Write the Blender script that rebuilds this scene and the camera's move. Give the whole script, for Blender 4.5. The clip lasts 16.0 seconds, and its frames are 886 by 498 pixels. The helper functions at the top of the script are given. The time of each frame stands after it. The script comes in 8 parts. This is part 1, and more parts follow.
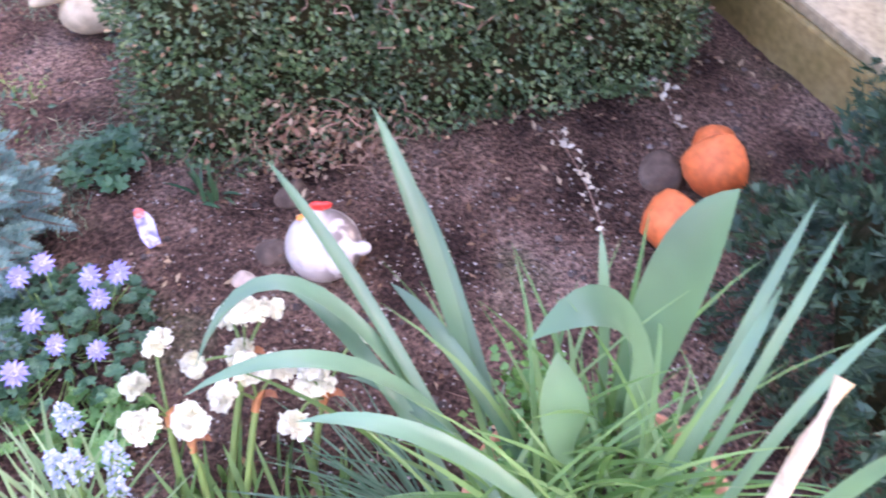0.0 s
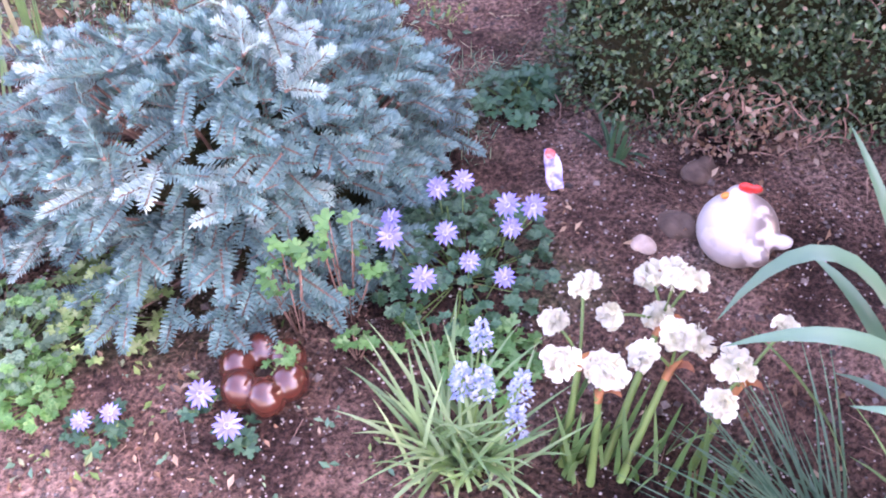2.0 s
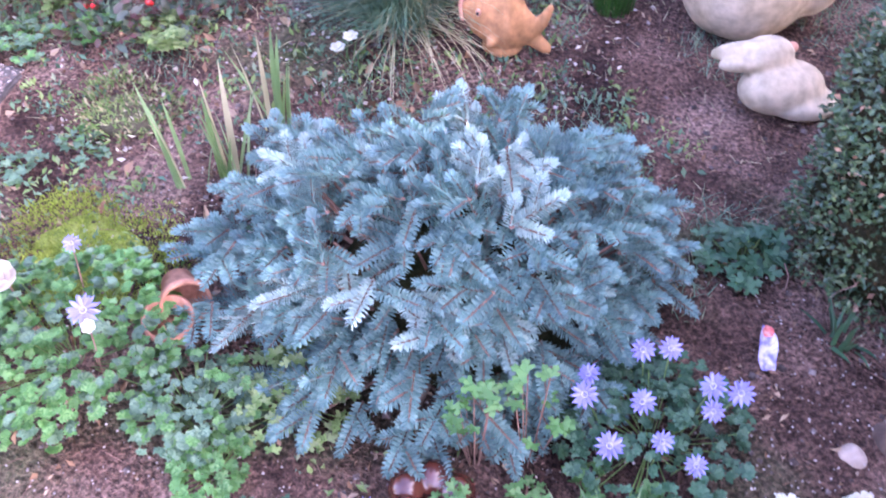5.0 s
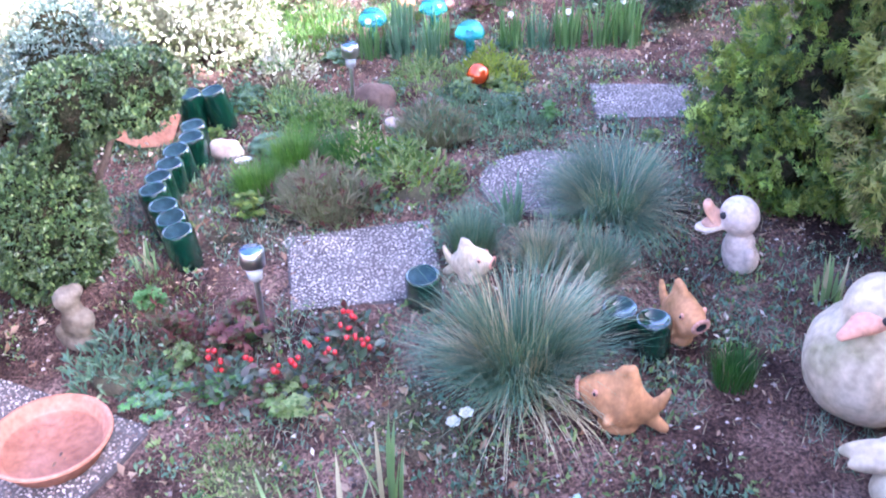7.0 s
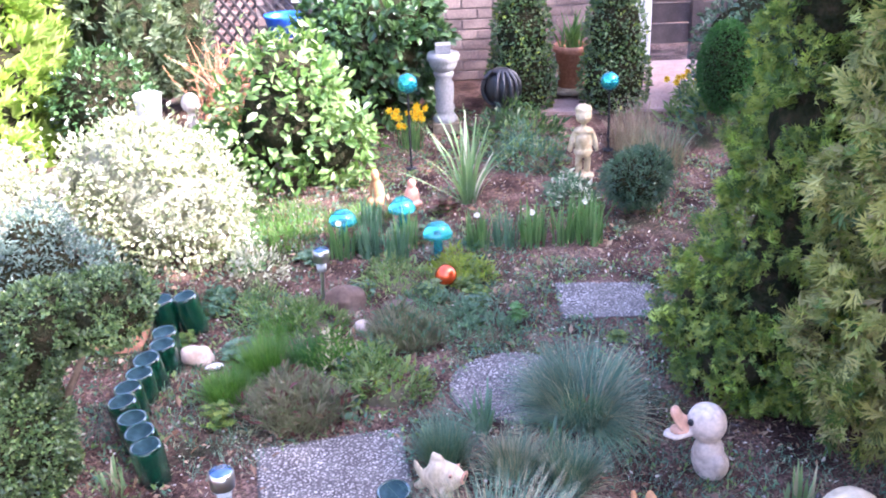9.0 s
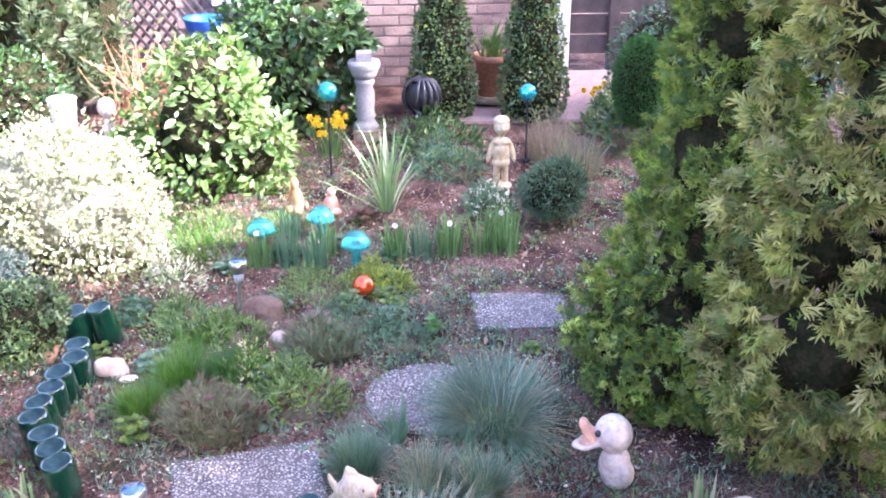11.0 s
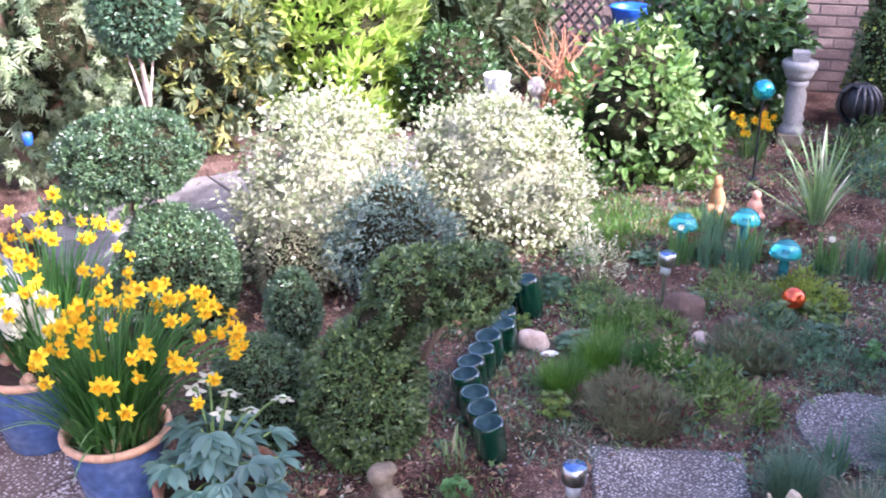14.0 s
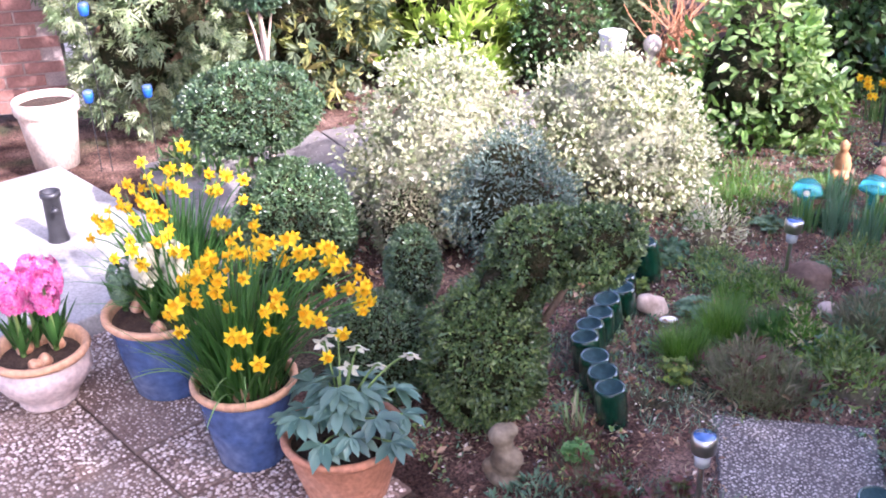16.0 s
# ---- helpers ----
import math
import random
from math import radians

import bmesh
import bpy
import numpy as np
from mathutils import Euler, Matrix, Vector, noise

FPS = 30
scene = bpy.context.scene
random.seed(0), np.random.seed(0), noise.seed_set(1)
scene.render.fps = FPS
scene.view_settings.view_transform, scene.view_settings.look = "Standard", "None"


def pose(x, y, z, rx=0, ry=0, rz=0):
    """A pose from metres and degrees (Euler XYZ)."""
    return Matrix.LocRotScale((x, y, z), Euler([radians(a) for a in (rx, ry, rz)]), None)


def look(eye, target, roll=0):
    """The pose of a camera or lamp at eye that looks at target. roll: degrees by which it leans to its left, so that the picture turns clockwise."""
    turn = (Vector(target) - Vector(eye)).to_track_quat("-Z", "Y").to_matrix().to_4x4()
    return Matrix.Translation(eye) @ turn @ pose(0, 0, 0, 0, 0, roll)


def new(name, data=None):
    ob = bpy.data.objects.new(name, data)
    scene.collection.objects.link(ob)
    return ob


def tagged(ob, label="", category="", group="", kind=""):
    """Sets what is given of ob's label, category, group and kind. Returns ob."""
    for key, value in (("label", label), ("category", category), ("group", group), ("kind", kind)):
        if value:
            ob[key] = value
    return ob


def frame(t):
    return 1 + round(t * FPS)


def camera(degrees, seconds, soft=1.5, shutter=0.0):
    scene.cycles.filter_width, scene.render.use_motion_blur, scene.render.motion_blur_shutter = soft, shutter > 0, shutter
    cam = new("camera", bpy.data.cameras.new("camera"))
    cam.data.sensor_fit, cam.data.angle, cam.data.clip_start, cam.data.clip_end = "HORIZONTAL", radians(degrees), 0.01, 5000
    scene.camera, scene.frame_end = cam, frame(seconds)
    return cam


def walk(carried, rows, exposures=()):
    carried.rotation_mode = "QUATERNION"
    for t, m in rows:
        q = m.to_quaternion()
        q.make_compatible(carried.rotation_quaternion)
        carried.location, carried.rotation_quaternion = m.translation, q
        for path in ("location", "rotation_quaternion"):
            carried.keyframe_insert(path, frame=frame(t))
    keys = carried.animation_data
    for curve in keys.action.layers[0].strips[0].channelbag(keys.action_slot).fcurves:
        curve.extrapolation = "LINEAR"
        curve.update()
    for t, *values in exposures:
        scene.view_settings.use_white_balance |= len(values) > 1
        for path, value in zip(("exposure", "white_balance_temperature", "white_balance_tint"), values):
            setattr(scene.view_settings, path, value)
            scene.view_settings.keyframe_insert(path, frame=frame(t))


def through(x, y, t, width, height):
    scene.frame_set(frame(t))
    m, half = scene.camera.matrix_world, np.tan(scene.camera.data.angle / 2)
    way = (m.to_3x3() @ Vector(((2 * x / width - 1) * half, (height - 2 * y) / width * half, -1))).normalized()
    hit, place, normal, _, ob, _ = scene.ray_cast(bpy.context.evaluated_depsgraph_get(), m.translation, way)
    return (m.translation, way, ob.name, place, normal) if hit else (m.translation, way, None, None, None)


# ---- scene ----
cam = camera(47.8, 16.0, soft=1.9, shutter=0.25)

PATH = [
    (0, (0.044, 0.009, 1.398), (0.001, 1.322, -0.111), -1.0),
    (0.5, (-0.081, -0.017, 1.364), (-0.305, 1.346, -0.081), 0.9),
    (1, (-0.192, -0.026, 1.367), (-0.541, 1.31, -0.08), 1.2),
    (1.5, (-0.26, -0.04, 1.35), (-0.689, 1.24, -0.126), -0.3),
    (2, (-0.3, -0.054, 1.334), (-0.748, 1.167, -0.185), -0.7),
    (2.5, (-0.354, -0.05, 1.341), (-0.802, 1.127, -0.213), -0.5),
    (3, (-0.418, -0.04, 1.347), (-0.873, 1.124, -0.215), 0.1),
    (3.2, (-0.445, -0.031, 1.356), (-0.903, 1.126, -0.21), 0.3),
    (5.3, (-0.421, 0.13, 1.463), (-1.273, 1.208, 0.01), -0.7),
    (5.5, (-0.443, 0.165, 1.491), (-1.339, 1.233, 0.057), -1.1),
    (6, (-0.526, 0.173, 1.563), (-1.507, 1.302, 0.235), -1.2),
    (6.5, (-0.545, 0.201, 1.605), (-1.625, 1.384, 0.407), -2.3),
    (7, (-0.55, 0.218, 1.651), (-1.687, 1.45, 0.561), -2.8),
    (7.5, (-0.559, 0.221, 1.684), (-1.736, 1.501, 0.696), -2.9),
    (8, (-0.571, 0.222, 1.719), (-1.772, 1.543, 0.816), -2.8),
    (8.5, (-0.57, 0.225, 1.758), (-1.785, 1.577, 0.923), -2.8),
    (9, (-0.561, 0.237, 1.784), (-1.745, 1.637, 0.985), -2.4),
    (9.5, (-0.548, 0.256, 1.796), (-1.646, 1.725, 0.999), -1.1),
    (9.7, (-0.543, 0.264, 1.795), (-1.602, 1.761, 0.996), -0.5),
    (11.8, (-0.519, 0.201, 1.88), (-1.603, 1.666, 1.057), 0.6),
    (12, (-0.549, 0.193, 1.856), (-1.702, 1.61, 1.042), -0.2),
    (12.5, (-0.617, 0.17, 1.833), (-1.914, 1.465, 1.032), -1.0),
    (13, (-0.677, 0.146, 1.824), (-2.085, 1.322, 1.027), -1.2),
    (13.5, (-0.742, 0.1, 1.811), (-2.224, 1.181, 1.013), -0.9),
    (14, (-0.798, 0.057, 1.799), (-2.33, 1.057, 0.992), -0.7),
    (14.5, (-0.83, 0.029, 1.797), (-2.398, 0.956, 0.972), -0.7),
    (15, (-0.846, 0.009, 1.795), (-2.436, 0.879, 0.949), -1.1),
    (15.5, (-0.867, -0.01, 1.79), (-2.462, 0.828, 0.923), -1.4),
    (16, (-0.879, -0.022, 1.793), (-2.471, 0.809, 0.913), -1.5),
]
walk(cam, [(t, look(eye, target, roll)) for t, eye, target, roll in PATH],
     [(0, 4.02, 6700, 33), (2, 3.92, 6580, 44), (3, 3.72, 6560, 48), (5.5, 3.72, 5650, 39), (7, 3.6, 5350, 33), (8.5, 3.5, 5400, 29), (9.5, 3.25, 5880, 31), (11, 3.5, 5800, 31), (12, 3.68, 5680, 34), (12.5, 3.47, 5620, 31), (13, 3.02, 5620, 31), (13.5, 2.68, 5620, 31), (15, 2.58, 5750, 33), (16, 2.52, 5820, 33)])

# ---- light ----
world = bpy.data.worlds.new("sky")
scene.world = world
world.use_nodes = True
sky = world.node_tree.nodes.new("ShaderNodeTexSky")
sky.sky_type, sky.sun_disc = "NISHITA", False
SUN_DIR = Vector((0.86, 0.30, 0.66)).normalized()      # towards the sun
sky.sun_elevation = math.asin(SUN_DIR.z)
sky.sun_rotation = math.atan2(SUN_DIR.x, SUN_DIR.y)
sky.air_density, sky.dust_density, sky.ozone_density = 0.8, 3.5, 0.4
background = world.node_tree.nodes["Background"]
background.inputs["Strength"].default_value = 0.15
world.node_tree.links.new(sky.outputs["Color"], background.inputs["Color"])
sun = new("sun", bpy.data.lights.new("sun", "SUN"))
sun.data.energy, sun.data.angle, sun.data.color = 2.5, radians(0.5), (1.0, 0.96, 0.9)
sun.matrix_world = look(SUN_DIR * 30, (0, 0, 0))


# ---- materials ----
def ramp(nt, fac, stops):
    r = nt.nodes.new("ShaderNodeValToRGB")
    el = r.color_ramp.elements
    while len(el) < len(stops):
        el.new(0.5)
    for e, (p, c) in zip(el, stops):
        e.position, e.color = p, (*c, 1)
    nt.links.new(fac, r.inputs["Fac"])
    return r.outputs["Color"]


def tex(nt, kind, scale, detail=4, space="Object", **values):
    co = nt.nodes.new("ShaderNodeTexCoord")
    n = nt.nodes.new("ShaderNodeTex" + kind)
    n.inputs["Scale"].default_value = scale
    if "Detail" in n.inputs:
        n.inputs["Detail"].default_value = detail
    for k, v in values.items():
        n.inputs[k].default_value = v
    nt.links.new(co.outputs[space], n.inputs["Vector"])
    return n


def mix(nt, fac, a, b, blend="MIX"):
    m = nt.nodes.new("ShaderNodeMix")
    m.data_type, m.blend_type = "RGBA", blend
    for sock, v in ((m.inputs["Factor"], fac), (m.inputs["A"], a), (m.inputs["B"], b)):
        if isinstance(v, (int, float)):
            sock.default_value = v
        elif isinstance(v, tuple):
            sock.default_value = (*v, 1)
        else:
            nt.links.new(v, sock)
    return m.outputs["Result"]


def base_mat(name):
    m = bpy.data.materials.new(name)
    m.use_nodes = True
    nt = m.node_tree
    return m, nt, nt.nodes["Principled BSDF"]


def bump(nt, p, height, strength, dist):
    b = nt.nodes.new("ShaderNodeBump")
    b.inputs["Strength"].default_value, b.inputs["Distance"].default_value = strength, dist
    nt.links.new(height, b.inputs["Height"])
    nt.links.new(b.outputs["Normal"], p.inputs["Normal"])


def leaf_mat(name, colors, rough=0.45, through=0.25, patch=6.0, spec=0.4, glow=(1.3, 1.5, 0.7)):
    """Leaves: each leaf has its own tone, with broad patches of lighter and darker growth; some light passes through."""
    m, nt, p = base_mat(name)
    geo = nt.nodes.new("ShaderNodeNewGeometry")
    n = len(colors)
    own = ramp(nt, geo.outputs["Random Per Island"], [(i / (n - 1), c) for i, c in enumerate(colors)])
    broad = tex(nt, "Noise", patch, 3)
    shade = ramp(nt, broad.outputs["Fac"], [(0.3, (0.62, 0.62, 0.62)), (0.7, (1.25, 1.25, 1.15))])
    col = mix(nt, 1.0, own, shade, "MULTIPLY")
    nt.links.new(col, p.inputs["Base Color"])
    p.inputs["Roughness"].default_value = rough
    p.inputs["Specular IOR Level"].default_value = spec
    if through:
        tr = nt.nodes.new("ShaderNodeBsdfTranslucent")
        nt.links.new(mix(nt, 1.0, col, glow, "MULTIPLY"), tr.inputs["Color"])
        ms = nt.nodes.new("ShaderNodeMixShader")
        ms.inputs[0].default_value = through
        nt.links.new(p.outputs[0], ms.inputs[1])
        nt.links.new(tr.outputs[0], ms.inputs[2])
        nt.links.new(ms.outputs[0], nt.nodes["Material Output"].inputs["Surface"])
    return m


def rough_mat(name, colors, scale=8, fine=60, rough=0.8, relief=0.5, dist=0.004, spec=0.3, metal=0.0, own=False):
    """Stone, clay, soil, wood: two scales of mottling and a fine relief."""
    m, nt, p = base_mat(name)
    a, b = tex(nt, "Noise", scale, 5), tex(nt, "Noise", fine, 6)
    n = len(colors)
    c1 = ramp(nt, a.outputs["Fac"], [(0.28 + 0.44 * i / (n - 1), c) for i, c in enumerate(colors)])
    c2 = ramp(nt, b.outputs["Fac"], [(0.3, (0.7, 0.7, 0.7)), (0.7, (1.25, 1.25, 1.25))])
    col = mix(nt, 0.8, c1, c2, "MULTIPLY")
    if own:
        geo = nt.nodes.new("ShaderNodeNewGeometry" if own == "island" else "ShaderNodeObjectInfo")
        fac = geo.outputs["Random Per Island" if own == "island" else "Random"]
        col = mix(nt, 1.0, col, ramp(nt, fac, [(0, (0.6, 0.6, 0.6)), (1, (1.35, 1.3, 1.3))] if own == "island" else [(0, (0.84, 0.82, 0.82)), (1, (1.16, 1.16, 1.16))]), "MULTIPLY")
    nt.links.new(col, p.inputs["Base Color"])
    p.inputs["Roughness"].default_value, p.inputs["Metallic"].default_value = rough, metal
    p.inputs["Specular IOR Level"].default_value = spec
    if relief:
        bump(nt, p, b.outputs["Fac"], relief, dist)
    return m


def stone_bits_mat(name, colors):
    """Pebbles, each of its own tone."""
    m, nt, p = base_mat(name)
    geo = nt.nodes.new("ShaderNodeNewGeometry")
    n = len(colors)
    own = ramp(nt, geo.outputs["Random Per Island"], [(i / (n - 1), c) for i, c in enumerate(colors)])
    dirt = ramp(nt, tex(nt, "Noise", 6, 5).outputs["Fac"], [(0.35, (0.6, 0.57, 0.55)), (0.65, (1.12, 1.1, 1.1))])
    nt.links.new(mix(nt, 1.0, own, dirt, "MULTIPLY"), p.inputs["Base Color"])
    p.inputs["Roughness"].default_value = 0.7
    return m


def pebble_mat(name, light, dark, scale=70, tint=(0.24, 0.21, 0.2)):
    """Exposed aggregate: pale pebbles set in dark cement."""
    m, nt, p = base_mat(name)
    v = tex(nt, "Voronoi", scale, Randomness=1.0)
    geo = ramp(nt, v.outputs["Color"], [(0.3, dark), (0.48, tint), (0.62, light)])
    gap = ramp(nt, v.outputs["Distance"], [(0.42, (1, 1, 1)), (0.62, (0.28, 0.26, 0.25))])
    dirt = ramp(nt, tex(nt, "Noise", 5, 5).outputs["Fac"], [(0.35, (0.62, 0.6, 0.58)), (0.65, (1.1, 1.1, 1.1))])
    col = mix(nt, 1.0, mix(nt, 1.0, geo, gap, "MULTIPLY"), dirt, "MULTIPLY")
    nt.links.new(col, p.inputs["Base Color"])
    p.inputs["Roughness"].default_value = 0.75
    inv = nt.nodes.new("ShaderNodeMath")
    inv.operation, inv.inputs[0].default_value = "SUBTRACT", 1.0
    nt.links.new(v.outputs["Distance"], inv.inputs[1])
    bump(nt, p, inv.outputs[0], 0.8, 0.004)
    return m


def soil_mat():
    m, nt, p = base_mat("garden_soil")
    a, b, c = tex(nt, "Noise", 4.5, 8), tex(nt, "Noise", 95, 8), tex(nt, "Voronoi", 190)
    c1 = ramp(nt, a.outputs["Fac"], [(0.36, (0.029, 0.016, 0.013)), (0.5, (0.084, 0.05, 0.039)), (0.66, (0.15, 0.098, 0.08))])
    c2 = ramp(nt, b.outputs["Fac"], [(0.3, (0.34, 0.32, 0.31)), (0.5, (0.92, 0.92, 0.92)), (0.7, (1.6, 1.58, 1.55))])
    c3 = ramp(nt, c.outputs["Color"], [(0.0, (0.75, 0.7, 0.7)), (0.8, (1.05, 1.05, 1.05)), (0.95, (2.2, 2.1, 2.0))])
    col = mix(nt, 1.0, mix(nt, 1.0, c1, c2, "MULTIPLY"), c3, "MULTIPLY")
    moss = ramp(nt, tex(nt, "Noise", 2.3, 4).outputs["Fac"], [(0.55, (0, 0, 0)), (0.72, (1, 1, 1))])
    # darker earth colour round the bulbs, fading out with distance
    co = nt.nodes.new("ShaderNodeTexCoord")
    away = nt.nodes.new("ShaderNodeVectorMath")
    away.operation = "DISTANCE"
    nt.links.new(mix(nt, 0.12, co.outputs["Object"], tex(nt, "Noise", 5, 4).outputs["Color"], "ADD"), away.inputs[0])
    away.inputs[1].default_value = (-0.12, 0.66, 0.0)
    bulb_dark = ramp(nt, away.outputs["Value"], [(0.25, (0.34, 0.3, 0.28)), (0.44, (1, 1, 1))])
    dry = mix(nt, moss, col, mix(nt, 1.0, c2, (0.055, 0.075, 0.03), "MULTIPLY"))
    nt.links.new(mix(nt, 1.0, dry, bulb_dark, "MULTIPLY"), p.inputs["Base Color"])
    p.inputs["Roughness"].default_value = 0.95
    p.inputs["Specular IOR Level"].default_value = 0.15
    bump(nt, p, b.outputs["Fac"], 1.0, 0.03)
    return m


def plain_mat(name, color, rough=0.5, metal=0.0, spec=0.5, coat=0.0):
    m, nt, p = base_mat(name)
    n = ramp(nt, tex(nt, "Noise", 30, 4).outputs["Fac"], [(0.3, tuple(0.8 * c for c in color)), (0.7, tuple(min(1, 1.12 * c) for c in color))])
    nt.links.new(n, p.inputs["Base Color"])
    p.inputs["Roughness"].default_value, p.inputs["Metallic"].default_value = rough, metal
    p.inputs["Specular IOR Level"].default_value, p.inputs["Coat Weight"].default_value = spec, coat
    return m


def glass_mat(name, color, rough=0.03, solid=0.0):
    m, nt, p = base_mat(name)
    p.inputs["Base Color"].default_value = (*color, 1)
    p.inputs["Roughness"].default_value = rough
    p.inputs["Transmission Weight"].default_value = 1.0 - solid
    p.inputs["IOR"].default_value = 1.48
    return m


SOIL = soil_mat()
PATHM = pebble_mat("path_aggregate", (0.75, 0.72, 0.69), (0.26, 0.23, 0.22), 60, (0.5, 0.47, 0.46))
CEMENT = rough_mat("dark_cement", [(0.075, 0.064, 0.058), (0.11, 0.096, 0.088), (0.16, 0.143, 0.13)], 14, 90, 0.9, 0.6, 0.002)
RUSTY_CEMENT = rough_mat("rusty_cement", [(0.085, 0.055, 0.042), (0.135, 0.09, 0.07), (0.2, 0.15, 0.12)], 5, 90, 0.9, 0.6, 0.002)
PEBBLES = stone_bits_mat("grey_white_pebbles", [(0.12, 0.105, 0.095), (0.33, 0.3, 0.275), (0.5, 0.455, 0.42), (0.24, 0.205, 0.185), (0.56, 0.515, 0.475)])
PEBBLES_WARM = stone_bits_mat("rosy_white_pebbles", [(0.13, 0.075, 0.055), (0.36, 0.28, 0.235), (0.57, 0.5, 0.45), (0.2, 0.125, 0.095), (0.68, 0.61, 0.56), (0.44, 0.38, 0.34)])
CONCRETE = rough_mat("pale_concrete", [(0.2, 0.19, 0.185), (0.29, 0.28, 0.27), (0.36, 0.345, 0.33)], 4, 90, 0.85, 0.4, 0.002)
TERRACOTTA = rough_mat("terracotta", [(0.36, 0.155, 0.085), (0.44, 0.2, 0.12), (0.5, 0.27, 0.18)], 9, 70, 0.8, 0.25, 0.002)
ORANGE_CLAY = rough_mat("orange_clay", [(0.58, 0.12, 0.035), (0.66, 0.155, 0.05), (0.7, 0.2, 0.08)], 8, 60, 0.6, 0.15, 0.002)
FISH_CLAY = rough_mat("weathered_fish_clay", [(0.3, 0.15, 0.06), (0.52, 0.25, 0.11), (0.6, 0.33, 0.17)], 11, 60, 0.75, 0.3, 0.002)
PALE_CLAY = rough_mat("mossy_pale_clay", [(0.22, 0.2, 0.09), (0.46, 0.37, 0.25), (0.52, 0.43, 0.31), (0.58, 0.49, 0.38)], 6, 50, 0.8, 0.3, 0.002)
PINK_CLAY = rough_mat("pink_clay", [(0.55, 0.27, 0.19), (0.62, 0.33, 0.24)], 12, 60, 0.75, 0.2, 0.002)
GOOSE_CLAY = rough_mat("dusty_white_clay", [(0.46, 0.35, 0.28), (0.56, 0.46, 0.38), (0.62, 0.54, 0.47)], 14, 60, 0.7, 0.2, 0.002)
BOY_STONE = rough_mat("yellowed_cast_stone", [(0.24, 0.17, 0.08), (0.46, 0.37, 0.22), (0.58, 0.5, 0.36)], 14, 60, 0.85, 0.4, 0.003)
GREY_STONE = rough_mat("lichened_stone", [(0.09, 0.065, 0.04), (0.19, 0.15, 0.1), (0.3, 0.25, 0.18)], 13, 70, 0.9, 0.6, 0.004)
ROCK = rough_mat("brown_rock", [(0.06, 0.036, 0.027), (0.12, 0.08, 0.06), (0.2, 0.145, 0.115)], 9, 50, 0.9, 0.8, 0.006)
PALE_ROCK = rough_mat("pale_rock", [(0.3, 0.22, 0.17), (0.46, 0.36, 0.29), (0.56, 0.48, 0.4)], 9, 50, 0.85, 0.5, 0.004)
WHITE_GLAZE = plain_mat("white_glaze", (0.78, 0.75, 0.72), 0.25, 0, 0.5, 0.4)
RED_GLAZE = plain_mat("red_glaze", (0.7, 0.03, 0.02), 0.3, 0, 0.5, 0.3)
ORANGE_GLAZE = plain_mat("orange_glaze", (0.75, 0.25, 0.04), 0.35)
BROWN_GLAZE = plain_mat("brown_glaze", (0.085, 0.022, 0.014), 0.2, 0, 0.6, 0.6)
def hen_mat():
    """White glaze with grey brushed feather marks on the wing side."""
    m, nt, p = base_mat("hen_glaze")
    co = nt.nodes.new("ShaderNodeTexCoord")
    sep = nt.nodes.new("ShaderNodeSeparateXYZ")
    nt.links.new(co.outputs["Object"], sep.inputs[0])
    side = ramp(nt, sep.outputs["X"], [(0.0, (0.25, 0.25, 0.25)), (0.03, (1, 1, 1))])
    marks = ramp(nt, tex(nt, "Noise", 26, 2).outputs["Fac"], [(0.45, (0, 0, 0)), (0.52, (1, 1, 1))])
    nt.links.new(mix(nt, mix(nt, 1.0, side, marks, "MULTIPLY"), (0.56, 0.5, 0.47), (0.2, 0.16, 0.145)), p.inputs["Base Color"])
    p.inputs["Roughness"].default_value, p.inputs["Coat Weight"].default_value = 0.3, 0.3
    return m


def thin_water():
    m, nt, p = base_mat("shallow_water")
    p.inputs["Base Color"].default_value, p.inputs["Roughness"].default_value = (0.02, 0.02, 0.02, 1), 0.04
    clear = nt.nodes.new("ShaderNodeBsdfTransparent")
    ms = nt.nodes.new("ShaderNodeMixShader")
    ms.inputs[0].default_value = 0.78
    nt.links.new(p.outputs[0], ms.inputs[1])
    nt.links.new(clear.outputs[0], ms.inputs[2])
    nt.links.new(ms.outputs[0], nt.nodes["Material Output"].inputs["Surface"])
    return m


BILL_CLAY = rough_mat("peach_clay", [(0.5, 0.24, 0.14), (0.58, 0.32, 0.21), (0.64, 0.4, 0.29)], 14, 60, 0.75, 0.2, 0.002)
BLACK = plain_mat("black_paint", (0.02, 0.02, 0.022), 0.5)
DARK_METAL = plain_mat("dark_metal", (0.06, 0.06, 0.065), 0.45, 0.6)
STEEL = plain_mat("brushed_steel", (0.6, 0.6, 0.6), 0.3, 1.0)
SOLAR = plain_mat("solar_cell", (0.05, 0.12, 0.3), 0.12, 0.2, 0.8, 0.8)
CLEAR = glass_mat("clear_plastic", (0.85, 0.88, 0.88), 0.2, 0.55)
BOTTLE = glass_mat("green_bottle_glass", (0.002, 0.034, 0.018), 0.14, 0.8)
TEAL = glass_mat("turquoise_glass", (0.08, 0.6, 0.63), 0.1, 0.2)
DUSTY_GLASS = rough_mat("dusty_bottle_base", [(0.008, 0.028, 0.03), (0.02, 0.052, 0.058), (0.045, 0.085, 0.095)], 24, 90, 0.8, 0.1, 0.001, 0.2)
SAUCER_CLAY = rough_mat("pinkish_saucer_clay", [(0.38, 0.145, 0.08), (0.46, 0.19, 0.11), (0.52, 0.24, 0.16)], 8, 60, 0.7, 0.15, 0.002)
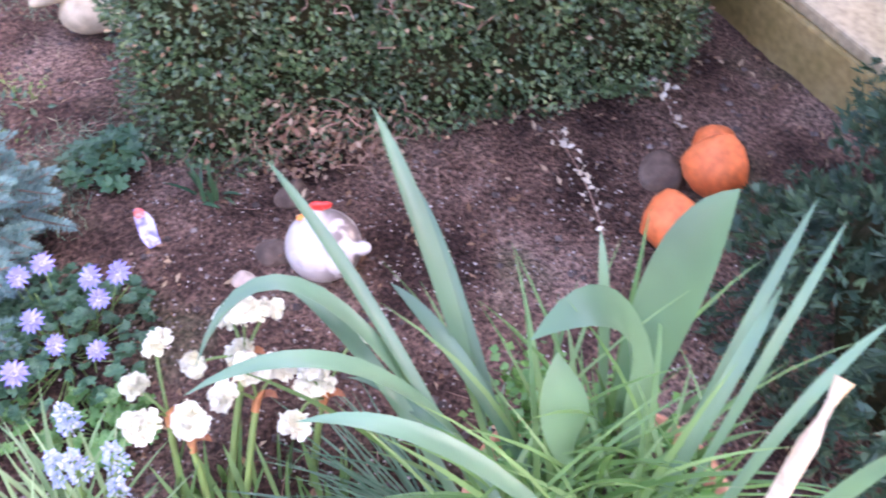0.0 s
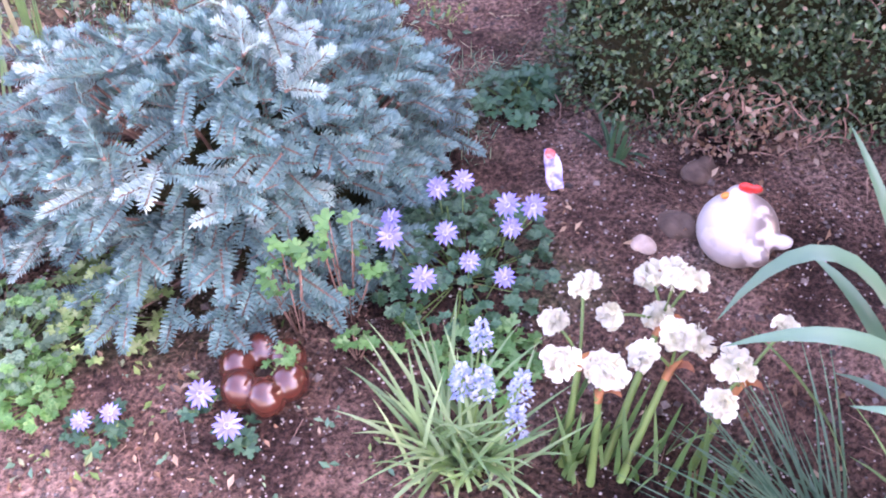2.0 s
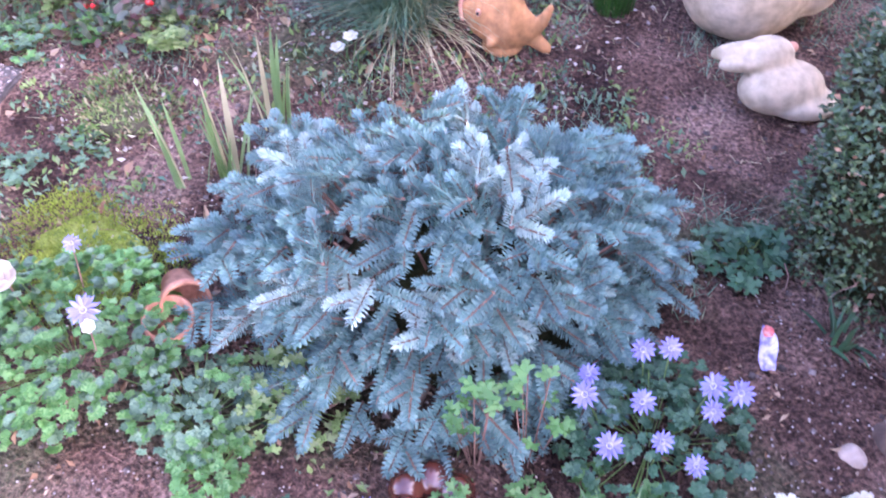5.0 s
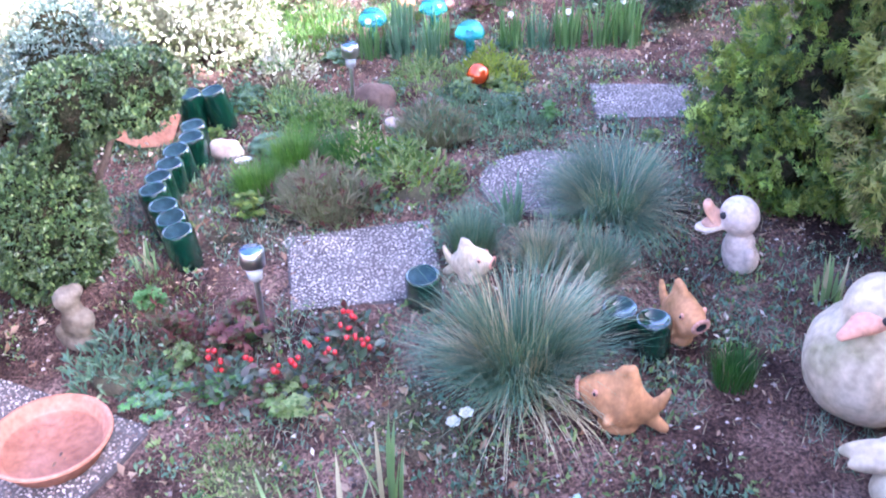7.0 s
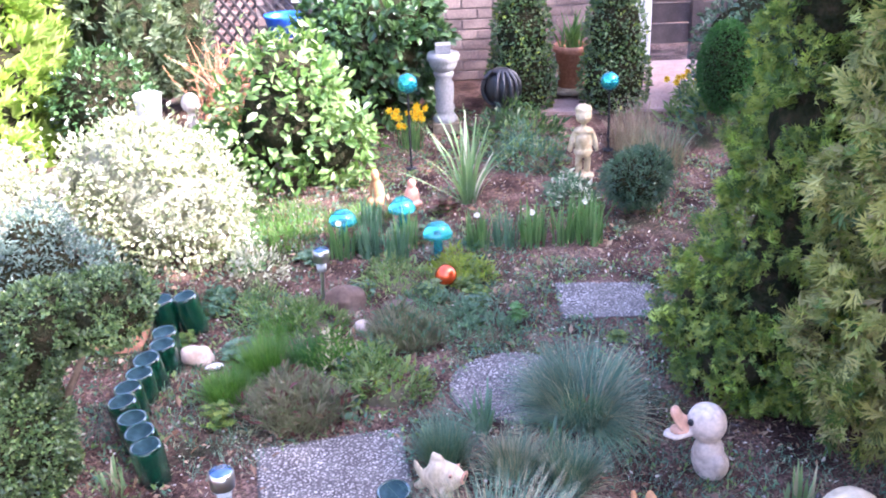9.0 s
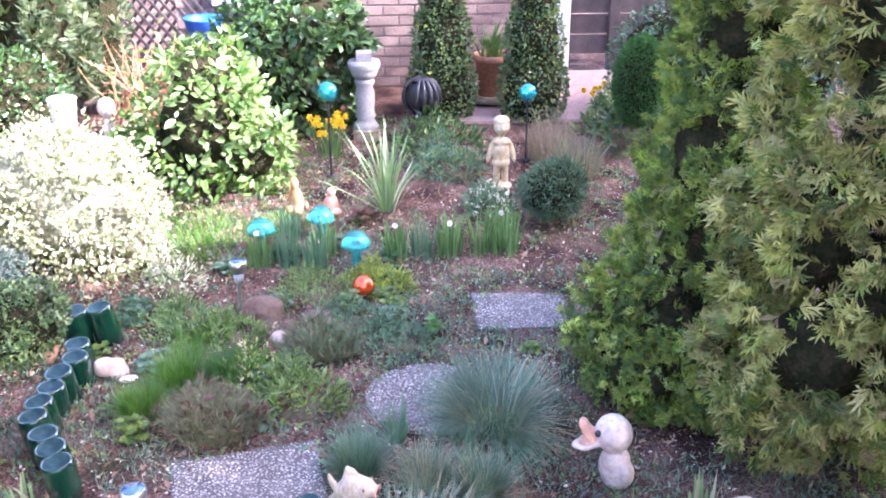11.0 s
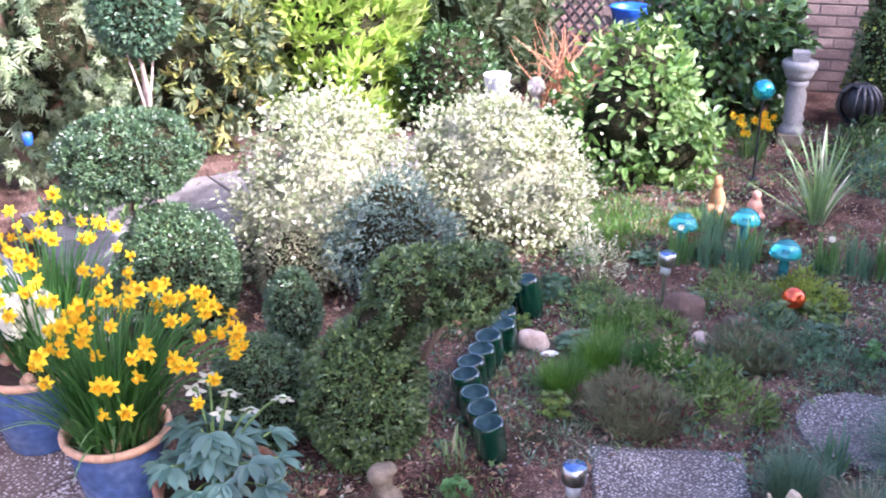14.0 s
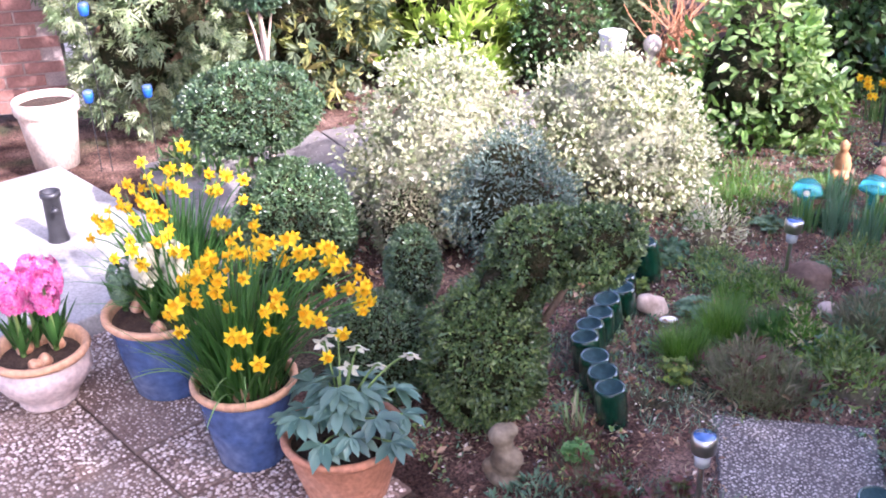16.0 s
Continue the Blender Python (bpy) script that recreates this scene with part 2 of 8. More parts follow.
MIRROR_TEAL = plain_mat("mirrored_turquoise", (0.02, 0.38, 0.46), 0.1, 0.7, 0.8, 0.6)
MIRROR_RED = plain_mat("mirrored_red", (0.8, 0.1, 0.02), 0.12, 0.6, 0.8, 0.6)
BLUE_PLASTIC = plain_mat("blue_plastic", (0.02, 0.12, 0.55), 0.4)
WHITE_PLASTIC = plain_mat("white_plastic", (0.8, 0.79, 0.77), 0.5)
BLUE_POT = rough_mat("blue_glazed_pot", [(0.035, 0.06, 0.13), (0.055, 0.1, 0.22), (0.13, 0.16, 0.23)], 5, 40, 0.25, 0.1, 0.001, 0.5)
BEIGE_POT = rough_mat("lilac_beige_pot", [(0.42, 0.33, 0.32), (0.52, 0.43, 0.41), (0.58, 0.48, 0.44)], 4, 50, 0.55, 0.15, 0.001)
RIM_CLAY = rough_mat("pot_rim_clay", [(0.46, 0.26, 0.15), (0.58, 0.35, 0.22)], 9, 60, 0.7, 0.15, 0.001)
POT_SOIL = rough_mat("potting_soil", [(0.03, 0.018, 0.013), (0.07, 0.045, 0.03)], 30, 120, 0.95, 1.0, 0.01)
BULB = rough_mat("bulb_skin", [(0.3, 0.12, 0.07), (0.45, 0.25, 0.15), (0.55, 0.38, 0.26)], 25, 80, 0.5, 0.2, 0.001)
BRICK = rough_mat("brick", [(0.2, 0.145, 0.125), (0.235, 0.172, 0.15), (0.27, 0.2, 0.175)], 12, 90, 0.9, 0.5, 0.003, own="object")
RED_BRICK = rough_mat("red_brick", [(0.16, 0.075, 0.062), (0.2, 0.1, 0.082), (0.25, 0.135, 0.11)], 12, 90, 0.9, 0.5, 0.003, own="object")
MORTAR = rough_mat("mortar", [(0.23, 0.18, 0.16), (0.28, 0.22, 0.2)], 12, 90, 0.95, 0.5, 0.002)
FENCE_WOOD = rough_mat("dark_stained_wood", [(0.05, 0.042, 0.042), (0.085, 0.07, 0.068), (0.12, 0.1, 0.095)], 6, 80, 0.7, 0.4, 0.002, own="object")
OLD_WOOD = rough_mat("mossy_yellow_wood", [(0.13, 0.1, 0.02), (0.28, 0.2, 0.08), (0.36, 0.27, 0.13)], 4, 50, 0.8, 0.4, 0.002)
BARK = rough_mat("bark", [(0.12, 0.08, 0.05), (0.2, 0.14, 0.1), (0.28, 0.2, 0.14)], 20, 90, 0.9, 0.9, 0.005)
TWIG = rough_mat("dry_twig", [(0.17, 0.095, 0.07), (0.25, 0.15, 0.11), (0.33, 0.21, 0.16)], 20, 90, 0.85, 0.3, 0.002, own="island")
WALL_PAINT = rough_mat("house_render", [(0.5, 0.47, 0.43), (0.58, 0.55, 0.5)], 2, 60, 0.9, 0.3, 0.002)
DEAD = leaf_mat("dead_leaves", [(0.16, 0.08, 0.045), (0.3, 0.17, 0.11), (0.42, 0.3, 0.22), (0.2, 0.1, 0.07)], 0.8, 0.1, 3)
SHEATH = leaf_mat("rusty_dry_sheath", [(0.42, 0.15, 0.06), (0.5, 0.22, 0.1), (0.36, 0.12, 0.06)], 0.6, 0.2, 30)
STALK = leaf_mat("pale_green_stalk", [(0.14, 0.24, 0.065), (0.19, 0.3, 0.095), (0.12, 0.2, 0.06)], 0.45, 0.15)
INNER_PALE = rough_mat("pale_inner_twigs", [(0.12, 0.13, 0.07), (0.2, 0.2, 0.125), (0.28, 0.26, 0.18)], 40, 120, 0.95, 0.8, 0.01)
SPRUCE_PALE_LIT = leaf_mat("pale_lit_spruce_shoots", [(0.27, 0.39, 0.38), (0.36, 0.48, 0.46), (0.44, 0.55, 0.52)], 0.5, 0.06, 20)
SPRUCE = leaf_mat("blue_spruce_needles", [(0.105, 0.205, 0.205), (0.165, 0.285, 0.275), (0.235, 0.365, 0.35)], 0.5, 0.05, 14)
BOX = leaf_mat("box_leaves", [(0.03, 0.07, 0.024), (0.065, 0.125, 0.04), (0.19, 0.255, 0.1), (0.045, 0.095, 0.04), (0.1, 0.165, 0.06)], 0.34, 0.15, 7, 0.55)
TOPIARY = leaf_mat("young_box_leaves", [(0.03, 0.065, 0.022), (0.065, 0.125, 0.035), (0.19, 0.255, 0.085), (0.045, 0.095, 0.03), (0.11, 0.175, 0.05)], 0.32, 0.15, 9, 0.6)
HEDGE = leaf_mat("hedge_leaves", [(0.024, 0.06, 0.026), (0.05, 0.105, 0.045), (0.13, 0.19, 0.085), (0.038, 0.085, 0.04), (0.08, 0.14, 0.06)], 0.32, 0.12, 6, 0.6)
BOXDARK = leaf_mat("dark_box_leaves", [(0.025, 0.065, 0.038), (0.05, 0.115, 0.06), (0.11, 0.175, 0.095), (0.045, 0.1, 0.055)], 0.34, 0.12, 7, 0.55)
THUJA = leaf_mat("green_thuja", [(0.035, 0.075, 0.018), (0.1, 0.18, 0.032), (0.29, 0.33, 0.06), (0.06, 0.12, 0.025)], 0.5, 0.22, 6)
THUJA_OLIVE = leaf_mat("olive_thuja", [(0.1, 0.125, 0.035), (0.25, 0.27, 0.075), (0.44, 0.42, 0.14), (0.2, 0.15, 0.065)], 0.5, 0.22, 6)
THUJA_GOLD = leaf_mat("golden_thuja", [(0.2, 0.32, 0.05), (0.36, 0.48, 0.1), (0.5, 0.56, 0.2)], 0.5, 0.35, 4)
CYPRESS = leaf_mat("grey_green_cypress", [(0.06, 0.1, 0.05), (0.11, 0.15, 0.08), (0.17, 0.2, 0.11)], 0.55, 0.2, 4)
VARIEG = leaf_mat("cream_edged_leaves", [(0.12, 0.18, 0.07), (0.46, 0.48, 0.3), (0.64, 0.62, 0.48), (0.19, 0.25, 0.1), (0.74, 0.7, 0.58), (0.28, 0.33, 0.16)], 0.45, 0.38, 5, glow=(1.1, 1.1, 0.85))
GREYLEAF = leaf_mat("grey_green_leaves", [(0.065, 0.105, 0.09), (0.11, 0.16, 0.14), (0.2, 0.26, 0.23), (0.085, 0.13, 0.1)], 0.5, 0.2, 5)
CAMELLIA = leaf_mat("glossy_bush_leaves", [(0.055, 0.12, 0.03), (0.12, 0.215, 0.055), (0.2, 0.31, 0.1), (0.34, 0.42, 0.19)], 0.42, 0.28, 4, 0.4)
YEW = leaf_mat("dark_yew_needles", [(0.015, 0.045, 0.03), (0.03, 0.07, 0.042), (0.06, 0.11, 0.06)], 0.5, 0.1, 6)
IVY = leaf_mat("dark_glossy_leaves", [(0.025, 0.07, 0.02), (0.05, 0.11, 0.035), (0.1, 0.18, 0.06)], 0.3, 0.2, 4, 0.6)
FESCUE = leaf_mat("blue_fescue_blades", [(0.065, 0.14, 0.095), (0.1, 0.2, 0.14), (0.155, 0.265, 0.195), (0.27, 0.29, 0.18)], 0.5, 0.2, 3)
STRAW = leaf_mat("dry_grass", [(0.42, 0.35, 0.22), (0.58, 0.51, 0.36), (0.34, 0.26, 0.16)], 0.6, 0.2, 3)
GRASS = leaf_mat("fresh_grass", [(0.05, 0.13, 0.02), (0.1, 0.22, 0.035), (0.16, 0.28, 0.06)], 0.45, 0.3, 3)
DARKGRASS = leaf_mat("deep_green_grass", [(0.025, 0.09, 0.02), (0.05, 0.15, 0.035), (0.08, 0.2, 0.05)], 0.45, 0.3, 3)
BULBLEAF = leaf_mat("bulb_leaves", [(0.07, 0.155, 0.05), (0.12, 0.23, 0.085), (0.2, 0.32, 0.14)], 0.4, 0.28, 3)
NARCLEAF = leaf_mat("blue_green_bulb_leaves", [(0.075, 0.165, 0.105), (0.12, 0.22, 0.15), (0.17, 0.27, 0.19)], 0.3, 0.28, 3)
WEED = leaf_mat("ground_cover", [(0.1, 0.17, 0.05), (0.17, 0.26, 0.085), (0.27, 0.35, 0.14), (0.17, 0.21, 0.11)], 0.5, 0.25, 3)
SEDUM = leaf_mat("pale_sedum", [(0.085, 0.16, 0.1), (0.13, 0.22, 0.14), (0.19, 0.29, 0.18)], 0.5, 0.2, 3)
MOSS = leaf_mat("yellow_green_moss", [(0.17, 0.23, 0.03), (0.27, 0.33, 0.05), (0.34, 0.38, 0.1)], 0.7, 0.3, 6)
PARSLEY = leaf_mat("parsley_leaves", [(0.08, 0.2, 0.06), (0.12, 0.28, 0.085), (0.2, 0.36, 0.14)], 0.45, 0.3, 4)
ANEMLEAF = leaf_mat("anemone_leaves", [(0.03, 0.09, 0.05), (0.055, 0.14, 0.075), (0.09, 0.18, 0.1)], 0.45, 0.2, 4)
BRONZE = leaf_mat("bronze_leaves", [(0.1, 0.03, 0.03), (0.16, 0.06, 0.05), (0.09, 0.12, 0.05)], 0.35, 0.2, 4)
HEATHER = leaf_mat("heather_shoots", [(0.17, 0.15, 0.1), (0.25, 0.225, 0.16), (0.14, 0.19, 0.09), (0.33, 0.29, 0.21)], 0.6, 0.2, 4)
HELLEB = leaf_mat("hellebore_leaves", [(0.035, 0.085, 0.07), (0.065, 0.13, 0.105), (0.115, 0.195, 0.16)], 0.4, 0.2, 4)
TULIPLEAF = leaf_mat("tulip_leaves", [(0.1, 0.2, 0.115), (0.15, 0.26, 0.16)], 0.36, 0.3, 4)
YELLOW = leaf_mat("yellow_petals", [(0.75, 0.5, 0.01), (0.85, 0.6, 0.02), (0.8, 0.55, 0.015)], 0.5, 0.3, 3, 0.2, (1.1, 1.05, 1.0))
CUP = leaf_mat("deep_yellow_cups", [(0.78, 0.4, 0.008), (0.82, 0.46, 0.01)], 0.5, 0.3, 3, 0.2, (1.1, 1.05, 1.0))
WHITEPETAL = leaf_mat("white_petals", [(0.84, 0.83, 0.72), (0.88, 0.87, 0.79), (0.83, 0.8, 0.64)], 0.5, 0.3, 3, 0.2, (1.1, 1.05, 1.0))
LILAC = leaf_mat("lilac_blue_petals", [(0.28, 0.25, 0.72), (0.38, 0.35, 0.8), (0.5, 0.46, 0.85)], 0.5, 0.3, 3, 0.2, (1.1, 1.05, 1.0))
PALEBLUE = leaf_mat("pale_blue_bells", [(0.3, 0.38, 0.74), (0.5, 0.56, 0.78), (0.74, 0.75, 0.76)], 0.5, 0.3, 3, 0.2, (1.1, 1.05, 1.0))
PINK = leaf_mat("pink_bells", [(0.8, 0.1, 0.4), (0.86, 0.2, 0.5), (0.9, 0.35, 0.6)], 0.45, 0.3, 8, 0.2, (1.1, 1.05, 1.0))
CREAM = leaf_mat("cream_bells", [(0.82, 0.8, 0.62), (0.86, 0.84, 0.72)], 0.5, 0.3, 8, 0.2, (1.1, 1.05, 1.0))
WINTERGREEN = leaf_mat("wintergreen_leaves", [(0.035, 0.06, 0.04), (0.06, 0.1, 0.06), (0.1, 0.045, 0.04), (0.1, 0.15, 0.11)], 0.35, 0.12, 20)
SHOOT = leaf_mat("pale_iris_shoots", [(0.16, 0.27, 0.12), (0.24, 0.36, 0.17), (0.34, 0.44, 0.24)], 0.45, 0.25)
DRYBROWN = leaf_mat("brown_dry_grass", [(0.2, 0.15, 0.11), (0.3, 0.23, 0.17), (0.4, 0.32, 0.24)], 0.6, 0.2, 3)
FIR = leaf_mat("pale_fir_sprays", [(0.13, 0.19, 0.1), (0.24, 0.31, 0.17), (0.4, 0.44, 0.29), (0.2, 0.24, 0.15)], 0.5, 0.3, 3)
BERRY = plain_mat("red_berries", (0.48, 0.015, 0.016), 0.3, 0, 0.5, 0.2)


# ---- building helpers ----
def thing(name, x=0, y=0, z=0, label="", category="", group="", kind="", turn=0):
    ob = new(name)
    ob.empty_display_size = 0.05
    ob.matrix_world = pose(x, y, z, 0, 0, turn)
    return tagged(ob, label, category, group, kind)


def mesh_from(name, pieces, smooth=True):
    """pieces: (vertices (n,3), faces (m,k), material). One mesh."""
    me = bpy.data.meshes.new(name)
    mats, vs, loops, starts, idx, off, lo = [], [], [], [], [], 0, 0
    for V, Fc, mt in pieces:
        V, Fc = np.asarray(V, float).reshape(-1, 3), np.asarray(Fc, np.int64)
        if mt not in mats:
            mats.append(mt)
        vs.append(V)
        loops.append((Fc + off).ravel())
        starts.append(np.arange(len(Fc)) * Fc.shape[1] + lo)
        idx.append(np.full(len(Fc), mats.index(mt)))
        off += len(V)
        lo += Fc.size
    V, L, S, I = np.concatenate(vs), np.concatenate(loops), np.concatenate(starts), np.concatenate(idx)
    me.vertices.add(len(V))
    me.vertices.foreach_set("co", V.ravel())
    me.loops.add(len(L))
    me.loops.foreach_set("vertex_index", L.astype(np.int32))
    me.polygons.add(len(S))
    me.polygons.foreach_set("loop_start", S.astype(np.int32))
    me.polygons.foreach_set("material_index", I.astype(np.int32))
    me.polygons.foreach_set("use_smooth", np.full(len(S), smooth))
    for mt in mats:
        me.materials.append(mt)
    me.update(calc_edges=True)
    me.validate()
    return me


def soup(name, pieces, parent=None, label="", smooth=True):
    ob = new(name, mesh_from(name, pieces, smooth))
    ob.parent = parent
    return tagged(ob, label)


def part(name, bm, material, parent, label="", smooth=True):
    me = bpy.data.meshes.new(name)
    bm.to_mesh(me)
    bm.free()
    me.polygons.foreach_set("use_smooth", np.full(len(me.polygons), smooth))
    for mt in material if isinstance(material, (list, tuple)) else [material]:
        me.materials.append(mt)
    ob = new(name, me)
    ob.parent = parent
    return tagged(ob, label)


def scatter(tV, tF, R, T, S):
    """Copies of a small template: R (n,3,3) columns x,y,z; T (n,3); S (n,) or (n,3)."""
    tV, tF = np.asarray(tV, float), np.asarray(tF)
    n, S = len(T), np.asarray(S, float)
    S = S[:, None] if S.ndim == 1 else S
    V = np.einsum("nij,nkj->nki", R, tV[None] * S[:, None, :] if S.shape[1] == 3 else tV[None] * S[:, :, None]) + np.asarray(T)[:, None]
    Fc = tF[None] + (np.arange(n) * len(tV))[:, None, None]
    return V.reshape(-1, 3), Fc.reshape(-1, tF.shape[1])


def unit(v):
    return v / np.maximum(np.linalg.norm(v, axis=-1, keepdims=True), 1e-9)


def frames(d, up):
    """Turns with y along d and z as near to up as can be."""
    y = unit(d)
    x = unit(np.cross(y, up))
    return np.stack([x, y, np.cross(x, y)], -1)


LEAF_V = [(0, 0, 0), (-.5, .5, .12), (0, .5, 0), (.5, .5, .12), (0, 1, -.06)]
LEAF_F = [(0, 2, 1), (0, 3, 2), (1, 2, 4), (2, 3, 4)]
LONG_V = [(0, 0, 0), (-.4, .3, .08), (0, .3, 0), (.4, .3, .08), (-.42, .68, .04), (0, .68, -.04), (.42, .68, .04), (0, 1, -.14)]
LONG_F = [(0, 2, 1, 1), (0, 3, 2, 2), (1, 2, 5, 4), (2, 3, 6, 5), (4, 5, 7, 7), (5, 6, 7, 7)]
LONG_F = [(0, 2, 1), (0, 3, 2), (1, 2, 5), (1, 5, 4), (2, 3, 6), (2, 6, 5), (4, 5, 7), (5, 6, 7)]


def leaves(rng, P, N, size, width=0.55, spread=0.8, jitter=0.3, material=None, long=False):
    """Leaves at points P that lean out along N."""
    n = len(P)
    d = unit(N + rng.normal(0, spread, (n, 3)))
    up = unit(N + rng.normal(0, 0.5, (n, 3)) + np.array([0, 0, 0.4]))
    s = size * rng.uniform(1 - jitter, 1 + jitter, n)
    V, Fc = scatter(LONG_V if long else LEAF_V, LONG_F if long else LEAF_F, frames(d, up), P, np.stack([s * width, s, s], -1))
    return V, Fc, material


def blobs_points(rng, blobs, n, depth=0.12, lump=0.06, freq=7.0, floor=-9):
    """Points and outward directions on the skin of a union of ellipsoids (cx,cy,cz,rx,ry,rz), with lumps."""
    B = np.array(blobs, float)
    area = (B[:, 3] * B[:, 4] + B[:, 4] * B[:, 5] + B[:, 3] * B[:, 5])
    k = rng.choice(len(B), n, p=area / area.sum())
    d = unit(rng.normal(0, 1, (n, 3)))
    C, Rr = B[k, :3], B[k, 3:]
    w = np.sin(d[:, 0] * freq + C[:, 0] * 9) * np.sin(d[:, 1] * freq * 1.13 + C[:, 1] * 7) + 0.6 * np.sin(d[:, 2] * freq * 1.9 + d[:, 0] * freq * 1.3)
    r = 1 + lump * w - depth * rng.uniform(0, 1, n) ** 1.6
    P = C + d * Rr * r[:, None]
    N = unit(d / Rr)
    keep = P[:, 2] > floor
    for i in range(len(B)):
        q = np.sum(((P - B[i, :3]) / (B[i, 3:] * 0.86)) ** 2, 1)
        keep &= (q > 1) | (k == i)
    return P[keep], N[keep]


def cluster(P, N, freq, out, gap, seed=0):
    """Gathers growth in clumps: some stand out, and the others lie deeper between them."""
    f = np.array([noise.noise((p[0] * freq + seed, p[1] * freq, p[2] * freq)) for p in P])
    return P + N * (out * f - 1.6 * out * (f < gap))[:, None], N


def lumpy(blobs, seed, k=9, size=0.38, out=0.82):
    """The same bush with smaller lumps of growth on its skin."""
    rng = np.random.default_rng(seed + 900)
    more = []
    for b in blobs:
        b = np.array(b, float)
        for _ in range(k):
            d = unit(rng.normal(0, 1, 3) + np.array([0, 0, 0.2]))
            c = b[:3] + d * b[3:] * out
            if c[2] > 0.03:
                more.append((*c, *(b[3:] * size * rng.uniform(0.7, 1.25))))
    return list(blobs) + more


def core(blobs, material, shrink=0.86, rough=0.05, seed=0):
    """Lumpy filler shells that close the inside of a bush, in the given material."""
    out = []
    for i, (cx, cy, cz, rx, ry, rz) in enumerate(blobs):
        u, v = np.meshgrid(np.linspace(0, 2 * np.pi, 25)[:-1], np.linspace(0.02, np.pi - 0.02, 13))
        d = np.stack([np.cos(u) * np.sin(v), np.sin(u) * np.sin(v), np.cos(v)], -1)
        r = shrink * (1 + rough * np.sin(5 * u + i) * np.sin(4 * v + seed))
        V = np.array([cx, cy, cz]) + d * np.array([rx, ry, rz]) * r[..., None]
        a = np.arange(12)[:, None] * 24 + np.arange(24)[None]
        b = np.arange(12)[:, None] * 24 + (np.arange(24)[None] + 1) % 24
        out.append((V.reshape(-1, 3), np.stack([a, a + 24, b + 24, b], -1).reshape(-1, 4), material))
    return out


# near-black filler: the shade deep between the leaves, put into the colour
INNER_SHADE = rough_mat("inner_shade_fill", [(0.012, 0.018, 0.008), (0.03, 0.03, 0.015), (0.055, 0.042, 0.025)], 24, 80, 1.0, 1.0, 0.02, 0.02)


def blades(rng, base, az, lean, bend, length, width, seg=5, taper=2.2, twist=0.0, fold=0.0):
    """Grass blades and strap leaves: each a tapering strip that leans and then bends over."""
    n = len(base)
    s = np.linspace(0, 1, seg + 1)
    th = lean[:, None] + bend[:, None] * s[None] ** 1.3
    dl = length[:, None] / seg
    h = np.concatenate([np.zeros((n, 1)), np.cumsum(np.sin(th[:, :-1]) * dl, 1)], 1)
    z = np.concatenate([np.zeros((n, 1)), np.cumsum(np.cos(th[:, :-1]) * dl, 1)], 1)
    out = np.stack([np.cos(az), np.sin(az)], -1)
    P = np.stack([base[:, :1] + h * out[:, :1], base[:, 1:2] + h * out[:, 1:], base[:, 2:3] + z], -1)
    a2 = az + np.pi / 2 + twist * rng.normal(0, 1, n)
    side = np.stack([np.cos(a2), np.sin(a2), np.zeros(n)], -1)
    w = 0.5 * width[:, None] * np.clip((0.7 + 0.6 * s[None]) * (1 - s[None] ** taper), 0.03, 1)
    off = side[:, None] * w[..., None]
    V = np.stack([P - off, P + off], 2)
    if fold:
        up = np.stack([-np.cos(th) * out[:, :1], -np.cos(th) * out[:, 1:], np.sin(th)], -1)
        V = np.stack([P - off + up * (fold * w)[..., None], P, P + off + up * (fold * w)[..., None]], 2)
    m = V.shape[2]
    i = np.arange(n)[:, None, None] * (seg + 1) * m + np.arange(seg)[None, :, None] * m + np.arange(m - 1)[None, None]
    return V.reshape(-1, 3), np.stack([i, i + 1, i + 1 + m, i + m], -1).reshape(-1, 4)


def tubes(paths, radii, sides=5):
    """Round stalks along point rows."""
    out_v, out_f, off = [], [], 0
    ang = np.linspace(0, 2 * np.pi, sides + 1)[:-1]
    for p, r in zip(paths, radii):
        p = np.asarray(p, float)
        r = np.broadcast_to(np.asarray(r, float), (len(p),))
        t = unit(np.gradient(p, axis=0))
        ref = np.where(np.abs(t[:, 2:3]) > 0.9, np.array([[1.0, 0, 0]]), np.array([[0, 0, 1.0]]))
        a = unit(np.cross(t, ref))
        b = np.cross(t, a)
        V = p[:, None] + r[:, None, None] * (a[:, None] * np.cos(ang)[None, :, None] + b[:, None] * np.sin(ang)[None, :, None])
        i = np.arange(len(p) - 1)[:, None] * sides
        j = np.arange(sides)[None]
        out_f.append(off + np.stack([i + j, i + (j + 1) % sides, i + sides + (j + 1) % sides, i + sides + j], -1).reshape(-1, 4))
        out_v.append(V.reshape(-1, 3))
        off += len(p) * sides
    return np.concatenate(out_v), np.concatenate(out_f)


def lathe(profile, seg=40):
    """A turned body from (radius, height) pairs."""
    bm = bmesh.new()
    rings = []
    for r, z in profile:
        if r < 1e-5:
            rings.append([bm.verts.new((0, 0, z))])
        else:
            rings.append([bm.verts.new((r * math.cos(2 * math.pi * i / seg), r * math.sin(2 * math.pi * i / seg), z)) for i in range(seg)])
    for a, b in zip(rings, rings[1:]):
        for i in range(seg):
            j = (i + 1) % seg
            q = [a[i % len(a)], a[j % len(a)], b[j % len(b)], b[i % len(b)]]
            q = list(dict.fromkeys(q))
            if len(q) > 2:
                bm.faces.new(q)
    return bm


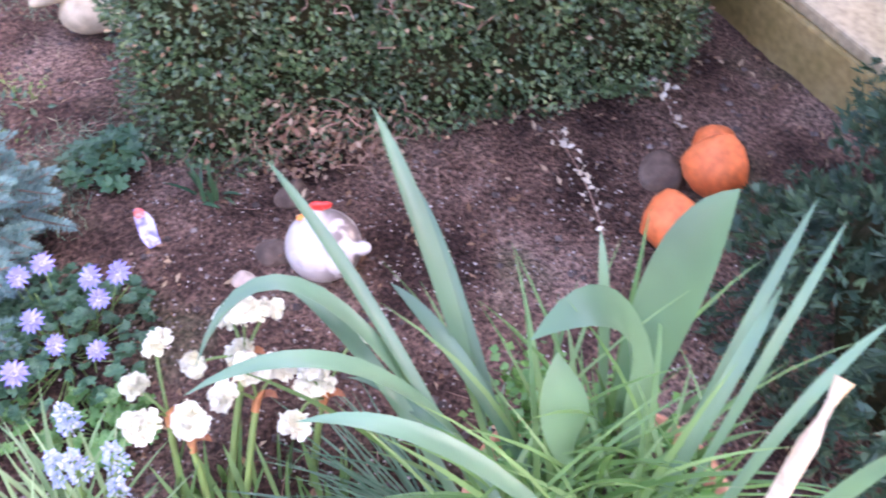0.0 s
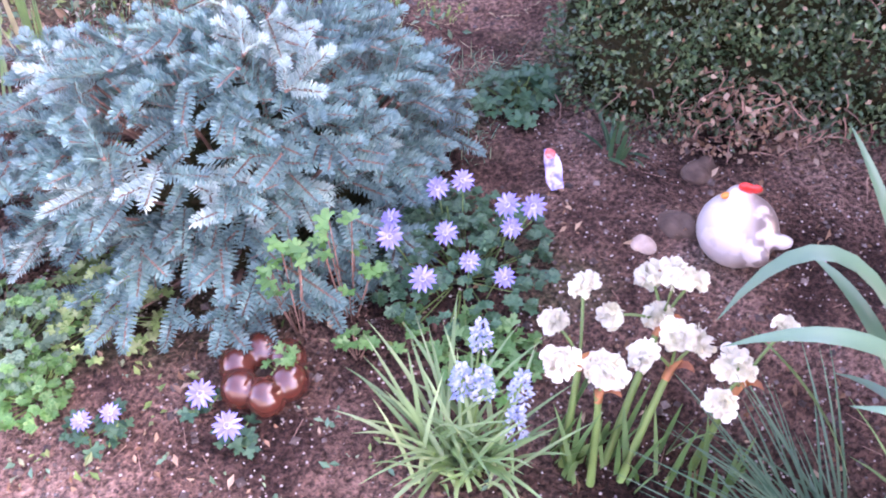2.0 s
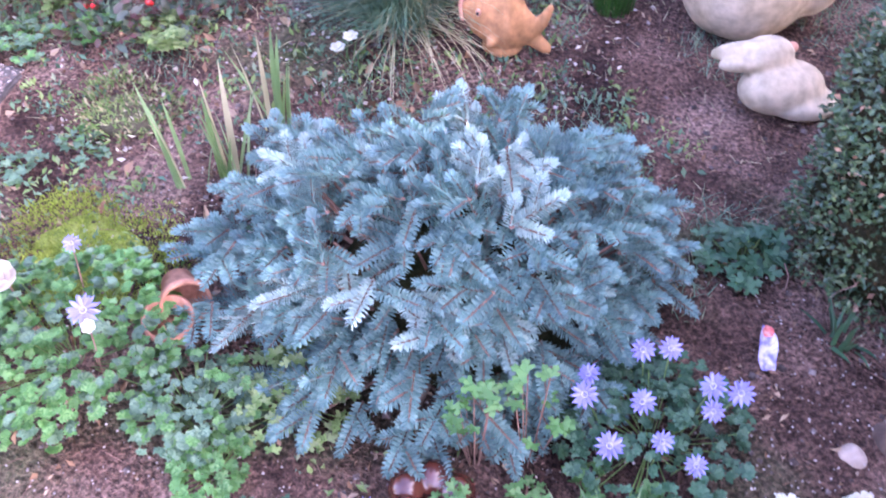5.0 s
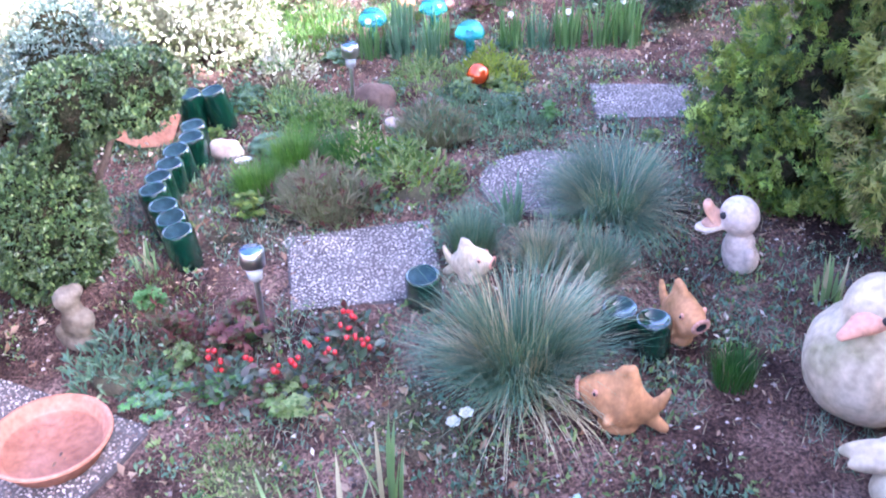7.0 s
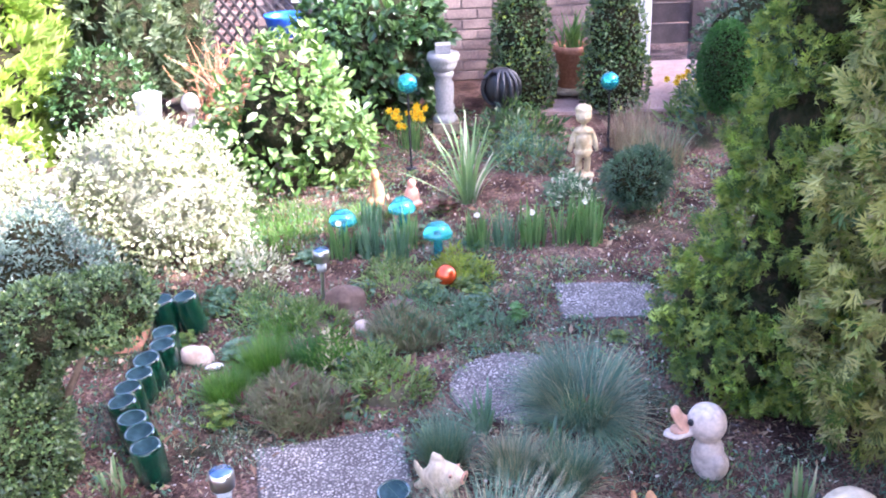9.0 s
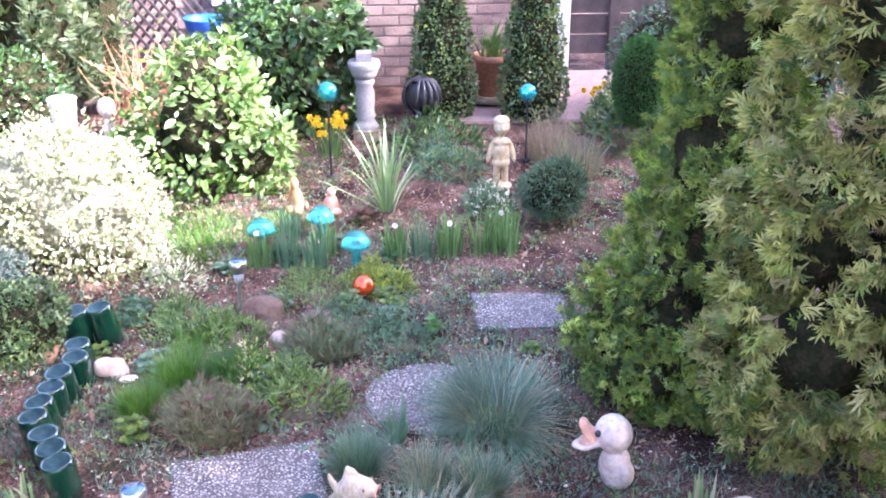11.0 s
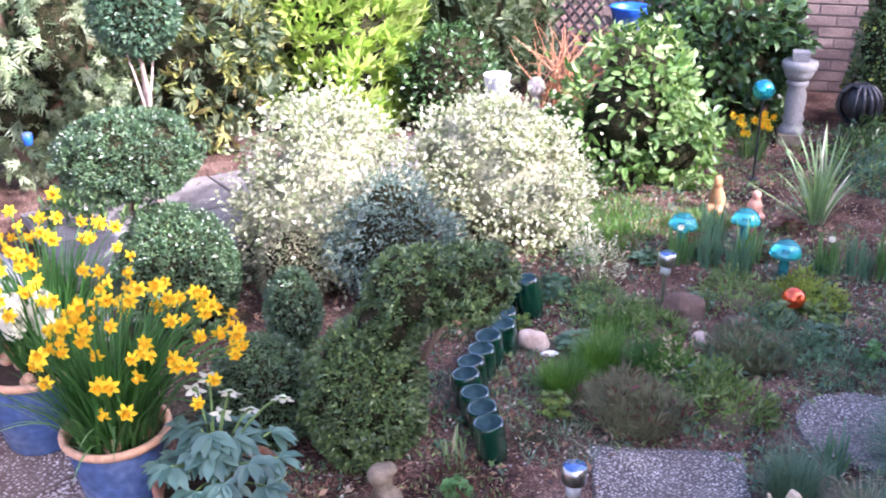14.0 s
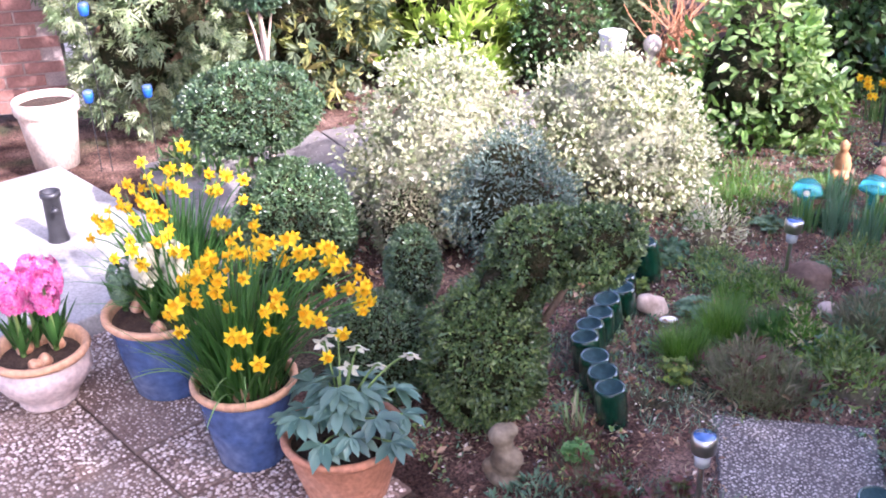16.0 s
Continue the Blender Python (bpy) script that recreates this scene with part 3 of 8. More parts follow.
def box_bm(sx, sy, sz, bevel=0.004, m=None):
    bm = bmesh.new()
    bmesh.ops.create_cube(bm, size=1)
    bmesh.ops.scale(bm, vec=(sx, sy, sz), verts=bm.verts)
    if bevel:
        bmesh.ops.bevel(bm, geom=bm.edges[:], offset=bevel, segments=2, affect="EDGES", profile=0.6)
    if m is not None:
        bm.transform(m)
    return bm


def ball_into(bm, c, r, rot=(0, 0, 0), mat_index=0, seg=20):
    res = bmesh.ops.create_uvsphere(bm, u_segments=seg, v_segments=seg * 2 // 3, radius=1)
    m = Matrix.LocRotScale(c, Euler([radians(a) for a in rot]), r if hasattr(r, "__len__") else (r, r, r))
    bmesh.ops.transform(bm, matrix=m, verts=res["verts"])
    for v in res["verts"]:
        for f in v.link_faces:
            f.material_index = mat_index


def ball_piece(c, r, rot, material, seg=20):
    """An ellipsoid as plain arrays."""
    rows = seg * 2 // 3
    u, v = np.meshgrid(np.arange(seg) * 2 * np.pi / seg, np.linspace(0.0, np.pi, rows + 1)[1:-1])
    ring = np.stack([np.cos(u) * np.sin(v), np.sin(u) * np.sin(v), np.cos(v)], -1).reshape(-1, 3)
    V = np.concatenate([ring, [(0, 0, 1), (0, 0, -1)]])
    i = np.arange(rows - 2)[:, None] * seg
    j = np.arange(seg)[None]
    Q = np.stack([i + j, i + seg + j, i + seg + (j + 1) % seg, i + (j + 1) % seg], -1).reshape(-1, 4)
    j, n, last = np.arange(seg), len(ring), (rows - 2) * seg
    caps = np.concatenate([np.stack([np.full(seg, n), j, (j + 1) % seg], -1), np.stack([np.full(seg, n + 1), last + (j + 1) % seg, last + j], -1)])
    m = np.array(Matrix.LocRotScale(Vector(c), Euler([radians(a) for a in rot]), Vector(r if hasattr(r, "__len__") else (r, r, r))))
    V = V @ m[:3, :3].T + m[:3, 3]
    return V, np.concatenate([Q[:, [0, 1, 2]], Q[:, [0, 2, 3]], caps]), material


def sculpt(name, blobs, materials, place, voxel=0.005, soft=6, extras=(), wobble=0.0):
    """A moulded figure: lumps fused into one skin, with small painted pieces joined on. One mesh."""
    tmp = new(name, mesh_from(name, [ball_piece(c, r, rot, materials[0]) for c, r, rot in blobs]))
    rm = tmp.modifiers.new("fuse", "REMESH")
    rm.mode, rm.voxel_size = "VOXEL", voxel
    sm = tmp.modifiers.new("soften", "SMOOTH")
    sm.iterations, sm.factor = soft, 0.5
    dg = bpy.context.evaluated_depsgraph_get()
    dg.update()
    fused = bpy.data.meshes.new_from_object(tmp.evaluated_get(dg))
    bpy.data.objects.remove(tmp)
    n = len(fused.vertices)
    V, N = np.empty(n * 3), np.empty(n * 3)
    fused.vertices.foreach_get("co", V)
    fused.vertices.foreach_get("normal", N)
    V, N = V.reshape(-1, 3), N.reshape(-1, 3)
    if wobble:
        V = V + N * (wobble * np.array([noise.noise(p * 14) for p in V]))[:, None]
    faces = {}
    for f in fused.polygons:
        faces.setdefault(len(f.vertices), []).append(tuple(f.vertices))
    flat = [(V, [q for group in faces.values() for p in group for q in ((p[0], p[1], p[2]), (p[0], p[2], p[-1]))[:len(p) - 2]], materials[0])]
    for c, r, rot, k in extras:
        flat.append(ball_piece(c, r, rot, materials[k], 14))
    ob = new(name, mesh_from(name, flat))
    ob.matrix_world = place
    return tagged(ob)


def smooth01(t):
    t = np.clip(t, 0, 1)
    return t * t * (3 - 2 * t)


def g(x, y):
    """The height of the ground."""
    x, y = np.asarray(x, float), np.asarray(y, float)
    return -0.075 * (1 - smooth01((y - 1.0) / 0.5) * smooth01((-1.5 - x) / 0.6)) + 0.035 * smooth01((x + 0.8) / 0.4) * smooth01((y - 0.8) / 0.3)


def on(x, y, n, rx, ry, rng):
    """Points strewn over an oval patch of ground."""
    r, a = np.sqrt(rng.uniform(0, 1, n)), rng.uniform(0, 2 * np.pi, n)
    px, py = x + rx * r * np.cos(a), y + ry * r * np.sin(a)
    return np.stack([px, py, g(px, py)], -1)


PEB_V = np.array([(.5, 0, 0), (.3, .36, 0), (-.2, .42, 0), (-.5, .05, 0), (-.28, -.38, 0), (.25, -.4, 0), (.22, .12, .24), (-.2, .14, .26), (-.05, -.2, .25)])
PEB_F = np.array([(0, 1, 6), (1, 2, 7), (1, 7, 6), (2, 3, 7), (3, 4, 8), (3, 8, 7), (4, 5, 8), (5, 0, 6), (5, 6, 8), (6, 7, 8)])


def pebble_field(parent, inside, box, z, size, material, seed, label=""):
    """Pebbles pressed into cement, over the part of a rectangle for which inside(x, y) holds."""
    rng = np.random.default_rng(seed)
    x0, y0, x1, y1 = box
    X, Y = np.meshgrid(np.arange(x0, x1, size * 0.92), np.arange(y0, y1, size * 0.92))
    X, Y = X.ravel() + rng.normal(0, size * 0.22, X.size), Y.ravel() + rng.normal(0, size * 0.22, Y.size)
    k = inside(X, Y)
    X, Y = X[k], Y[k]
    a = rng.uniform(0, 6.28, len(X))
    R = np.stack([np.stack([np.cos(a), -np.sin(a), 0 * a], -1), np.stack([np.sin(a), np.cos(a), 0 * a], -1), np.tile([0, 0, 1.0], (len(X), 1))], 1)
    s = size * rng.uniform(0.6, 1.15, len(X))
    V, Fc = scatter(PEB_V, PEB_F, R, np.stack([X, Y, np.full(len(X), z - 0.001)], -1), s)
    return tagged(soup("pebbles", [(V, Fc, material)], parent, smooth=False), label, kind="stuff")


def in_outline(pts, margin=0.006):
    c = np.mean(pts, 0)
    def test(x, y):
        k = np.ones(len(x), bool)
        for (ax, ay), (bx, by) in zip(pts, pts[1:] + pts[:1]):
            n = np.array([ay - by, bx - ax]) / math.hypot(bx - ax, by - ay)
            if n @ (c - (ax, ay)) < 0:
                n = -n
            k &= (x - ax) * n[0] + (y - ay) * n[1] > margin
        return k
    return test


# ---- the large structure ----
def ground():
    xs = np.concatenate([[-300, -90, -40, -20, -12], np.arange(-9, 3.01, 0.05), [5, 10, 30, 90, 300]])
    ys = np.concatenate([[-300, -90, -30, -10, -5], np.arange(-2, 9.01, 0.05), [12, 20, 40, 100, 300]])
    X, Y = np.meshgrid(xs, ys)
    Z = g(X, Y)
    near = (np.abs(X + 3) < 7) & (np.abs(Y - 3) < 6.5)
    bumps = np.array([noise.noise((x * 5, y * 5, 0)) * 0.012 + noise.noise((x * 17, y * 17, 3)) * 0.008 if k else 0
                      for x, y, k in zip(X.ravel(), Y.ravel(), near.ravel())]).reshape(X.shape)
    V = np.stack([X, Y, Z + bumps], -1).reshape(-1, 3)
    r, c = X.shape
    i = np.arange(r - 1)[:, None] * c + np.arange(c - 1)[None]
    return tagged(soup("ground", [(V, np.stack([i, i + 1, i + 1 + c, i + c], -1).reshape(-1, 4), SOIL)]),
                  "purplish brown garden soil with moss and small stones", "ground", kind="structure")


ground()


def slab(name, pts, z, thick, material, label, bevel=0.006):
    """A flat stone slab with the given outline."""
    bm = bmesh.new()
    f = bm.faces.new([bm.verts.new((x, y, 0)) for x, y in pts])
    ext = bmesh.ops.extrude_face_region(bm, geom=[f])
    bmesh.ops.translate(bm, verts=[v for v in ext["geom"] if isinstance(v, bmesh.types.BMVert)], vec=(0, 0, thick))
    bmesh.ops.recalc_face_normals(bm, faces=bm.faces)
    top = [e for e in bm.edges if all(v.co.z > thick * 0.5 for v in e.verts)]
    bmesh.ops.bevel(bm, geom=top, offset=bevel, segments=2, affect="EDGES")
    ob = part(name, bm, material, None, label, smooth=False)
    ob.matrix_world = pose(0, 0, z - thick)
    xs, ys = [p[0] for p in pts], [p[1] for p in pts]
    pebble_field(ob, in_outline(list(pts)), (min(xs), min(ys), max(xs), max(ys)), thick, 0.0115, PEBBLES if z > 0 else PEBBLES_WARM, int(abs(xs[0] * 100)))
    return tagged(ob, label, "paving slab", "stepping slabs", "")


slab("stepping_slab", [(-2.70, 1.83), (-2.39, 1.575), (-2.10, 1.90), (-2.41, 2.19)], 0.008, 0.05, CEMENT, "square exposed-aggregate concrete slab set in soil")
ring = [(-2.27 + 0.225 * math.cos(a), 2.6 + 0.225 * math.sin(a)) for a in np.linspace(0, 2 * math.pi, 29)[:-1]]
slab("stepping_slab", ring, 0.008, 0.05, CEMENT, "round exposed-aggregate concrete slab beside blue fescue")
slab("stepping_slab", [(-2.60, 3.345), (-2.40, 3.09), (-2.115, 3.32), (-2.285, 3.57)], 0.008, 0.05, CEMENT, "square grey aggregate slab in bare soil")
slab("stepping_slab", [(-2.375, 1.095), (-2.865, 0.945), (-2.735, 0.515), (-2.245, 0.655)], -0.06, 0.06, CEMENT, "pale pebble slab under the terracotta saucer")

# terrace of aggregate tiles, turned by 15 degrees
TERR = Matrix.Translation((-2.83, 0.885, 0.02)) @ Matrix.Rotation(radians(15.5), 4, "Z")
bed = part("pavement_terrace", box_bm(1.42, 3.0, 0.09, 0.0, Matrix.Translation((-0.70, -1.5, -0.055))), POT_SOIL, None, smooth=False)
bed.matrix_world = TERR
tagged(bed, "terrace of worn aggregate tiles with dark joints", "terrace", kind="structure")
tile_meshes = {}
for row, (v0, v1) in enumerate([(0, -0.46), (-0.46, -0.95), (-0.95, -1.44), (-1.44, -1.93), (-1.93, -2.42), (-2.42, -2.91)]):
    cuts = [0, -0.40, -0.68, -1.17, -1.40] if row % 2 == 0 else [0, -0.19, -0.68, -1.17, -1.40]
    for u0, u1 in zip(cuts, cuts[1:]):
        key = (round(u0 - u1, 3), round(v0 - v1, 3))
        if key not in tile_meshes:
            b = box_bm(key[0] - 0.005, key[1] - 0.005, 0.04, 0.003)
            t0 = part("tile", b, RUSTY_CEMENT, bed, smooth=False)
            tile_meshes[key] = t0.data
        else:
            t0 = new("tile", tile_meshes[key])
            t0.parent = bed
        t0.location = ((u0 + u1) / 2, (v0 + v1) / 2, -0.02 + 0.002 * math.sin(7 * u0 + 5 * v0))

cuts_u = {0: [0, -0.40, -0.68, -1.17, -1.40], 1: [0, -0.19, -0.68, -1.17, -1.40]}
rows_v = [0, -0.46, -0.95, -1.44, -1.93, -2.42, -2.91]


def on_tile(u, v):
    k = np.ones(len(u), bool)
    r = np.clip(np.searchsorted(-np.array(rows_v), -v) - 1, 0, 5)
    for b in rows_v:
        k &= np.abs(v - b) > 0.007
    for q in (0, 1):
        for c in cuts_u[q]:
            k &= (np.abs(u - c) > 0.007) | (r % 2 != q)
    return k


pebble_field(bed, on_tile, (-1.39, -1.9, 0, 0), 0.001, 0.0145, PEBBLES_WARM, 17)

step = part("pavement_step", box_bm(1.5, 3.8, 0.12, 0.01, Matrix.Translation((-2.17, -1.55, 0.0))), CONCRETE, None, smooth=False)
step.matrix_world = TERR
tagged(step, "raised pale concrete strip in full sun", "paving", kind="structure")

bed2 = new("pavement_path", mesh_from("pavement_path", [([(-5.65, 0.8, 0.012), (-4.72, 0.8, 0.012), (-4.6, 4.1, 0.012), (-5.7, 4.1, 0.012)], [(0, 1, 2, 3)], MORTAR)], False))
tagged(bed2, "garden path of pebbled slabs in sunlight", "path", kind="structure")
pm = None
for i in range(7):
    for j in range(2):
        if pm is None:
            t0 = part("paving_slab", box_bm(0.465, 0.465, 0.04, 0.005), PATHM, bed2, smooth=False)
            pm = t0.data
        else:
            t0 = new("paving_slab", pm)
            t0.parent = bed2
        t0.matrix_local = pose(-5.43 + 0.48 * j + 0.006 * i, 1.04 + 0.475 * i, 0.018, 0, 0, 1.5)


def brick_wall(name, start, end, height, label, rows, cols, row0=0, clay=BRICK):
    """A brick wall: mortar body, with separate bricks where it is seen."""
    a, b = Vector((*start, 0)), Vector((*end, 0))
    run = (b - a).length
    w = part(name, box_bm(run, 0.22, height, 0.0, Matrix.Translation((run / 2, 0, height / 2))), MORTAR, None, smooth=False)
    w.matrix_world = Matrix.Translation(a) @ Matrix.Rotation(math.atan2(b.y - a.y, b.x - a.x), 4, "Z")
    tagged(w, label, "wall", kind="structure")
    me = None
    for r in range(row0, row0 + rows):
        for c in range(cols):
            x = 0.11 + c * 0.222 + (0.111 if r % 2 else 0)
            if x > run - 0.1:
                continue
            if me is None:
                t0 = part("brick", box_bm(0.21, 0.03, 0.062, 0.003), clay, w, smooth=False)
                me = t0.data
            else:
                t0 = new("brick", me)
                t0.parent = w
            t0.location = (x, -0.10 - 0.004 + 0.001 * math.sin(c * 3 + r), 0.04 + r * 0.073)
    return w


back_wall = brick_wall("wall_north", (-6.2, 4.98), (-4.30, 6.55), 2.8, "shaded brown brick house wall", 14, 11)
# the window in the brick wall
win = part("window_1", box_bm(0.62, 0.03, 0.9, 0.004, Matrix.Translation((0, 0, 0.45))), BLACK, None, smooth=False)
win.matrix_world = back_wall.matrix_world @ pose(0.62, -0.125, 0.66)
tagged(win, "white framed window in the brick wall", "window", kind="structure")
for nm, sx, sz, x, z in (("window_frame", 0.06, 0.98, -0.33, 0.45), ("window_frame", 0.06, 0.98, 0.33, 0.45), ("window_sill", 0.72, 0.06, 0, -0.02)):
    o = part(nm, box_bm(sx, 0.06, sz, 0.006, Matrix.Translation((x, -0.012, z))), WHITE_PLASTIC, win, smooth=False)
# white door leaf and dark fence
door = part("door_1", box_bm(0.30, 0.05, 2.1, 0.01, Matrix.Translation((0.15, 0, 1.05))), WHITE_PLASTIC, None, smooth=False)
door.matrix_world = Matrix.Translation((-4.28, 6.6, 0)) @ Matrix.Rotation(radians(39), 4, "Z")
tagged(door, "white door standing in sunlight", "door", kind="structure")
fence = thing("fence", -4.25, 6.98, 0, "dark stained wooden board fence", "fence", turn=39)
bd = None
for i in range(13):
    if bd is None:
        t0 = part("board", box_bm(1.9, 0.025, 0.145, 0.004), FENCE_WOOD, fence, smooth=False)
        bd = t0.data
    else:
        t0 = new("board", bd)
        t0.parent = fence
    t0.location = (0.95, 0.006 * (i % 2), 0.2 + 0.153 * i)
for x in (0.0, 0.42, 1.9):
    part("post", box_bm(0.08, 0.08, 2.3, 0.006, Matrix.Translation((x, -0.03, 1.15))), FENCE_WOOD, fence, smooth=False)
patio = part("pavement_patio", box_bm(2.2, 1.3, 0.04, 0.0, Matrix.Translation((0, 0, 0))), rough_mat("patio_brick", [(0.3, 0.2, 0.18), (0.4, 0.29, 0.26)], 10, 60, 0.9, 0.4, 0.003), None, smooth=False)
patio.matrix_world = pose(-3.7, 6.45, 0.0, 0, 0, 39)
tagged(patio, "pinkish clay paver patio", "patio", kind="structure")

brick_wall("wall_west", (-7.9, -2.6), (-7.0, 0.72), 2.6, "sun-dappled red brick wall", 12, 16, 0, RED_BRICK)
pipe = part("trim_post", box_bm(0.12, 0.12, 2.5, 0.01, Matrix.Translation((0, 0, 1.25))), WHITE_PLASTIC, None, smooth=False)
pipe.matrix_world = pose(-6.86, 0.78, 0, 0, 0, 15)
tagged(pipe, "white painted corner post of the wall", "post", kind="structure")

house = part("wall_south", box_bm(9.0, 0.3, 2.4, 0.0, Matrix.Translation((-2.0, -4.2, 1.2))), WALL_PAINT, None, smooth=False)
tagged(house, "plain rendered house wall", "wall", kind="structure")

lattice = thing("lattice_fence", -6.75, 4.55, 0, "grey diagonal lattice fence panel", "fence", turn=30)
lm = None
for i in range(14):
    for s in (1, -1):
        t0 = part("slat", box_bm(0.022, 0.01, 1.3, 0.002), FENCE_WOOD, lattice, smooth=False) if lm is None else new("slat", lm)
        lm = t0.data
        t0.parent = lattice
        t0.matrix_local = pose(0.08 * i - 0.05, 0.006 * s, 0.75, 0, 40 * s, 0)
for x in (-0.1, 1.1):
    part("post", box_bm(0.05, 0.05, 1.5, 0.004, Matrix.Translation((x, 0, 0.75))), FENCE_WOOD, lattice, smooth=False)


# ---- bushes, hedges and trees ----
def stems(rng, foot, tops, r0, material, parent, name="trunk", wob=0.03):
    paths, radii = [], []
    for t in tops:
        p = np.linspace(0, 1, 7)[:, None]
        path = np.asarray(foot) * (1 - p) + np.asarray(t) * p + rng.normal(0, wob, (7, 3)) * np.sin(p * np.pi)
        paths.append(path)
        radii.append(np.linspace(r0, r0 * 0.35, 7))
    V, Fc = tubes(paths, radii, 6)
    return soup(name, [(V, Fc, material)], parent)


def bush(name, x, y, blobs, n, size, material, label, category="bush", seed=0, width=0.55, spread=0.8, lump=0.06, depth=0.14, long=False, group="", shrink=0.84, second=None, bark=BARK, lumps=0, fringe=0.0, inner=None, clump=None):
    """A leafy shrub: trunk, filler shells, and a crown of single leaves. blobs are given from its foot."""
    rng = np.random.default_rng(seed)
    z = float(g(x, y))
    root = thing(name, x, y, z, label, category, group)
    skin = lumpy(blobs, seed, lumps) if lumps else blobs
    P, N = blobs_points(rng, skin, n, depth, lump, floor=0.0)
    if clump:
        P, N = cluster(P, N, *clump, seed)
    if fringe:
        P = P + N * (fringe * rng.exponential(1.0, (len(P), 1)) * (rng.uniform(0, 1, (len(P), 1)) < 0.2))
    pieces = [leaves(rng, P, N, size, width, spread, 0.35, material, long)]
    if second:
        mt, share = second
        P2, N2 = blobs_points(rng, skin, int(n * share), depth * 0.4, lump, floor=0.0)
        pieces.append(leaves(rng, P2, N2, size * 1.05, width, spread, 0.35, mt, long))
    soup("crown", pieces, root, smooth=False)
    for piece in core(blobs, inner or INNER_SHADE, shrink, seed=seed):
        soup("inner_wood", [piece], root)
    low = min(b[2] for b in blobs)
    stems(rng, (0, 0, -0.02), [(b[0], b[1], b[2]) for b in blobs], 0.02, bark, root)
    return root


def curve3(a, b, c, n=8):
    t = np.linspace(0, 1, n)[:, None]
    a, b, c = map(np.asarray, (a, b, c))
    return a * (1 - t) ** 2 + 2 * b * t * (1 - t) + c * t ** 2


# tuft of scale-leaved fingers for thuja and cypress; each tuft is one connected piece
def spray_template(fingers, half, fat, seed, sub=True):
    rng = np.random.default_rng(seed)
    V, Fc = [(0.0, 0.0, 0.0)], []
    for a in np.linspace(-half, half, fingers) + rng.normal(0, 0.12, fingers):
        L = (1 - 0.4 * (a / half) ** 2) * rng.uniform(0.7, 1.1)
        d, s = np.array([math.sin(a), math.cos(a), 0]), np.array([math.cos(a), -math.sin(a), 0])
        curl = rng.normal(-0.05, 0.2)
        n = len(V)
        V.extend([tuple(d * L * 0.55 - s * fat + (0, 0, curl * 0.3 + 0.02)), tuple(d * L + (0, 0, curl)), tuple(d * L * 0.5 + s * fat + (0, 0, curl * 0.3 - 0.02))])
        Fc.append((0, n + 2, n + 1, n))
        if sub:
            for k, q in ((n, -1), (n + 2, 1)):
                e = a + q * rng.uniform(0.4, 0.8)
                d2, s2, p, m = np.array([math.sin(e), math.cos(e), 0]), np.array([math.cos(e), -math.sin(e), 0]), np.array(V[k]), len(V)
                l2 = L * rng.uniform(0.28, 0.42)
                V.extend([tuple(p + d2 * l2 * 0.5 - s2 * fat * 0.8), tuple(p + d2 * l2 + (0, 0, rng.normal(0, 0.06))), tuple(p + d2 * l2 * 0.5 + s2 * fat * 0.8)])
                Fc.append((k, m + 2, m + 1, m))
    return np.array(V), np.array(Fc)


SPRAYS = {"near": spray_template(5, 0.85, 0.06, 3), "long": spray_template(5, 0.55, 0.045, 5), "far": spray_template(5, 0.7, 0.09, 4, False)}


def conifer(name, x, y, blobs, n, size, material, label, seed=0, droop=0.25, spread=0.5, shrink=0.66, group="", upright=0.6, lump=0.1, fine="far", second=None, knob=0.36, clump=(8.0, 0.07, -0.12)):
    rng = np.random.default_rng(seed)
    root = thing(name, x, y, float(g(x, y)), label, "conifer", group)
    P, N = blobs_points(rng, lumpy(blobs, seed, 14, knob, 0.8), n, 0.34, lump, 6.0, floor=0.0)
    P, N = cluster(P, N, *clump, seed)
    d = unit(N + rng.normal(0, spread, P.shape) + np.array([0, 0, upright]))
    up = unit(N * rng.choice([-1, 1], (len(P), 1)) * 0.5 + rng.normal(0, 0.7, P.shape))
    s = size * rng.uniform(0.6, 1.3, len(P))
    pieces, m = [], int(len(P) * (1 - (second[1] if second else 0)))
    for mt, k in ((material, slice(0, m)), (second[0] if second else None, slice(m, None))):
        if mt:
            V, Fc = scatter(*SPRAYS[fine], frames(d[k], up[k]), P[k] - d[k] * s[k, None] * 0.45, s[k])
            pieces.append((V, Fc, mt))
    soup("crown", pieces, root, smooth=False)
    for piece in core(blobs, INNER_SHADE, shrink, seed=seed):
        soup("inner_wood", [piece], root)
    top = max(b[2] for b in blobs)
    stems(rng, (0, 0, -0.02), [(0, 0, top)], 0.04, BARK, root)
    return root


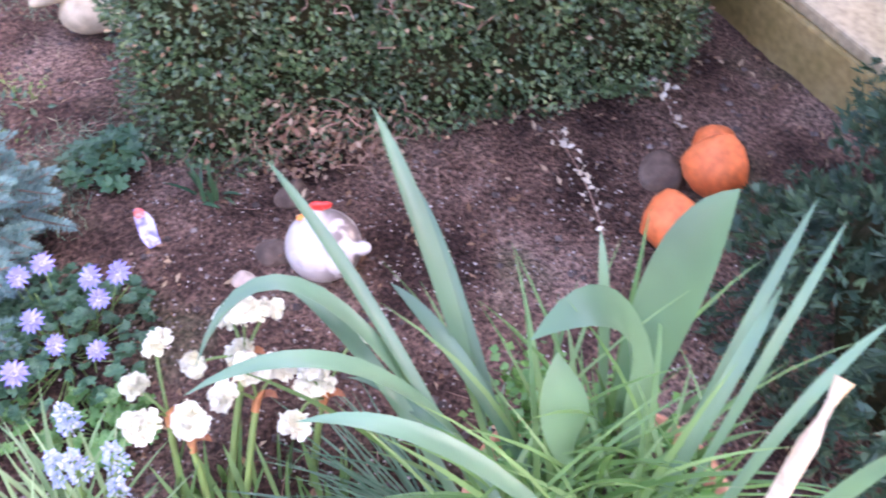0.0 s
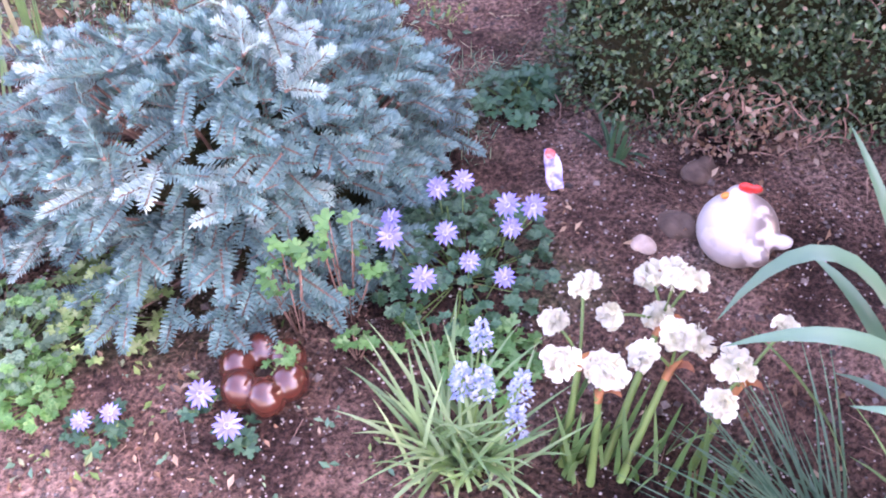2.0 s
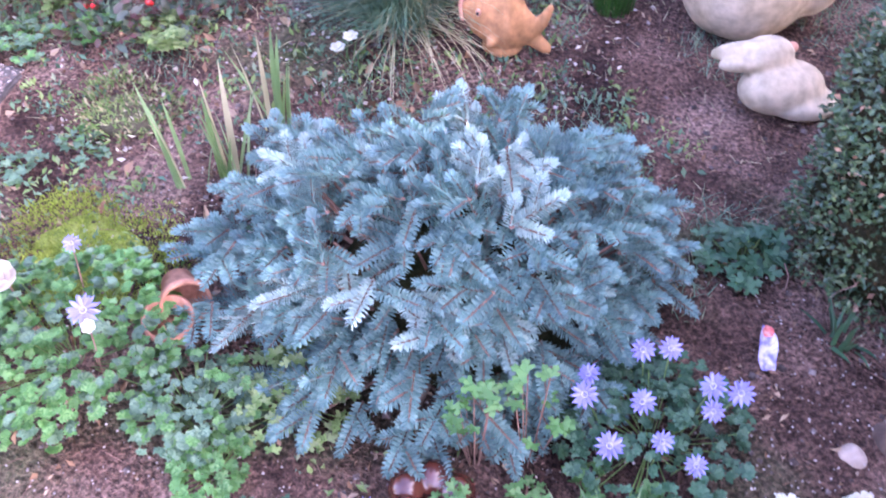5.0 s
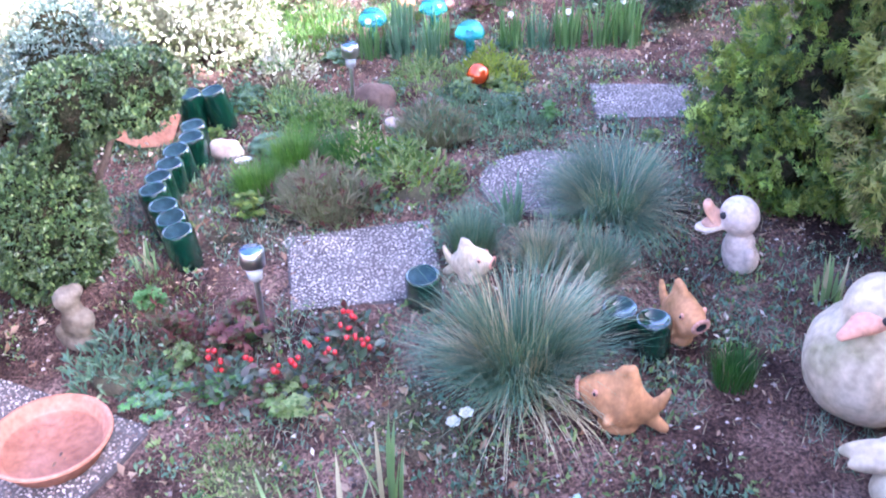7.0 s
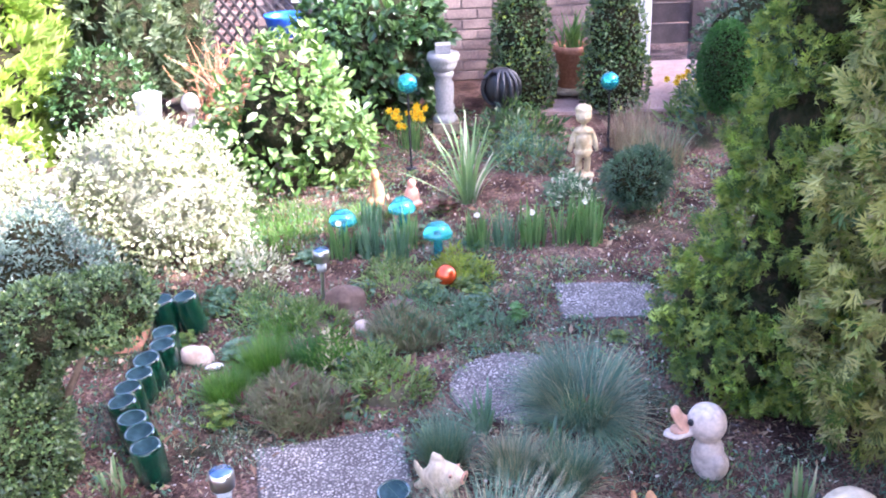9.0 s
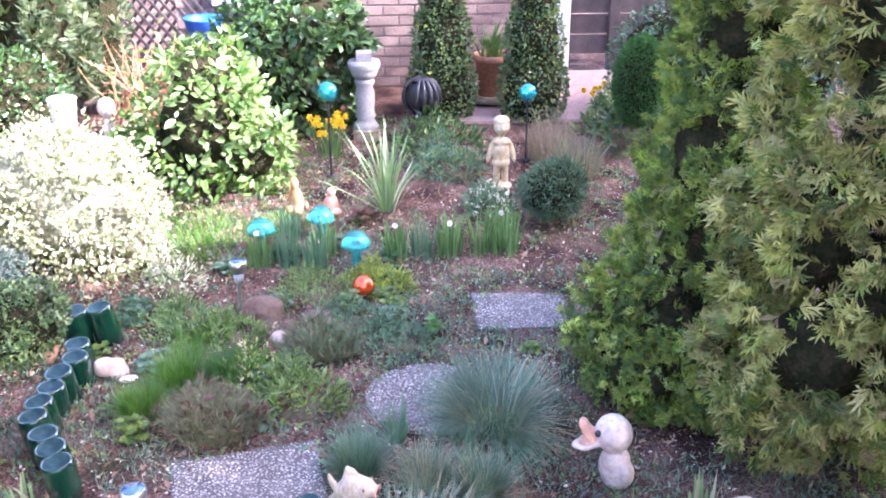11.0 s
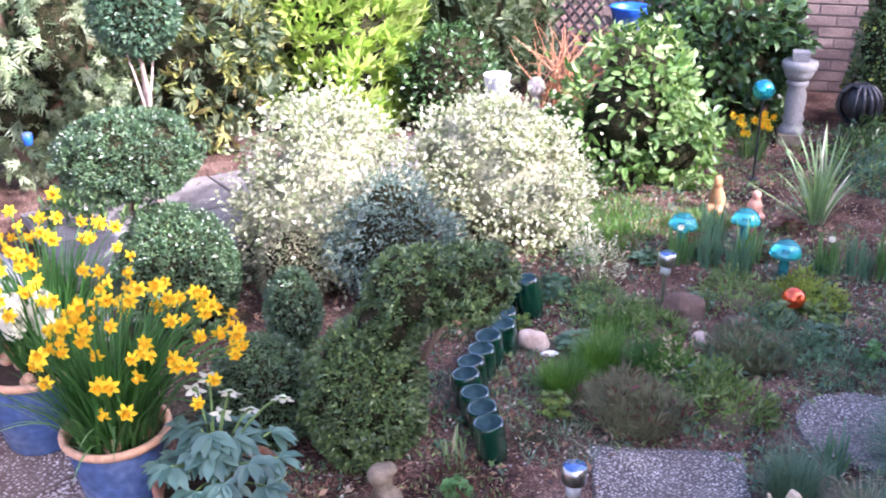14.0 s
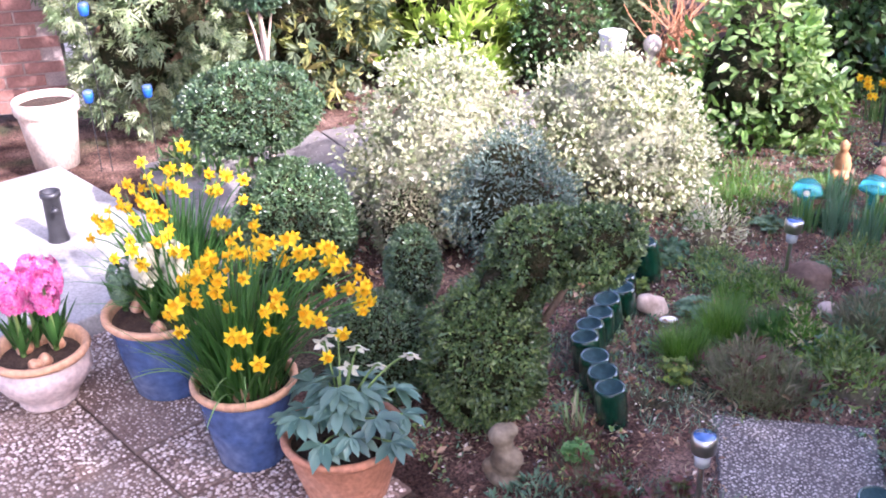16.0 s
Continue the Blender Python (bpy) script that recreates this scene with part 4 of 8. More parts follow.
# blue spruce mound
def blue_spruce():
    rng = np.random.default_rng(11)
    cx, cy, turn = -1.10, 1.09, radians(42)
    root = thing("blue_spruce", cx, cy, float(g(cx, cy)), "low spreading blue spruce mound with silvery needles", "conifer", turn=42)
    needle_v = [(0, 0, 0), (-0.5, 0.25, 0), (-0.42, 0.8, 0.03), (0, 1, 0.05), (0.42, 0.8, 0.03), (0.5, 0.25, 0)]
    needle_f = [(0, 5, 4, 3, 2, 1)]
    nV, nF, sP, sR, off = [[], []], [[], []], [], [], [0, 0]
    size = np.array([0.45, 0.35, 0.33])
    tips, count = [], 285
    for i in range(count):                           # even spread over the dome, the top first
        t = 1 - (i + 0.5) / count * 1.03
        a = i * 2.39996 + rng.normal(0, 0.15)
        el = np.arccos(np.clip(t, -1, 1))
        d = np.array([np.sin(el) * np.cos(a), np.sin(el) * np.sin(a), np.cos(el)])
        gap = math.exp(-((el - 1.12 - 0.16 * math.sin(2 * a + 1)) / 0.12) ** 2)      # the hollow between the upper boughs and the skirt
        east = max(0.0, math.cos(a + turn)) * np.sin(el)
        west = max(0.0, -math.cos(a + turn)) * np.sin(el)
        r = (1 + np.clip(rng.normal(0, 0.09), -0.2, 0.1) + 0.06 * np.sin(3 * a) * np.sin(el)) * (1 + 0.13 * west) * (1 - 0.3 * gap) * (1 - 0.13 * east)
        tips.append((d * size * r + (0, 0, 0.03), d))
    for p, d in tips:
        flat = unit(np.array([d[0], d[1], 0.25 * d[2] - 0.12]) + rng.normal(0, 0.3, 3) * (1, 1, 0.45))
        up = unit(np.array([0.45 * d[0], 0.45 * d[1], 0.9]) + rng.normal(0, 0.16, 3))
        side = unit(np.cross(flat, up))
        up = np.cross(side, flat)
        L = rng.uniform(0.085, 0.125)
        shoots = [(p - flat * L * 0.65, flat, L)]
        for s in (-1, 1):
            for back in (0.3, 0.62):
                if rng.random() < 0.55:
                    dd = unit(flat * 0.72 + side * s * rng.uniform(0.7, 1.0) + up * rng.normal(0, 0.1))
                    shoots.append((p - flat * L * (back + rng.uniform(-0.06, 0.06)), dd, L * rng.uniform(0.45, 0.7)))
        # pale growth, favoured on upper shoots: light from above put into the colour
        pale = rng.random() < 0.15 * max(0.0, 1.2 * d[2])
        for q, dd, l in shoots:
            m = int(128 * l / 0.11) // 2 * 2
            u = np.repeat(np.linspace(0.03, 1.0, m // 2), 2) + rng.normal(0, 0.004, m)
            ang = np.tile([-1.5, 1.5, -0.35, 0.35, -1.05, 1.05, -1.75, 1.75, -0.7, 0.7], m // 10 + 1)[:m] + rng.normal(0, 0.1, m)
            ss = unit(np.cross(dd, up))
            uu = np.cross(ss, dd)
            out = ss[None] * np.sin(ang)[:, None] + uu[None] * np.cos(ang)[:, None]
            nd = unit(out + dd[None] * (0.36 + 1.7 * np.clip(u, 0, 1)[:, None] ** 9))
            P = q + dd * (u * l)[:, None]
            ln = (0.0195 - 0.005 * np.clip(u, 0, 1) ** 6) * rng.uniform(0.9, 1.08, m)
            V, Fc = scatter(needle_v, needle_f, frames(nd, unit(dd[None] * 0.6 + 0.35 * uu[None] + 0.7 * out)), P, np.stack([np.full(m, 0.0033), ln, ln], -1))
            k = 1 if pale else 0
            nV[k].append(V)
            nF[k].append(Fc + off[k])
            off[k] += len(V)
            sP.append(q + dd * l * np.linspace(0, 0.97, 3)[:, None])
            sR.append(np.linspace(0.003, 0.002, 3))
    tagged(soup("foliage", [(np.concatenate(nV[0]), np.concatenate(nF[0]), SPRUCE), (np.concatenate(nV[1]), np.concatenate(nF[1]), SPRUCE_PALE_LIT)], root, smooth=False), kind="stuff")
    V, Fc = tubes(sP, sR, 4)
    bP, bR = [], []
    for p, d in tips[::2]:
        k = np.linspace(0, 1, 6)[:, None]
        bP.append(np.array([0, 0, 0.05]) * (1 - k) + (p - unit(d) * 0.05) * k + np.array([0, 0, -0.05]) * np.sin(k * np.pi))
        bR.append(np.linspace(0.008, 0.0025, 6))
    V2, F2 = tubes(bP, bR, 5)
    tagged(soup("branch_work", [(V, Fc, TWIG), (V2, F2, TWIG)], root), kind="stuff")
    soup("inner_wood", core([(0, 0, 0.04, 0.36, 0.27, 0.25)], INNER_SHADE, 0.72), root)
    return root


blue_spruce()

# box hedge behind the hen, with a bare brown patch
hedge = bush("box_hedge", -0.05, 1.87, [(-0.40 + 0.2 * k, -0.17 + 0.055 * k, z, 0.23, 0.27, 0.24) for k in range(5) for z in (0.1, 0.36)] + [(-0.06, 0.1, 0.5, 0.44, 0.36, 0.2)],
             120000, 0.0135, HEDGE, "clipped box hedge with a bare twiggy brown patch", "hedge", seed=5, width=0.6, depth=0.24, lump=0.05, shrink=0.84, second=(DEAD, 0.025), clump=(14.0, 0.014, -0.3))
rng = np.random.default_rng(8)
paths = []
for i in range(420):
    c = np.array([0.0 + rng.normal(0, 0.11), -0.30 + rng.normal(0, 0.04), 0.47 + rng.normal(0, 0.06)]) if i < 270 else np.array([-0.22 + rng.normal(0, 0.12), -0.38 + rng.normal(0, 0.03), rng.uniform(0.0, 0.16)])
    d = unit(rng.normal(0, 1, 3) + np.array([0, -0.8, 0.4]))
    k = np.linspace(0, 1, 4)[:, None]
    paths.append(c + d * k * rng.uniform(0.03, 0.07) + rng.normal(0, 0.006, (4, 3)))
V, Fc = tubes(paths, [np.array([0.002, 0.0016, 0.0012, 0.0007])] * len(paths), 4)
P = np.stack([rng.normal(-0.2, 0.09, 260), rng.normal(-0.4, 0.025, 260), rng.uniform(0.0, 0.17, 260)], -1)
tagged(soup("dead_wood", [(V, Fc, TWIG), leaves(rng, P, np.tile([0, -1.0, 0.3], (260, 1)), 0.016, 0.6, 0.8, 0.3, DEAD)], hedge, "bare reddish brown twigs"), kind="stuff")


def lit_leaf_runner(points, n, label, seed):
    """A thin stem lying on the soil; its small pale leaves stand for sunlit spots."""
    rng = np.random.default_rng(seed)
    (ax, ay), (bx, by), (cx, cy) = points
    z = float(g(bx, by))
    root = thing("lit_leaf_runner", bx, by, z, label, "dry stalk", "dry runners")
    path = curve3((ax - bx, ay - by, 0.012), (0, 0, 0.05), (cx - bx, cy - by, 0.018), 12)
    soup("stem", [(*tubes([path], [np.linspace(0.0022, 0.0012, 12)], 5), TWIG)], root)
    P = path[rng.integers(0, 12, n)] + rng.normal(0, 0.008, (n, 3)) + (0, 0, 0.008)
    for p in P:
        soup("leaf", [leaves(rng, p[None], np.array([[0, -0.3, 0.8]]), 0.018, 0.6, 0.7, 0.4, POPPYPETAL)], root)


conifer("thuja", -1.66, 3.47, [(0, 0, 0.35, 0.30, 0.30, 0.42), (0.15, -0.32, 0.2, 0.19, 0.16, 0.2), (-0.02, -0.22, 0.24, 0.22, 0.2, 0.24), (-0.2, -0.24, 0.2, 0.17, 0.18, 0.24), (-0.04, -0.44, 0.13, 0.17, 0.12, 0.13), (0, 0.05, 0.8, 0.26, 0.26, 0.4), (0, 0.08, 1.3, 0.2, 0.2, 0.45)],
        48000, 0.046, THUJA, "dense green thuja with yellow-green tips", 21, upright=0.3, spread=0.8, fine="near", second=(THUJA_GOLD, 0.14), clump=(9.0, 0.13, 0.02))
conifer("thuja", -1.02, 3.22, [(0, 0, 0.5, 0.36, 0.36, 0.55), (0, 0, 1.1, 0.36, 0.36, 0.6), (0, 0, 1.8, 0.28, 0.28, 0.55), (-0.18, -0.06, 0.8, 0.26, 0.26, 0.45), (-0.14, -0.05, 1.5, 0.25, 0.25, 0.5), (-0.12, -0.2, 0.42, 0.3, 0.26, 0.3)],
        54000, 0.068, THUJA_OLIVE, "tall olive and bronze thuja with loose sprays", 22, upright=-0.15, spread=0.6, fine="near", second=(THUJA, 0.18), knob=0.45, shrink=0.5, clump=(6.5, 0.14, 0.0))
conifer("yew_shrub", 0.85, 0.95, [(0, 0, 0.2, 0.34, 0.42, 0.32)], 13000, 0.034, YEW, "dark feathery evergreen shrub", 23, upright=0.3)

# clipped box figures
bush("box_topiary", -3.15, 1.28, [(0.01, 0.01, 0.18, 0.19, 0.19, 0.25), (0.03, 0.09, 0.40, 0.11, 0.11, 0.1), (0.075, 0.16, 0.53, 0.14, 0.145, 0.125), (0.15, 0.31, 0.535, 0.135, 0.15, 0.12)],
     36000, 0.0155, TOPIARY, "clipped box bush shaped like a bird", "topiary", seed=31, width=0.6, depth=0.16, lump=0.03, clump=(18.0, 0.016, -0.1))
bush("box_topiary", -3.47, 1.12, [(0.02, -0.03, 0.13, 0.18, 0.18, 0.2), (-0.065, 0.13, 0.35, 0.09, 0.09, 0.15)],
     17000, 0.0135, HEDGE, "dark clipped box bush with a small knob", "topiary", seed=32, width=0.6, depth=0.1, lump=0.03)
bush("box_topiary", -4.4, 1.07, [(0.075, 0.05, 0.21, 0.235, 0.235, 0.29), (-0.12, -0.02, 0.665, 0.265, 0.28, 0.165)],
     46000, 0.0145, HEDGE, "clipped box in two tiers, a ball over a dome", "topiary", seed=33, width=0.6, depth=0.16, lump=0.025, clump=(16.0, 0.018, -0.1))
bush("euonymus", -4.40, 1.82, [(0, 0, 0.3, 0.33, 0.33, 0.34), (-0.12, 0.12, 0.42, 0.25, 0.25, 0.24), (0.05, -0.15, 0.2, 0.28, 0.25, 0.24)],
     46000, 0.025, VARIEG, "sunlit euonymus with cream-edged leaves", "shrub", seed=34, depth=0.3, lump=0.12, shrink=0.78, lumps=12, fringe=0.05, group="cream euonymus", clump=(11.0, 0.055, -0.12), inner=INNER_PALE, width=0.6)
bush("euonymus", -4.18, 2.58, [(0, 0, 0.28, 0.3, 0.3, 0.32), (-0.1, -0.1, 0.4, 0.24, 0.24, 0.22), (0.1, 0.1, 0.22, 0.24, 0.24, 0.24)],
     42000, 0.025, VARIEG, "sunlit euonymus with cream-edged leaves", "shrub", seed=35, depth=0.3, lump=0.12, shrink=0.78, lumps=12, fringe=0.05, group="cream euonymus", clump=(11.0, 0.055, -0.12), inner=INNER_PALE, width=0.6)
bush("grey_shrub", -3.92, 1.87, [(0, 0, 0.2, 0.25, 0.24, 0.22), (-0.1, 0.05, 0.33, 0.16, 0.16, 0.16)],
     13000, 0.021, GREYLEAF, "small grey-green shrub in half shade", "shrub", seed=36, depth=0.4, lump=0.1, width=0.4, shrink=0.66, lumps=10, fringe=0.03)
bush("dwarf_conifer", -4.12, 1.52, [(0, 0, 0.14, 0.13, 0.13, 0.19)], 3500, 0.02, HEATHER, "small bronze dwarf conifer", "shrub", seed=37, width=0.3)
bush("camellia", -4.44, 3.58, [(0, 0, 0.36, 0.32, 0.32, 0.34), (0.02, 0.02, 0.58, 0.23, 0.23, 0.2), (0.2, 0.13, 0.2, 0.2, 0.2, 0.19), (-0.13, -0.13, 0.2, 0.23, 0.23, 0.21)],
     9500, 0.06, CAMELLIA, "bright glossy-leaved camellia in sunlight", "shrub", seed=38, depth=0.55, lump=0.14, width=0.52, long=True, shrink=0.66, lumps=10, fringe=0.05, inner=INNER_SHADE, clump=(8.0, 0.12, -0.05))
bush("ivy_bush", -4.9, 4.72, [(0, 0, 0.4, 0.42, 0.42, 0.42), (0.1, 0.1, 0.6, 0.34, 0.34, 0.25)],
     12000, 0.06, IVY, "large rounded dark ivy bush before the brick wall", "shrub", seed=39, depth=0.35, lump=0.08, width=0.6, long=True, lumps=8, shrink=0.78, inner=INNER_SHADE, clump=(7.0, 0.07, -0.12))
for x, y, s in ((-4.22, 5.42, 40), (-3.72, 5.72, 41)):
    bush("box_cone", x, y, [(0, 0, 0.2, 0.22, 0.22, 0.3), (0, 0, 0.5, 0.185, 0.185, 0.3), (0, 0, 0.8, 0.14, 0.14, 0.3), (0, 0, 1.05, 0.08, 0.08, 0.2)],
         6500, 0.026, BOX, "tall clipped box cone by the house wall", "topiary", seed=s, width=0.6, depth=0.12, lump=0.03, group="box cones", second=(THUJA, 0.15))
bush("dark_ball_tree", -2.87, 5.48, [(0, 0, 0.42, 0.15, 0.15, 0.26)], 9000, 0.02, DARKGRASS, "dark clipped evergreen with an oval head", "topiary", seed=42, width=0.35, depth=0.1, lump=0.02)
bush("dark_hedge", -3.0, 6.3, [(0, 0, 0.35, 0.42, 0.42, 0.4), (0.5, 0.3, 0.4, 0.5, 0.5, 0.45)], 5000, 0.04, BOXDARK, "dark rounded hedge behind the path", "hedge", seed=43, depth=0.15)
bush("low_shrub", -2.72, 4.22, [(0, 0, 0.17, 0.155, 0.155, 0.13), (0.02, 0.05, 0.22, 0.11, 0.11, 0.09)], 5000, 0.026, BOXDARK, "low dark green shrub beside the boy statue", "shrub", seed=44, width=0.3, depth=0.3, lump=0.1)

# sunny boundary on the west side
conifer("golden_thuja", -6.25, 2.85, [(0, 0, 0.5, 0.5, 0.55, 0.6), (0, 0.1, 1.2, 0.45, 0.5, 0.7), (-0.1, -0.3, 0.7, 0.4, 0.4, 0.6)], 15000, 0.13, THUJA_GOLD, "bright golden-green thuja in the sun", 51, upright=0.9, spread=0.35)
conifer("cypress", -6.15, 1.95, [(0, 0, 0.6, 0.42, 0.42, 0.6), (-0.1, 0, 1.3, 0.4, 0.4, 0.7)], 8000, 0.11, CYPRESS, "grey-green cypress with brown inner twigs", 52, upright=0.2, spread=0.7, second=(THUJA_OLIVE, 0.35))
conifer("cypress", -6.75, 1.35, [(0, 0, 0.7, 0.45, 0.5, 0.7), (0, 0, 1.5, 0.4, 0.4, 0.7)], 8000, 0.11, CYPRESS, "grey-green cypress with brown inner twigs", 53, upright=0.2, spread=0.7, second=(DEAD, 0.2))
conifer("cypress", -6.1, 3.75, [(0, 0, 0.6, 0.3, 0.32, 0.6), (0, 0.05, 1.3, 0.25, 0.25, 0.7)], 6000, 0.1, CYPRESS, "tall narrow grey-green cypress", 54, upright=0.6, spread=0.5)
conifer("cypress", -6.15, 4.25, [(0, 0, 0.6, 0.22, 0.22, 0.6), (0, 0, 1.3, 0.18, 0.18, 0.7)], 4500, 0.09, CYPRESS, "tall narrow grey-green cypress", 55, upright=0.8, spread=0.4)
conifer("fir", -6.35, 0.98, [(0, 0, 0.5, 0.36, 0.33, 0.5), (-0.2, -0.1, 1.0, 0.35, 0.3, 0.5), (0.1, 0.25, 0.8, 0.3, 0.3, 0.5)], 7000, 0.12, FIR, "sunlit pale green fir with drooping sprays", 56, upright=-0.35, spread=0.6, fine="long", second=(CYPRESS, 0.3), knob=0.42, shrink=0.5)
std = bush("standard_box", -5.32, 1.38, [(0, 0, 1.0, 0.19, 0.19, 0.2)], 5000, 0.024, BOXDARK, "box ball on a bare pale stem", "topiary", seed=57, depth=0.15, bark=PALE_ROCK)
soup("limb", [(*tubes([[(0, 0, 0.5), (-0.02, 0.05, 0.7), (-0.05, 0.1, 0.9)], [(0, 0, 0.52), (0.03, -0.04, 0.7), (0.05, -0.09, 0.9)], [(0, 0, 0.55), (0.01, 0.0, 0.95), (0.01, 0.02, 1.0)]],
                           [[0.008, 0.006, 0.004]] * 3, 6), PALE_ROCK)], std)
conifer("boundary_hedge", -7.7, 2.9, [(0, -1.1, 1.0, 0.6, 0.9, 1.1), (0, 0.2, 1.0, 0.6, 0.9, 1.2), (0, 1.5, 1.1, 0.6, 0.9, 1.2)], 6000, 0.2, CYPRESS, "high conifer hedge along the garden boundary", 58, upright=0.4)
bush("dark_shrub", -5.75, 3.35, [(0, 0, 0.3, 0.3, 0.3, 0.32)], 2500, 0.04, IVY, "dark shrub with bare lower stems", "shrub", seed=59, depth=0.4)

# unseen high hedge, added on the sunny side to shade the near garden
def shade_hedge():
    rng = np.random.default_rng(77)
    root = thing("unseen_shade_hedge", 2.2, 3.0, 0, "unseen tall hedge added to shade the garden", "hedge")
    n = 30000
    along = rng.uniform(-2.6, 6.9, n)
    # top height varies along the run to put chosen spots in sun or shade
    top = 4.8 - 0.55 * smooth01((along - 0.8) / 0.7) + 1.3 * smooth01((along - 2.7) / 0.9) + 0.2 * rng.normal(0, 1, n)
    P = np.stack([rng.uniform(-0.45, 0.45, n), along, rng.uniform(0.1, 1, n) ** 0.9 * top], -1)
    # extra leaves that close a gap where the sun came through
    more = np.stack([rng.uniform(-0.4, 0.4, 2400), rng.uniform(-1.7, -0.5, 2400), rng.uniform(0.9, 2.2, 2400)], -1)
    P = np.concatenate([P, more])
    N = unit(rng.normal(0, 1, (len(P), 3)))
    soup("crown", [leaves(rng, P, N, 0.178, 0.6, 1.0, 0.3, IVY)], root, smooth=False)
    foot = [[(0.1 * math.sin(k), -2.4 + k * 0.62, 0), (0, -2.4 + k * 0.62, 2.0), (0.1, -2.35 + k * 0.62, 3.9)] for k in range(15)]
    soup("trunk", [(*tubes(foot, [[0.05, 0.04, 0.02]] * 15, 6), BARK)], root)


shade_hedge()


# ---- ornaments ----
def at(x, y, dz=0.0, turn=0.0, tip=0.0):
    return pose(x, y, float(g(x, y)) + dz, tip, 0, turn)


def hen():
    m = [hen_mat(), RED_GLAZE, ORANGE_GLAZE]
    ob = sculpt("hen_figure", [((0, 0, 0.065), (0.072, 0.072, 0.066), (0, 0, 0)), ((-0.012, 0.02, 0.118), (0.026, 0.026, 0.026), (0, 0, 0)), ((0.07, -0.025, 0.085), (0.028, 0.016, 0.014), (0, -30, -20)), ((0.03, -0.052, 0.07), (0.036, 0.02, 0.026), (0, -25, -30))],
                m, at(-0.215, 1.215, -0.005), 0.005, 6,
                [((-0.004, 0.022, 0.146), (0.016, 0.007, 0.011), (0, 20, 10), 1), ((0.01, 0.022, 0.148), (0.012, 0.006, 0.009), (0, -20, 0), 1), ((-0.033, 0.012, 0.128), (0.012, 0.007, 0.006), (0, 0, 30), 2)])
    tagged(ob, "round white glazed pottery hen with red comb", "garden ornament")


hen()


def chain(points, radii, n=7):
    """Overlapping lumps along a line, for fins, snouts and bills."""
    out = []
    for (a, b), (ra, rb) in zip(zip(points, points[1:]), zip(radii, radii[1:])):
        for k in np.linspace(0, 1, n):
            out.append((tuple((1 - k) * np.array(a) + k * np.array(b)), tuple((1 - k) * np.array(ra) + k * np.array(rb)), (0, 0, 0)))
    return out


def fish(name, x, y, turn, size, label, tip=0, dz=0.0, clay=FISH_CLAY):
    """A moulded fish standing on its belly, the mouth at +x."""
    m = [clay, BLACK, PINK_CLAY]
    body = chain([(-0.075, 0, 0.062), (-0.01, 0, 0.075), (0.055, 0, 0.088), (0.1, 0, 0.098)], [(0.03, 0.018, 0.036), (0.055, 0.04, 0.07), (0.042, 0.036, 0.046), (0.016, 0.02, 0.017)])
    dorsal = chain([(0.03, 0, 0.12), (-0.01, 0, 0.15), (-0.035, 0, 0.152), (-0.055, 0, 0.1)], [(0.012, 0.01, 0.012), (0.014, 0.01, 0.014), (0.016, 0.01, 0.016), (0.016, 0.012, 0.02)])
    tail = chain([(-0.085, 0, 0.055), (-0.12, 0, 0.085), (-0.135, 0, 0.112)], [(0.018, 0.012, 0.024), (0.015, 0.009, 0.02), (0.01, 0.007, 0.01)]) + chain([(-0.085, 0, 0.045), (-0.12, 0, 0.025), (-0.138, 0, 0.018)], [(0.018, 0.012, 0.022), (0.016, 0.009, 0.018), (0.01, 0.008, 0.012)])
    belly = [((-0.005, 0, 0.018), (0.06, 0.032, 0.02), (0, 0, 0)), ((0.02, 0.036, 0.052), (0.02, 0.01, 0.014), (0, 25, 20)), ((0.02, -0.036, 0.052), (0.02, 0.01, 0.014), (0, 25, -20))]
    eyes = [((0.062, 0.030 * q, 0.112), (0.0085, 0.006, 0.0085), (0, 0, 0), 2) for q in (1, -1)] + [((0.064, 0.035 * q, 0.113), (0.0045, 0.0025, 0.0045), (0, 0, 0), 1) for q in (1, -1)]
    mouth = [((0.112 + 0.004 * math.sin(a), 0.019 * math.cos(a), 0.097 + 0.016 * math.sin(a)), (0.006, 0.006, 0.006), (0, 0, 0), 2) for a in np.linspace(0, 2 * math.pi, 15)[:-1]] + [((0.113, 0, 0.097), (0.004, 0.016, 0.013), (0, 0, 0), 1)]
    ob = sculpt(name, body + dorsal + tail + belly, m, at(x, y, dz, turn, tip) @ Matrix.Diagonal((0.84 * size, 1.2 * size, 1.2 * size, 1)), 0.0045, 3, eyes + mouth)
    tagged(ob, label, "garden ornament", "clay fish")


fish("fish_figure", -1.48, 1.82, 208, 1.02, "weathered orange clay fish standing in the soil")
fish("fish_figure", -1.535, 2.215, -28, 0.95, "orange clay fish with open mouth beside bottles")
fish("fish_figure", -2.03, 1.93, 15, 0.7, "small pale clay fish head behind the fescue", dz=0.07, clay=PALE_CLAY)

